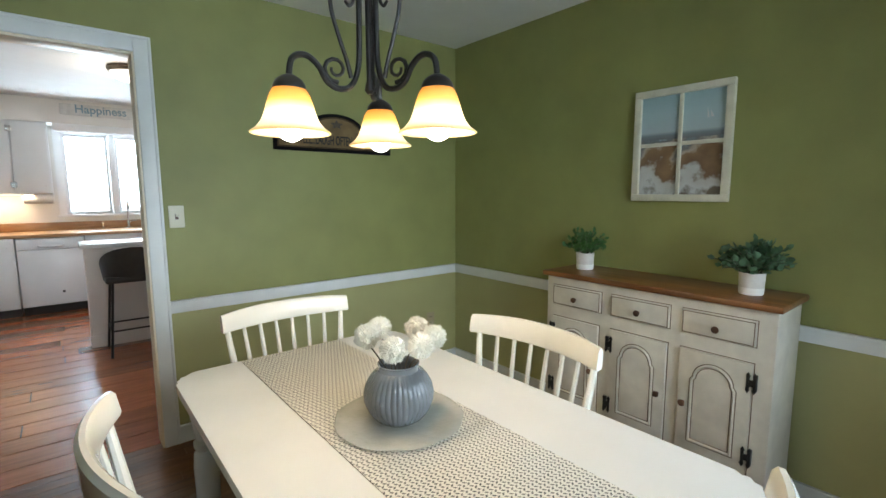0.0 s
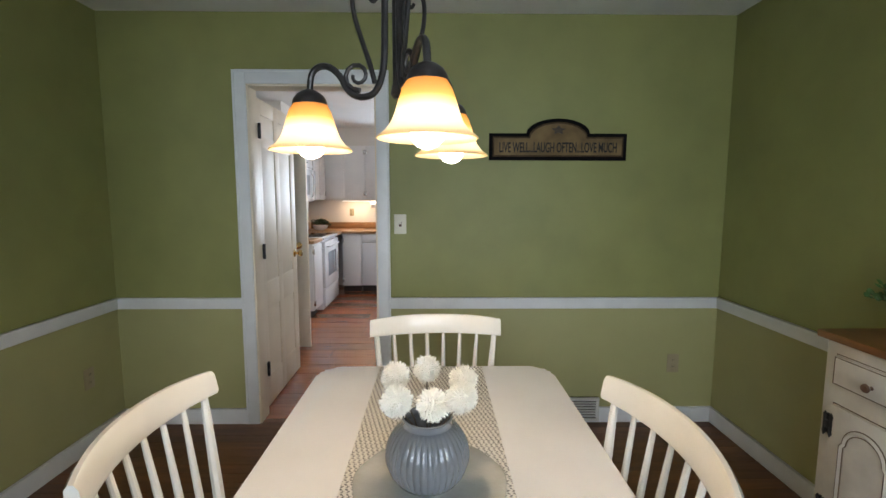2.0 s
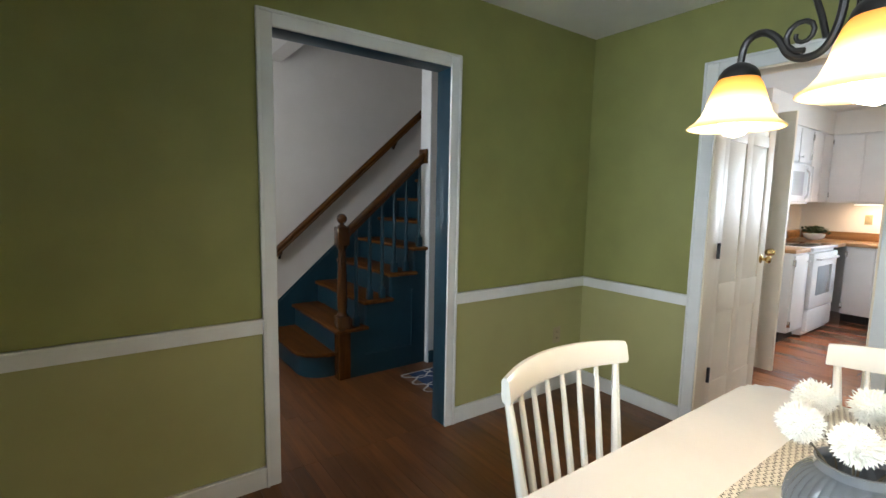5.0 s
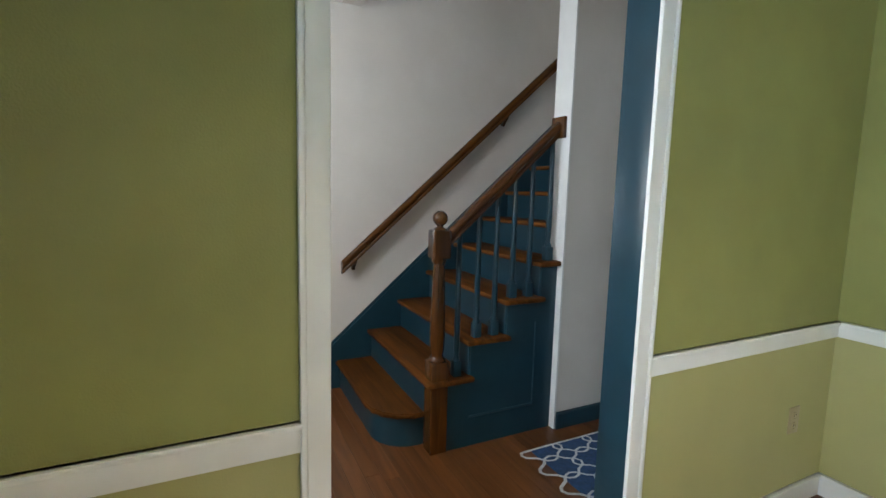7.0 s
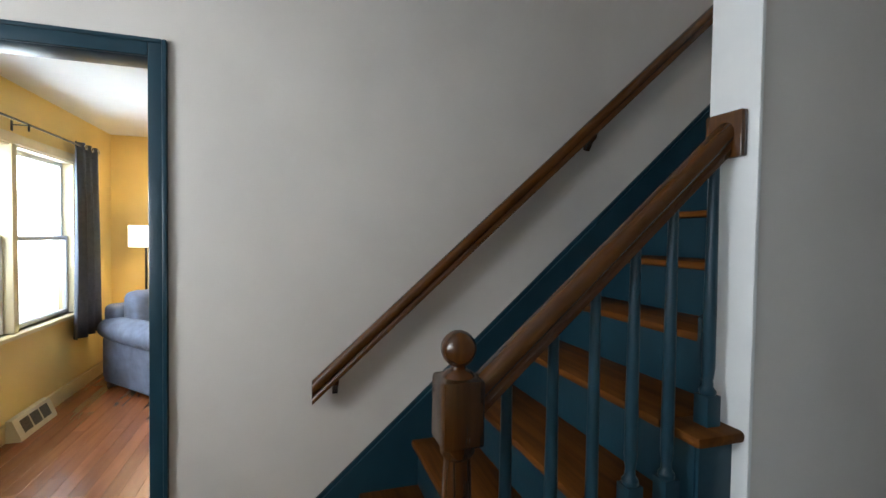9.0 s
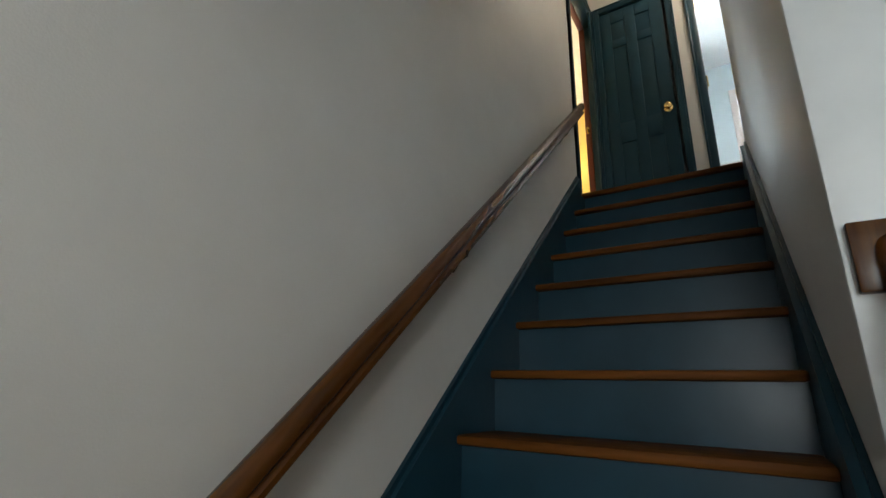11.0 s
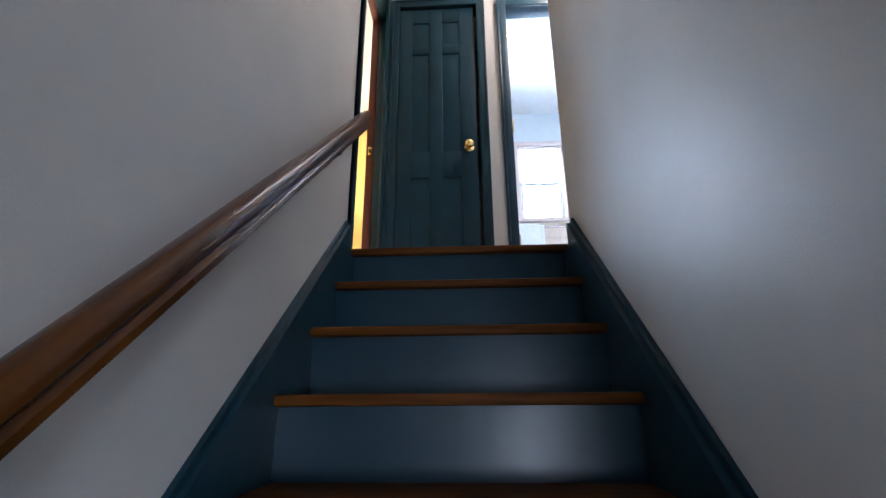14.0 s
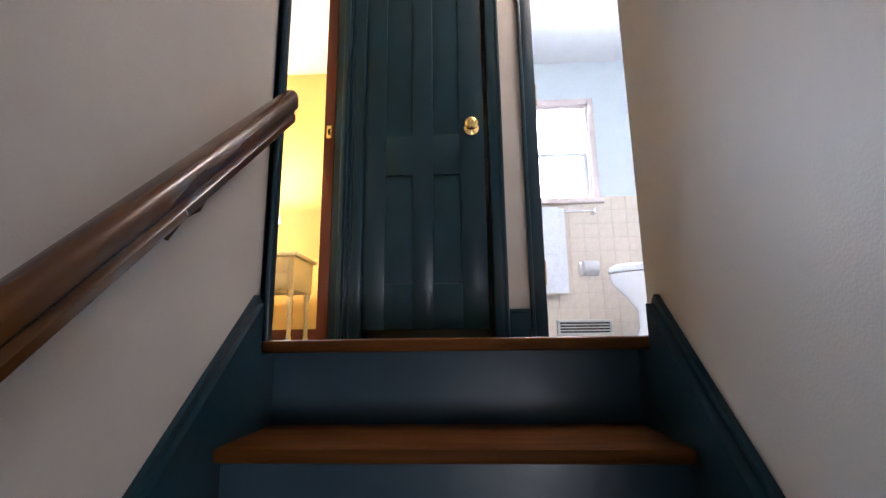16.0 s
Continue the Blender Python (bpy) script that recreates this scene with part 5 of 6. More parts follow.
for z in (F2 + 0.25, F2 + 1.0, F2 + 1.72):
    hg = thing("door_hinge", "brass door hinge leaf on the blue bathroom lining", "hinge", "hinges of the bathroom door", at=(-2.386, 4.87, z))
    bm = B()
    bx(bm, 0.0, 0.004, -0.02, 0.02, -0.045, 0.045, 0.001)
    part("leaf", bm, BRASS, hg)
    bm = B()
    tube(bm, [(0.006, -0.022, -0.046), (0.006, -0.022, 0.046)], 0.006, 8)
    part("barrel", bm, BRASS, hg)

# ---- windows ----


def window(name, label, x0, x1, z0, z1, yin, out, units, material, sash, casing_w=0.07, sill=True, horn=True, blind=0.0):
    """A window in a wall along x; yin: the room face, out: +1 or -1 towards outdoors."""
    w = thing(name, label, "window", kind="structure", at=((x0 + x1) / 2, yin, z0))
    O = Matrix.Translation((-(x0 + x1) / 2, -yin, -z0))

    def add(nm, bm, mt, par=None, lab=""):
        bmesh.ops.transform(bm, matrix=O, verts=bm.verts)
        return part(nm, bm, mt, par or w, lab)

    def yb(a, b_):
        return sorted((yin + out * a, yin + out * b_))
    bm = B()
    c = casing_w
    p0, p1 = yb(-0.018, 0.0)
    bx(bm, x0 - c, x0, p0, p1, z0 - 0.02, z1 + c, 0.004)
    bx(bm, x1, x1 + c, p0, p1, z0 - 0.02, z1 + c, 0.004)
    bx(bm, x0, x1, p0, p1, z1, z1 + c, 0.004)
    q0, q1 = yb(0.0, 0.12)
    bx(bm, x0, x0 + 0.012, q0, q1, z0, z1)
    bx(bm, x1 - 0.012, x1, q0, q1, z0, z1)
    bx(bm, x0, x1, q0, q1, z1 - 0.012, z1)
    add("window_frame", bm, material)
    if sill:
        bm = B()
        s0, s1 = yb(-0.05, 0.12)
        bx(bm, x0 - c - 0.02, x1 + c + 0.02, s0, s1, z0 - 0.03, z0, 0.005)
        add("window_sill", bm, material)
    uw = (x1 - x0) / units
    for k in range(units):
        a, b_ = x0 + k * uw + 0.012, x0 + (k + 1) * uw - 0.012
        if k:
            bm = B()
            m0, m1 = yb(-0.012, 0.1)
            bx(bm, x0 + k * uw - 0.032, x0 + k * uw + 0.032, m0, m1, z0, z1, 0.004)
            add("mullion", bm, material)
            a += 0.022
        if k < units - 1:
            b_ -= 0.022
        zm = (z0 + z1) / 2
        for (c0, c1, dep) in (((z0, zm + 0.016, 0.045), (zm - 0.016, z1 - 0.012, 0.078)) if horn else ((z0, z1 - 0.012, 0.05),)):
            bm = B()
            f0, f1 = yb(dep, dep + 0.03)
            t_ = 0.034
            for aa, bb, cc, dd in ((a, b_, c0, c0 + t_), (a, b_, c1 - t_, c1), (a, a + t_, c0 + t_, c1 - t_), (b_ - t_, b_, c0 + t_, c1 - t_)):
                bx(bm, aa, bb, f0, f1, cc, dd, 0.003)
            sa = add("sash", bm, sash)
            bm = B()
            g0, g1 = yb(dep + 0.013, dep + 0.017)
            bx(bm, a + t_, b_ - t_, g0, g1, c0 + t_, c1 - t_)
            gl = add("pane", bm, PANE, sa)
            gl.visible_shadow = False
    if blind:
        n = int(blind / 0.02)
        for k in range(n):
            bm = B()
            z = z1 - 0.02 - k * 0.02
            f0, f1 = yb(0.012, 0.030)
            bx(bm, x0 + 0.016, x1 - 0.016, f0, f1, z - 0.0015, z + 0.0015, 0, Matrix.Translation((0, (f0 + f1) / 2, z)) @ Matrix.Rotation(radians(35), 4, "X") @ Matrix.Translation((0, -(f0 + f1) / 2, -z)))
            add("blind_slat", bm, TRIM)
    return w


SASH = mat("white_vinyl_sash", (0.72, 0.75, 0.80), 0.35, vary=0.02, bump=0)
PINKT = mat("pinkish_white_trim", (0.66, 0.56, 0.52), 0.4, vary=0.03)
YCAS = mat("cream_yellow_window_trim", (0.72, 0.62, 0.40), 0.4, vary=0.03)
window("window_1", "white framed dining room window", 0.1, 1.7, 0.85, 2.1, SY, -1, 2, TRIM, SASH)
window("window_2", "double-hung living room window with cream yellow trim", -6.11, -4.29, 0.70, 1.985, SY, -1, 2, YCAS, SASH)
window("window_3", "white kitchen casement window over the sink", 0.085, 1.095, 1.10, 2.10, 7.72, 1, 2, CABW, CABW, horn=False)
# Added out of view, so that daylight reaches the stairs through the bedroom doorway.
window("window_5", "white framed bedroom window, out of view", -5.3, -4.3, 3.5, 4.7, 6.5, 1, 1, CREAM, SASH)
window("window_4", "bathroom window with a half-raised blind", -2.15, -1.712, 3.70, 4.49, 6.5, 1, 1, PINKT, SASH, casing_w=0.05, blind=0.22)
# Out of view, without glazing; the entry lamp stands before it.
fd = panel_door("door_4", "white panelled front door, out of view", 0.92, 2.05, 0.045, TRIM, pose(-2.41, SY - 0.045, 0.01), rows=((0.05, 0.12), (0.16, 0.5), (0.58, 0.9)))
GLOWDAY = glow("bright_overcast_daylight", (0.93, 0.97, 1.0), 2.2)
for nm, x0, x1, y, z0, z1 in (("backdrop_front", -14, 6, -2.6, -0.35, 6), ("backdrop_back", -10, 10, 13.0, -0.35, 9)):
    bm = B()
    bx(bm, x0, x1, y, y + 0.05, z0, z1)
    solid(nm, bm, GLOWDAY, "hazy bright overcast sky beyond the windows", "backdrop", "structure", smooth=False)
rl = thing("porch_railing", "pale painted porch railing with square pickets outside", "railing", at=(-5.6, -1.9, -0.35))
PORCH = mat("pale_blue_grey_porch_paint", (0.42, 0.50, 0.52), 0.5, vary=0.05)
bm = B()
bx(bm, -1.8, 1.8, -0.03, 0.03, 1.28, 1.34, 0.005)
part("top_rail", bm, PORCH, rl)
bm = B()
bx(bm, -1.8, 1.8, -0.02, 0.02, 0.5, 0.54, 0.005)
part("bottom_rail", bm, PORCH, rl)
for k in range(26):
    bm = B()
    bx(bm, -1.75 + k * 0.14 - 0.02, -1.75 + k * 0.14 + 0.02, -0.018, 0.018, 0.54 if k % 6 else 0.0, 1.28)
    part("picket", bm, PORCH, rl)

# ---- hall ----
rug = thing("hall_rug", "blue runner rug with a white trellis pattern", "rug", at=(-1.665, 2.96, 0.001))
RUGB = mat("blue_rug_pile", (0.018, 0.055, 0.135), 0.95, vary=0.25, scale=60, bump=0.5, fine=400)
RUGW = mat("white_rug_pile", (0.55, 0.56, 0.56), 0.95, vary=0.15, scale=60, bump=0.5, fine=400)
bm = B()
bx(bm, -0.33, 0.33, -0.85, 0.85, 0, 0.008, 0.003)
part("woven_top", bm, RUGB, rug)
for i in range(-2, 3):
    for j in range(-4, 5):
        cx, cy = i * 0.15, j * 0.2
        if abs(cx) > 0.32:
            continue
        bm = B()
        pts = []
        for k in range(25):
            a = 2 * math.pi * k / 24
            rr = 1 + 0.16 * math.cos(4 * a)
            pts.append((max(-0.325, min(0.325, cx + 0.082 * rr * math.cos(a))), cy + 0.107 * rr * math.sin(a), 0.0085))
        tube(bm, pts, 0.008, 4, cap=False, flat=1.0)
        for v in bm.verts:
            v.co.z = 0.0075 + (v.co.z - 0.0085) * 0.25
        part("trellis_loop", bm, RUGW, rug)

# ---- living room ----
DENIM = mat("slate_blue_chenille", (0.15, 0.175, 0.245), 0.85, vary=0.18, scale=12, bump=0.4, fine=150)
YCUSH = mat("pale_yellow_cushion_cloth", (0.74, 0.66, 0.40), 0.85, vary=0.08, scale=20, bump=0.2)
THROW = mat("white_throw_cloth", (0.62, 0.62, 0.62), 0.9, vary=0.08, scale=20, bump=0.3)


def soft_box(bm, x0, x1, y0, y1, z0, z1, r):
    bx(bm, x0, x1, y0, y1, z0, z1)
    ed = [e for e in bm.edges]
    bmesh.ops.bevel(bm, geom=ed, offset=r, segments=5, affect="EDGES", profile=0.6)


arm_chair = thing("armchair", "slate blue upholstered armchair with rolled arms near the window", "armchair")
bm = B()
soft_box(bm, -0.44, 0.44, -0.40, 0.42, 0.06, 0.34, 0.03)
part("base", bm, DENIM, arm_chair)
bm = B()
soft_box(bm, -0.27, 0.27, -0.20, 0.46, 0.345, 0.50, 0.06)
part("seat_cushion", bm, DENIM, arm_chair)
bm = B()
soft_box(bm, -0.42, 0.42, -0.46, -0.24, 0.34, 0.86, 0.08)
part("back", bm, DENIM, arm_chair)
bm = B()
soft_box(bm, -0.37, 0.37, -0.26, -0.02, 0.50, 1.01, 0.11)
part("back_cushion", bm, DENIM, arm_chair)
for s in (-1, 1):
    bm = B()
    soft_box(bm, s * 0.36 - 0.08, s * 0.36 + 0.08, -0.42, 0.44, 0.10, 0.52, 0.03)
    part("arm_panel", bm, DENIM, arm_chair)
    bm = B()
    tube(bm, [(s * 0.37, -0.44, 0.60), (s * 0.37, -0.30, 0.61), (s * 0.37, 0.0, 0.61), (s * 0.37, 0.38, 0.60), (s * 0.37, 0.46, 0.60)], [0.10, 0.128, 0.132, 0.128, 0.105], 18)
    part("rolled_arm", bm, DENIM, arm_chair)
for sx in (-1, 1):
    for sy in (-1, 1):
        bm = B()
        bx(bm, sx * 0.38 - 0.03, sx * 0.38 + 0.03, sy * 0.37 - 0.03, sy * 0.37 + 0.03, 0, 0.06, 0.004)
        part("foot", bm, KNOBW, arm_chair)
arm_chair.matrix_basis = pose(-6.14, 0.33, 0, 0, 0, -48) @ Matrix.Diagonal((1, 1.08, 0.87, 1))
cu = thing("cushion", "pale yellow square cushion on the armchair", "cushion", at=(-6.30, 0.26, 0.50))
bm = B()
soft_box(bm, -0.20, 0.20, -0.05, 0.05, 0.0, 0.38, 0.045)
part("cover", bm, YCUSH, cu)
cu.matrix_basis = pose(-6.12, 0.47, 0.45, -14, 0, -30)
th_ = thing("folded_throw", "white folded throw over the armchair back", "blanket")
bm = B()
soft_box(bm, -0.16, 0.16, -0.13, 0.13, 0.0, 0.05, 0.02)
part("cloth", bm, THROW, th_)
th_.matrix_basis = pose(-6.40, 0.40, 0.872, 4, 0, -48)
fl_ = thing("floor_lamp", "black floor lamp with a lit white drum shade", "floor lamp", at=(-6.52, -0.04, 0))
bm = B()
lathe(bm, [(0.14, 0.0), (0.14, 0.018), (0.03, 0.03), (0.012, 0.04)], 24)
part("base", bm, BLACK, fl_)
bm = B()
tube(bm, [(0, 0, 0.03), (0, 0, 1.34)], 0.011, 10)
part("pole", bm, BLACK, fl_)
DRUM = bpy.data.materials.new("lit_white_linen")
DRUM.use_nodes = True
_d = DRUM.node_tree.nodes["Principled BSDF"]
_d.inputs["Base Color"].default_value = (0.85, 0.82, 0.76, 1)
_d.inputs["Emission Color"].default_value = (1.0, 0.93, 0.80, 1)
_d.inputs["Emission Strength"].default_value = 1.6


def drum(r0, r1, z0, z1, n=32):
    bm = B()
    rg = [[bm.verts.new((r * math.cos(2 * math.pi * j / n), r * math.sin(2 * math.pi * j / n), z)) for j in range(n)] for r, z in ((r0, z0), (r1, z1), (r1 - 0.004, z1), (r0 - 0.004, z0))]
    for p, q in zip(rg, rg[1:] + rg[:1]):
        for j in range(n):
            bm.faces.new((p[j], p[(j + 1) % n], q[(j + 1) % n], q[j]))
    return bm


part("shade", drum(0.147, 0.147, 1.255, 1.462), DRUM, fl_, "lit white linen drum shade")
bm = B()
bmesh.ops.create_uvsphere(bm, u_segments=12, v_segments=8, radius=0.03, matrix=Matrix.Translation((0, 0, 1.36)))
part("bulb", bm, BULB, fl_)


def curtain(x0, x1, z0, z1, y, folds, amp, label, sway=0.0):
    c = thing("curtain", label, "curtain", "living room curtains", at=((x0 + x1) / 2, y, z1))
    bm = B()
    n = folds * 10
    rows = 10
    grid = []
    for r in range(rows + 1):
        f = r / rows
        line = []
        for k in range(n + 1):
            u = k / n
            x = (x0 + (x1 - x0) * u) - (x0 + x1) / 2
            x = x * (1 + 0.12 * f) + sway * f * u
            yy = amp * (0.7 + 0.5 * f) * math.sin(2 * math.pi * folds * u + 0.5 * math.sin(3 * f))
            line.append(bm.verts.new((x, yy, (z0 - z1) * f)))
        grid.append(line)
    for a, b_ in zip(grid, grid[1:]):
        for k in range(n):
            bm.faces.new((a[k], a[k + 1], b_[k + 1], b_[k]))
    fab = part("fabric", bm, mat("charcoal_blue_curtain_cloth", (0.070, 0.080, 0.105), 0.8, vary=0.15, scale=40, bump=0.2), c)
    so = fab.modifiers.new("thick", "SOLIDIFY")
    so.thickness = 0.004
    for k in range(folds):
        bm = B()
        u = (k + 0.25) / folds
        x = (x0 + (x1 - x0) * u) - (x0 + x1) / 2
        pts = [(x + 0.019 * math.cos(2 * math.pi * j / 16), amp * 0.7 + 0.006, -0.035 + 0.019 * math.sin(2 * math.pi * j / 16)) for j in range(17)]
        tube(bm, pts, 0.004, 6, cap=False)
        part("grommet", bm, CHROME, c)
    return c


curtain(-4.50, -4.10, 0.49, 2.15, SY + 0.09, 4, 0.030, "charcoal curtain hanging drawn back at the window")
curtain(-6.33, -5.93, 0.49, 2.15, SY + 0.09, 3, 0.030, "charcoal curtain hanging drawn back at the window corner")
rod = thing("curtain_rod", "thin black curtain rod on wall brackets", "curtain rod", at=(-5.25, SY + 0.09, 2.12))
bm = B()
tube(bm, [(-1.1, 0, 0), (1.1, 0, 0)], 0.008, 10)
part("rod", bm, BLACK, rod)
for x in (-1.06, 0.06, 1.06):
    bm = B()
    bx(bm, x - 0.01, x + 0.01, -0.092, 0.006, -0.012, -0.006)
    bx(bm, x - 0.012, x + 0.012, -0.09, -0.084, -0.05, 0.02, 0.002)
    bx(bm, x - 0.008, x + 0.008, 0.004, 0.012, -0.05, 0.004, 0.002)
    part("bracket", bm, BLACK, rod)
YREG = mat("cream_metal_register", (0.62, 0.56, 0.40), 0.45, vary=0.06)
vr = thing("wall_register", "cream metal sloped register with three dark grilles under the window", "vent", at=(-5.28, SY + 0.017, 0.0))
bm = B()
prism(bm, [(0.0, 0.0), (0.085, 0.0), (0.085, 0.02), (0.035, 0.145), (0.0, 0.145)], "x", -0.24, 0.24)
part("body", bm, YREG, vr)
GRILLE = mat("dark_register_grille", (0.09, 0.08, 0.06), 0.6, vary=0.4, scale=90)
for k in (-1, 0, 1):
    bm = B()
    lo, hi = Vector((0, 0.0782, 0.040)), Vector((0, 0.0452, 0.1225))
    n_ = Vector((0, 0.93, 0.37)) * 0.002
    vs = [bm.verts.new(Vector((k * 0.125 + sx, 0, 0)) + e + n_ * f) for f in (0.0, 1.0) for sx, e in ((-0.052, lo), (0.052, lo), (0.052, hi), (-0.052, hi))]
    for q in ((0, 1, 2, 3), (4, 5, 6, 7), (0, 1, 5, 4), (1, 2, 6, 5), (2, 3, 7, 6), (3, 0, 4, 7)):
        bm.faces.new([vs[e] for e in q])
    part("grille", bm, GRILLE, vr)
lp = thing("framed_picture", "pale framed print on the yellow wall", "picture", at=(-6.935, 0.64, 1.59))
bm = B()
for a, b_, c, d in ((-0.2, 0.2, -0.28, -0.24), (-0.2, 0.2, 0.24, 0.28), (-0.2, -0.16, -0.24, 0.24), (0.16, 0.2, -0.24, 0.24)):
    bx(bm, 0.0, 0.025, a, b_, c, d, 0.003)
part("frame", bm, CABW, lp)
bm = B()
bx(bm, 0.0, 0.012, -0.165, 0.165, -0.245, 0.245)
part("print", bm, mat("pale_blue_print", (0.40, 0.45, 0.50), 0.4, vary=0.5, scale=9), lp)

# ---- kitchen ----


def cabinet(name, x0, x1, y0, y1, z0, z1, face, doors, label, toe=0.0, knobs="top", group="kitchen cabinets"):
    """face: '-y' or '+x', the side with doors; doors: count."""
    c = thing(name, label, "cabinet", group, at=((x0 + x1) / 2, (y0 + y1) / 2, z0))
    O = Matrix.Translation((-(x0 + x1) / 2, -(y0 + y1) / 2, -z0))
    bm = B()
    bx(bm, x0, x1, y0, y1, z0 + toe, z1, 0.002)
    bmesh.ops.transform(bm, matrix=O, verts=bm.verts)
    part("body", bm, CABW, c)
    if toe:
        bm = B()
        if face == "-y":
            bx(bm, x0 + 0.002, x1 - 0.002, y0 + 0.06, y1, z0, z0 + toe)
        else:
            bx(bm, x0, x1 - 0.06, y0 + 0.002, y1 - 0.002, z0, z0 + toe)
        bmesh.ops.transform(bm, matrix=O, verts=bm.verts)
        part("toe_kick", bm, BLACK, c)
    lo, hi = (x0, x1) if face == "-y" else (y0, y1)
    w = (hi - lo) / doors
    for k in range(doors):
        a, b_ = lo + k * w + 0.012, lo + (k + 1) * w - 0.012
        bm = B()
        if face == "-y":
            bx(bm, a, b_, y0 - 0.018, y0, z0 + toe + 0.02, z1 - 0.02, 0.004)
        else:
            bx(bm, x1, x1 + 0.018, a, b_, z0 + toe + 0.02, z1 - 0.02, 0.004)
        bmesh.ops.transform(bm, matrix=O, verts=bm.verts)
        d = part("door", bm, CABW, c)
        kp = b_ - 0.04 if k % 2 == 0 else a + 0.04
        kz = z1 - 0.09 if toe else z0 + 0.08
        bm = B()
        if face == "-y":
            mm = Matrix.Translation((kp, y0 - 0.018, kz)) @ Matrix.Rotation(radians(90), 4, "X")
        else:
            mm = Matrix.Translation((x1 + 0.018, kp, kz)) @ Matrix.Rotation(radians(90), 4, "Y")
        lathe(bm, [(0.006, 0.0), (0.006, 0.012), (0.014, 0.018), (0.014, 0.024), (0.004, 0.027)], 14, mm)
        bmesh.ops.transform(bm, matrix=O, verts=bm.verts)
        part("knob", bm, CABW, d)
        hp = a if k % 2 == 0 else b_
        for hz_ in (z0 + toe + 0.09, z1 - 0.09):
            bm = B()
            if face == "-y":
                bx(bm, hp - 0.012, hp + 0.012, y0 - 0.022, y0 - 0.001, hz_ - 0.03, hz_ + 0.03, 0.002)
            else:
                bx(bm, x1 + 0.001, x1 + 0.022, hp - 0.012, hp + 0.012, hz_ - 0.03, hz_ + 0.03, 0.002)
            bmesh.ops.transform(bm, matrix=O, verts=bm.verts)
            part("hinge", bm, CHROME, d)
    return c


FY = 7.115
cabinet("base_cabinet", -0.66, -0.392, FY, 7.70, 0, 0.875, "-y", 1, "white painted base cabinet in the kitchen corner", 0.1)
cabinet("base_cabinet", 0.220, 1.22, FY, 7.70, 0, 0.875, "-y", 2, "white painted sink base cabinet", 0.1)
cabinet("base_cabinet", 1.225, 2.98, FY, 7.70, 0, 0.875, "-y", 3, "white painted base cabinet along the kitchen wall", 0.1)
cabinet("base_cabinet", -1.295, -0.68, 5.55, 5.925, 0, 0.875, "+x", 1, "white painted base cabinet beside the stove", 0.1)
cabinet("upper_cabinet", -0.965, -0.352, 7.40, 7.715, 1.37, 2.17, "-y", 2, "white painted upper cabinet with small knobs")
cabinet("upper_cabinet", -0.348, -0.02, 7.40, 7.715, 1.37, 2.17, "-y", 1, "white painted upper cabinet beside the window")
cabinet("upper_cabinet", -1.295, -0.97, 6.72, 7.395, 1.37, 2.17, "+x", 2, "white painted upper cabinet in the corner")
cabinet("upper_cabinet", -1.295, -0.97, 5.94, 6.715, 1.77, 2.17, "+x", 2, "white painted upper cabinet over the microwave")
bm = B()
bx(bm, -1.299, 2.99, 7.39, 7.719, 2.172, 2.439)
bx(bm, -1.299, -0.96, 5.5, 7.389, 2.172, 2.439)
solid("kitchen_soffit", bm, KWALL, "off-white painted soffit above the cabinets", "soffit", "structure", smooth=False)
wt = thing("worktop", "butcher block worktop with a low backsplash along two walls", "worktop", at=(0, 7.4, 0.877))
for nm, x0, x1, y0, y1, z0, z1 in (("slab", -1.295, 2.98, 7.085, 7.715, 0, 0.036), ("slab", -1.295, -0.655, 6.715, 7.083, 0, 0.036), ("slab", -1.295, -0.655, 5.53, 5.93, 0, 0.036), ("backsplash", -1.27, 2.98, 7.695, 7.716, 0.037, 0.135), ("backsplash", -1.296, -1.275, 5.53, 7.69, 0.037, 0.135)):
    bm = B()
    bx(bm, x0, x1, y0 - 7.4, y1 - 7.4, z0, z1, 0.004)
    part(nm, bm, BUTCHER, wt)
dw = thing("dishwasher", "white enamel dishwasher under the worktop", "dishwasher", at=(-0.086, 7.4, 0))
bm = B()
bx(bm, -0.295, 0.295, -0.27, 0.3, 0.1, 0.87, 0.004)
part("body", bm, APPL, dw)
bm = B()
bx(bm, -0.293, 0.293, -0.31, -0.27, 0.11, 0.74, 0.008)
part("door", bm, APPL, dw)
bm = B()
bx(bm, -0.293, 0.293, -0.312, -0.27, 0.745, 0.865, 0.008)
part("control_panel", bm, APPL, dw)
bm = B()
tube(bm, [(-0.11, -0.313, 0.785), (-0.09, -0.335, 0.78), (0, -0.34, 0.775), (0.09, -0.335, 0.78), (0.11, -0.313, 0.785)], 0.010, 8)
part("handle", bm, APPL, dw)
bm = B()
bx(bm, 0.06, 0.085, -0.3115, -0.309, 0.24, 0.265, 0.002)
part("badge", bm, BLACK, dw)
bm = B()
bx(bm, -0.29, 0.29, -0.22, 0.29, 0.0, 0.1)
part("toe_kick", bm, BLACK, dw)
st = thing("stove", "white enamel electric range with a glass oven door", "stove", at=(-0.97, 6.32, 0))
bm = B()
bx(bm, -0.32, 0.30, -0.378, 0.378, 0.02, 0.89, 0.004)
part("body", bm, APPL, st)
bm = B()
bx(bm, -0.32, 0.335, -0.38, 0.38, 0.89, 0.918, 0.006)
part("cooktop", bm, APPL, st)
bm = B()
bx(bm, -0.26, 0.29, -0.33, 0.33, 0.9185, 0.922, 0.001)
part("glass_top", bm, mat("black_cooktop_glass", (0.015, 0.015, 0.015), 0.08, vary=0.1, bump=0), st)
bm = B()
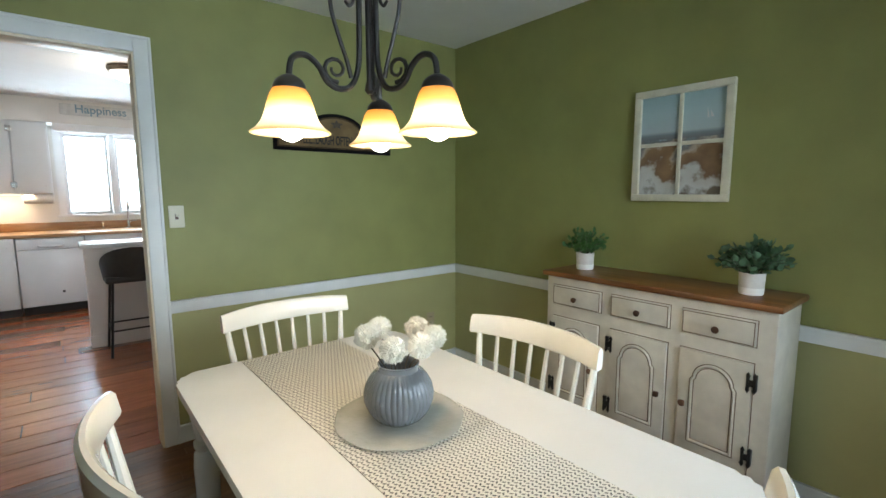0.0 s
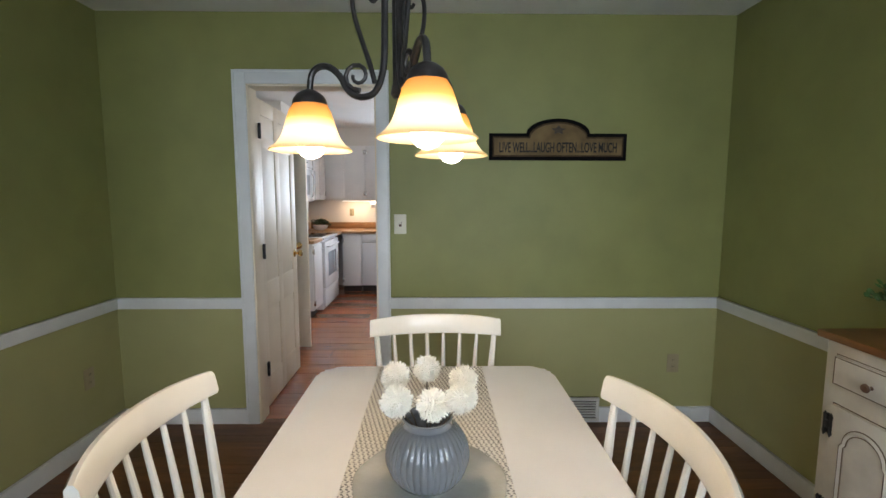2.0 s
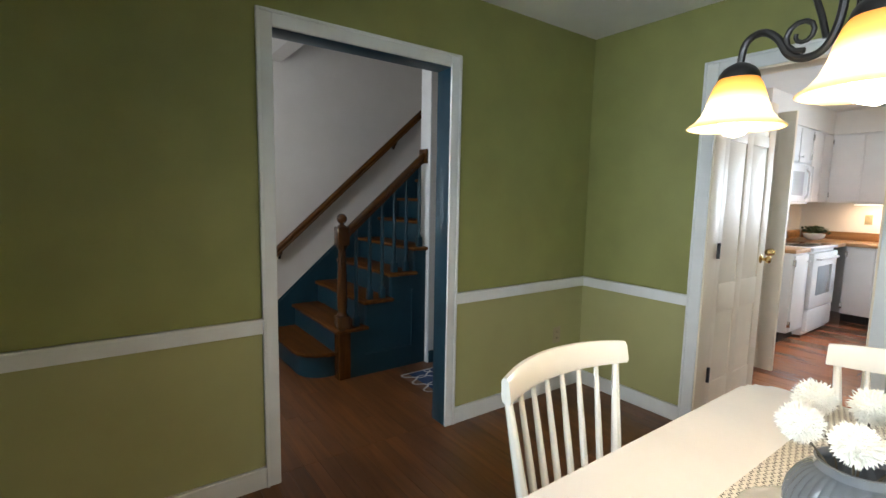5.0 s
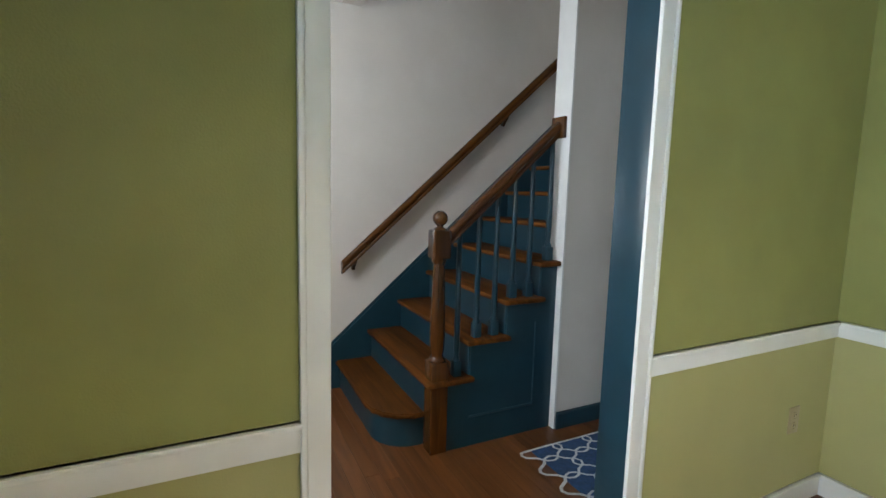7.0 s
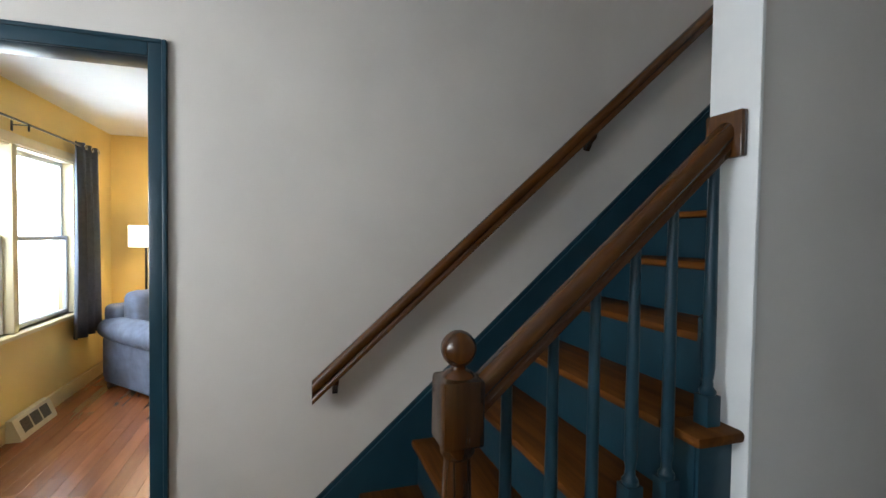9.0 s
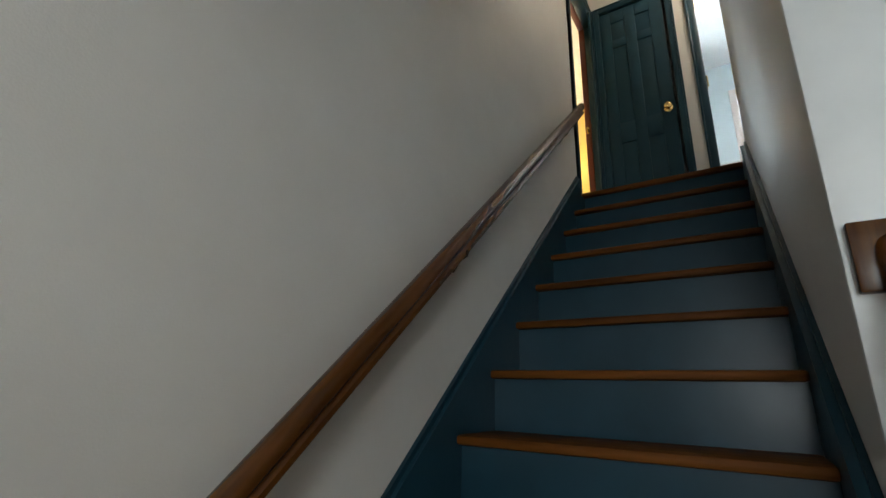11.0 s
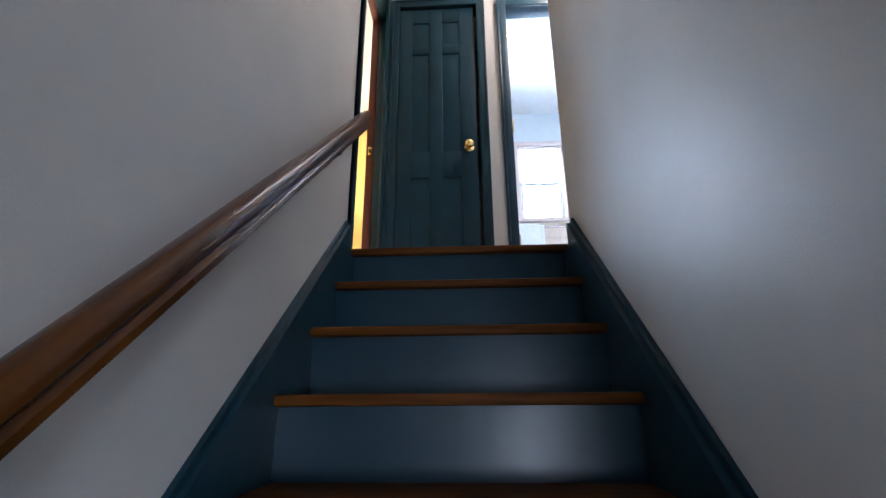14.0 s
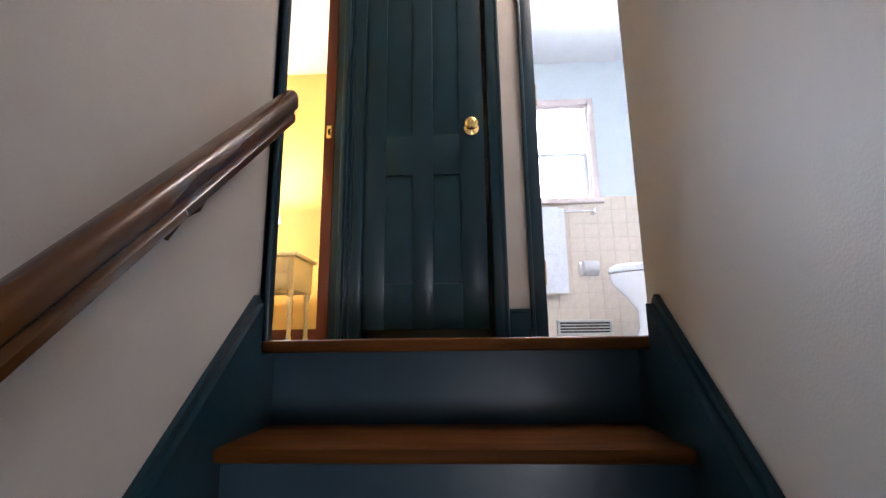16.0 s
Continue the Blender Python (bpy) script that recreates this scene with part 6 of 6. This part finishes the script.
bx(bm, 0.30, 0.34, -0.37, 0.37, 0.29, 0.86, 0.008)
od = part("oven_door", bm, APPL, st)
bm = B()
bx(bm, 0.339, 0.3425, -0.22, 0.22, 0.42, 0.72, 0.001)
part("oven_window", bm, mat("grey_oven_glass", (0.25, 0.28, 0.32), 0.1, vary=0.1, bump=0), od)
bm = B()
tube(bm, [(0.342, -0.3, 0.80), (0.375, -0.28, 0.80), (0.375, 0.28, 0.80), (0.342, 0.3, 0.80)], 0.011, 8)
part("oven_handle", bm, APPL, od)
bm = B()
bx(bm, 0.30, 0.335, -0.37, 0.37, 0.06, 0.28, 0.008)
part("drawer", bm, APPL, st)
bm = B()
bx(bm, -0.322, -0.26, -0.378, 0.378, 0.919, 1.06, 0.008)
part("control_back", bm, APPL, st)
mw = thing("microwave", "white over-range microwave above the stove", "microwave", at=(-1.1, 6.32, 1.345))
bm = B()
bx(bm, -0.19, 0.15, -0.377, 0.377, 0, 0.42, 0.006)
part("body", bm, APPL, mw)
bm = B()
bx(bm, 0.15, 0.185, -0.375, 0.2, 0.02, 0.415, 0.008)
md = part("door", bm, APPL, mw)
bm = B()
bx(bm, 0.184, 0.188, -0.30, 0.08, 0.09, 0.34, 0.001)
part("door_window", bm, mat("pale_grey_mesh_glass", (0.45, 0.46, 0.47), 0.2, vary=0.08, bump=0), md)
bm = B()
tube(bm, [(0.186, 0.15, 0.06), (0.215, 0.15, 0.09), (0.215, 0.15, 0.33), (0.186, 0.15, 0.37)], 0.010, 8)
part("handle", bm, APPL, md)
bm = B()
bx(bm, 0.15, 0.182, 0.205, 0.375, 0.02, 0.415, 0.006)
part("control_panel", bm, APPL, mw)
# small things in the kitchen
kp = thing("potted_plant", "small green plant in a white bowl on the worktop", "plant", at=(-1.02, 7.30, 0.914))
bm = B()
lathe(bm, [(0.06, 0.0), (0.10, 0.03), (0.115, 0.075), (0.105, 0.075), (0.09, 0.04)], 24)
part("bowl", bm, APPL, kp)
bm = B()
rn = random.Random(12)
for k in range(150):
    p = Vector((rn.gauss(0, 0.06), rn.gauss(0, 0.06), 0.07 + rn.random() * 0.07))
    d = Vector((rn.uniform(-1, 1), rn.uniform(-1, 1), rn.uniform(0, 1))).normalized()
    s = d.cross(Vector((0.1, 0.3, 1))).normalized() * 0.014
    v = [bm.verts.new(q) for q in (p, p + d * 0.025 + s, p + d * 0.055, p + d * 0.025 - s)]
    bm.faces.new(v)
part("foliage", bm, mat("succulent_green", (0.06, 0.10, 0.04), 0.6, vary=0.3, scale=30), kp)
fa = thing("faucet", "brushed steel gooseneck kitchen faucet", "faucet", at=(0.70, 7.62, 0.914))
bm = B()
lathe(bm, [(0.028, 0.0), (0.028, 0.01), (0.018, 0.02), (0.016, 0.10)], 16)
part("base", bm, CHROME, fa)
bm = B()
tube(bm, smooth_path([Vector(p) for p in ((0, 0, 0.08), (0, 0, 0.25), (0, -0.03, 0.34), (0, -0.10, 0.36), (0, -0.16, 0.32), (0, -0.17, 0.24))], 5), 0.011, 10)
part("spout", bm, CHROME, fa)
bm = B()
tube(bm, [(0.015, 0, 0.07), (0.05, 0, 0.09), (0.09, -0.01, 0.085)], 0.007, 8)
part("lever", bm, CHROME, fa)
sd = thing("soap_dispenser", "small brushed steel soap dispenser by the sink", "soap dispenser", at=(0.43, 7.62, 0.914))
bm = B()
lathe(bm, [(0.018, 0.0), (0.018, 0.01), (0.010, 0.015), (0.010, 0.06), (0.014, 0.065), (0.010, 0.085)], 14)
part("body", bm, CHROME, sd)
bm = B()
tube(bm, [(0, 0, 0.075), (0, -0.03, 0.085), (0, -0.055, 0.075)], 0.006, 8)
part("spout", bm, CHROME, sd)
ph = thing("paper_towel_holder", "paper towel roll under the cabinet", "paper towel", at=(-0.16, 7.58, 1.30))
bm = B()
tube(bm, [(-0.13, 0, 0), (0.13, 0, 0)], 0.055, 20)
part("roll", bm, THROW, ph)
for s in (-1, 1):
    bm = B()
    bx(bm, s * 0.14 - 0.005, s * 0.14 + 0.005, -0.02, 0.02, -0.03, 0.07, 0.002)
    part("holder_arm", bm, CABW, ph)
ul = thing("under_cabinet_lamp", "slim lit lamp under the upper cabinet", "lamp", at=(-0.45, 7.46, 1.362))
bm = B()
bx(bm, -0.26, 0.26, -0.04, 0.02, -0.012, 0.008, 0.002)
part("housing", bm, CABW, ul)
bm = B()
bx(bm, -0.25, 0.25, -0.035, -0.005, -0.018, -0.0125)
part("diffuser", bm, glow("warm_lamp_diffuser", (1.0, 0.85, 0.6), 5.0), ul)
wall_plate("wall_outlet", "ivory double outlet above the worktop", "outlet", pose(-0.62, 7.72, 1.17), False)
hs = thing("word_sign", "pale wooden sign reading Happiness on the soffit", "sign", at=(0.47, 7.388, 2.335))
bm = B()
bx(bm, -0.36, 0.36, -0.014, 0, -0.065, 0.065, 0.003)
part("board", bm, mat("whitewashed_board", (0.62, 0.62, 0.60), 0.6, vary=0.12, scale=12), hs)
lettering("Happiness", 0.13, (0.03, -0.0155, -0.03), 90, 0, mat("pale_blue_lettering", (0.22, 0.33, 0.40), 0.6, bump=0), hs, 0.95)
val = thing("window_valance", "scalloped white wooden valance over the kitchen window", "valance", at=(0.61, 7.405, 2.095))
bm = B()
pts = [(-0.58, 0.075), (-0.58, 0.0)]
for k in range(8):
    for j in range(1, 7):
        u = (k + j / 6) / 8
        pts.append((-0.58 + 1.16 * u, -0.018 * math.sin(math.pi * j / 6)))
pts += [(0.58, 0.075)]
prism(bm, pts, "y", -0.012, 0.012)
part("board", bm, CABW, val)
isl = thing("kitchen_island", "white panelled kitchen island with a pale top", "kitchen island", at=(1.05, 5.545, 0))
ISL = mat("pale_warm_white_panel", (0.66, 0.62, 0.60), 0.5, vary=0.04)
bm = B()
bx(bm, -0.89, 0.9, -0.185, 0.185, 0, 0.885, 0.004)
part("body", bm, ISL, isl)
bm = B()
bx(bm, -0.90, 0.91, -0.197, -0.185, 0.0, 0.11, 0.003)
part("plinth", bm, ISL, isl)
bm = B()
bx(bm, -0.92, 0.95, -0.215, 0.215, 0.887, 0.922, 0.006)
part("top", bm, mat("pale_stone_top", (0.70, 0.70, 0.70), 0.2, vary=0.06, scale=20), isl)
bs = thing("bar_stool", "black bucket-seat bar stool on black metal legs", "bar stool", at=(0.47, 5.12, 0))
LEATH = mat("black_leatherette", (0.025, 0.023, 0.022), 0.45, vary=0.2, scale=20, bump=0.2)
bm = B()
soft_box(bm, -0.20, 0.20, -0.19, 0.21, 0.62, 0.67, 0.02)
part("seat", bm, LEATH, bs)
bm = B()
secs = []
for k in range(13):
    a = radians(-200 + 220 * k / 12)
    x, y = 0.205 * math.cos(a), 0.19 * math.sin(a)
    h_ = 0.66 + 0.26 * max(0.12, math.sin(math.pi * k / 12)) ** 0.6
    secs.append([bm.verts.new(p) for p in ((x, y, 0.63), (x * 1.1, y * 1.15, h_), (x * 1.02, y * 1.06, h_), (x * 0.92, y * 0.92, 0.63))])
for a, b_ in zip(secs, secs[1:]):
    for i in range(4):
        j = (i + 1) % 4
        bm.faces.new((a[i], a[j], b_[j], b_[i]))
bm.faces.new(secs[0][::-1])
bm.faces.new(secs[-1])
part("backrest", bm, LEATH, bs)
for sx in (-1, 1):
    for sy in (-1, 1):
        bm = B()
        tube(bm, [(sx * 0.15, sy * 0.14, 0.63), (sx * 0.20, sy * 0.19, 0.0)], 0.010, 8)
        part("leg", bm, BLACK, bs)
for p, q in (((-0.183, -0.173), (0.183, -0.173)), ((-0.183, 0.173), (0.183, 0.173)), ((-0.183, -0.173), (-0.183, 0.173)), ((0.183, -0.173), (0.183, 0.173))):
    bm = B()
    tube(bm, [(*p, 0.22), (*q, 0.22)], 0.008, 8)
    part("foot_rail", bm, BLACK, bs)
cl = thing("ceiling_light", "flush ceiling light with a bronze ring and a lit white dome", "ceiling light", at=(0.60, 5.28, H))
bm = B()
lathe(bm, [(0.17, 0.0), (0.175, -0.02), (0.16, -0.045), (0.15, -0.045)], 32)
part("ring", bm, mat("brushed_bronze", (0.25, 0.20, 0.14), 0.35, metal=0.8, vary=0.1), cl)
bm = B()
lathe(bm, [(0.150, -0.04), (0.145, -0.06), (0.12, -0.085), (0.07, -0.105), (0.01, -0.112)], 32)
part("dome", bm, glow("lit_white_dome", (1.0, 0.94, 0.86), 2.5), cl)

# ---- upstairs ----
BTILE = mat("cream_glazed_tile", (0.70, 0.61, 0.50), 0.18, vary=0.05, scale=30, bump=0)
tiles = thing("tile_wainscot", "cream square tiled wainscot on the bathroom wall", "wall tiles", kind="structure", at=(-2.45, 6.498, F2 + 0.004))
bm = B()
bx(bm, 0.0, 1.75, -0.004, 0, 0, 1.06)
part("grout", bm, mat("pale_grout", (0.62, 0.57, 0.50), 0.8, vary=0.05), tiles)
tb = B()
bx(tb, -0.0525, 0.0525, -0.005, 0, -0.0525, 0.0525, 0.0015)
tile_me = bpy.data.meshes.new("tile")
tb.to_mesh(tile_me)
tb.free()
tile_me.materials.append(BTILE)
for i in range(16):
    for j in range(10):
        o = new("tile", tile_me)
        o.parent = tiles
        o.matrix_basis = Matrix.Translation((0.0545 + i * 0.1075, -0.004, 0.0545 + j * 0.106))
WHITEC = mat("white_porcelain", (0.78, 0.78, 0.78), 0.1, vary=0.02, bump=0, coat=0.3)
to = thing("toilet", "white porcelain toilet with a closed lid", "toilet", at=(-1.54, 5.95, F2 - 0.0 + 0.004))
bm = B()


def oval(bm, prof, n=32):
    rg = []
    for ax_, ay_, cx, z in prof:
        rg.append([bm.verts.new((cx + ax_ * math.cos(2 * math.pi * j / n), ay_ * math.sin(2 * math.pi * j / n), z)) for j in range(n)])
    for p, q in zip(rg, rg[1:]):
        for j in range(n):
            bm.faces.new((p[j], p[(j + 1) % n], q[(j + 1) % n], q[j]))
    bm.faces.new(rg[0][::-1])
    bm.faces.new(rg[-1])


oval(bm, ((0.19, 0.11, 0.06, 0), (0.17, 0.10, 0.06, 0.06), (0.16, 0.10, 0.05, 0.16), (0.20, 0.14, 0.03, 0.25), (0.25, 0.18, 0.0, 0.33), (0.26, 0.19, 0.0, 0.385), (0.24, 0.17, 0.0, 0.39)))
part("bowl", bm, WHITEC, to)
bm = B()
oval(bm, ((0.255, 0.19, 0.0, 0.392), (0.265, 0.195, 0.0, 0.40), (0.265, 0.195, 0.0, 0.425), (0.25, 0.18, 0.0, 0.437)))
part("lid", bm, WHITEC, to)
bm = B()
bx(bm, 0.26, 0.44, -0.22, 0.22, 0.36, 0.76, 0.02)
part("tank", bm, WHITEC, to)
tp = thing("toilet_paper_holder", "toilet paper roll on a dark wall holder", "toilet paper", at=(-1.79, 6.49, F2 + 0.51))
bm = B()
bx(bm, -0.07, 0.07, -0.012, 0, -0.055, 0.055, 0.004)
part("backplate", bm, CHROME, tp)
bm = B()
tube(bm, [(-0.05, -0.055, 0), (0.055, -0.055, 0)], 0.052, 20)
part("roll", bm, THROW, tp)
tw = thing("towel_bar", "chrome towel bar below the bathroom window", "towel bar", at=(-2.0, 6.49, F2 + 0.94))
bm = B()
tube(bm, [(-0.26, -0.06, 0), (0.27, -0.06, 0)], 0.009, 10)
part("bar", bm, CHROME, tw)
for s in (-0.26, 0.27):
    bm = B()
    bx(bm, s - 0.014, s + 0.014, -0.07, 0, -0.02, 0.02, 0.004)
    part("post", bm, CHROME, tw)
to2 = thing("towel", "white towel folded over the bar", "towel", at=(-2.075, 6.43, F2 + 0.95))
TOWEL = mat("white_terry", (0.74, 0.76, 0.80), 0.95, vary=0.06, scale=40, bump=0.5, fine=350)
for nm, a, b_, z0, y in (("bath_towel", -0.13, 0.12, -0.62, 0.0), ("hand_towel", -0.12, 0.07, -0.34, -0.018)):
    bm = B()
    pts = [(y - 0.016, z0), (y - 0.018, -0.2), (y - 0.014, 0.0), (y, 0.012), (y + 0.014, 0.0), (y + 0.014, z0 * 0.7), (y + 0.006, z0 * 0.7), (y + 0.006, 0.0), (y, 0.005), (y - 0.006, 0.0), (y - 0.008, -0.2), (y - 0.006, z0)]
    if nm == "hand_towel":
        pts = [(y - 0.014, z0), (y - 0.014, 0.0), (y - 0.003, 0.02), (y + 0.008, 0.018), (y - 0.002, 0.013), (y - 0.007, 0.0), (y - 0.006, z0)]
    prism(bm, pts, "x", a, b_)
    part(nm, bm, TOWEL, to2)
register("white metal baseboard register in the bathroom", pose(-1.85, 6.49, F2 + 0.03), 0.39, 0.11, 3)
ns = thing("side_table", "cream painted side table with turned legs", "side table", at=(-4.07, 6.16, F2))
CREAMT = mat("antique_cream_paint", (0.66, 0.60, 0.46), 0.45, vary=0.06)
bm = B()
bx(bm, -0.28, 0.28, -0.20, 0.20, 0.56, 0.585, 0.006)
part("top", bm, CREAMT, ns)
bm = B()
bx(bm, -0.26, 0.26, -0.18, 0.18, 0.34, 0.56, 0.004)
part("case", bm, CREAMT, ns)
for z in (0.40, 0.50):
    bm = B()
    bx(bm, -0.22, 0.22, -0.19, -0.18, z - 0.045, z + 0.045, 0.003)
    dr = part("drawer", bm, CREAMT, ns)
    bm = B()
    lathe(bm, [(0.005, 0), (0.012, 0.012), (0.004, 0.02)], 12, Matrix.Translation((0, -0.19, z)) @ Matrix.Rotation(radians(90), 4, "X"))
    part("knob", bm, BRASS, dr)
for sx in (-1, 1):
    for sy in (-1, 1):
        bm = B()
        lathe(bm, [(0.014, 0), (0.018, 0.03), (0.013, 0.05), (0.016, 0.20), (0.022, 0.27), (0.014, 0.29), (0.022, 0.31), (0.02, 0.34)], 14, Matrix.Translation((sx * 0.235, sy * 0.155, 0)))
        part("leg", bm, CREAMT, ns)
bl = thing("table_lamp", "lit table lamp with a warm fabric shade on the side table", "table lamp", at=(-4.14, 6.12, F2 + 0.585))
bm = B()
lathe(bm, [(0.06, 0), (0.06, 0.015), (0.02, 0.03), (0.04, 0.10), (0.05, 0.16), (0.02, 0.24), (0.01, 0.28)], 20)
part("base", bm, BRASS, bl)
part("shade", drum(0.15, 0.10, 0.26, 0.46), DRUM, bl, "lit warm fabric shade")

# ---- floors of boards ----
planks("floor_dining", -1.26, 2.45, SY, 3.16, 0.0, "x", 0.076, 1.5, OAKDARK, "dark stained oak board floor", 1, gap=0.0012)
planks("floor_hall", -3.225, -1.26, SY, 4.72, 0.0, "x", 0.076, 1.5, OAKDARK, "dark stained oak board floor", 2, gap=0.0012)
planks("floor_kitchen", -1.42, 3.0, 3.16, 7.72, 0.0, "x", 0.19, 2.6, OAKRED, "wide red-stained pine board floor", 3, gap=0.006)
planks("floor_living", -6.95, -3.225, SY, 3.4, 0.0, "x", 0.085, 1.2, OAKLR, "red oak strip floor", 4, gap=0.0008)
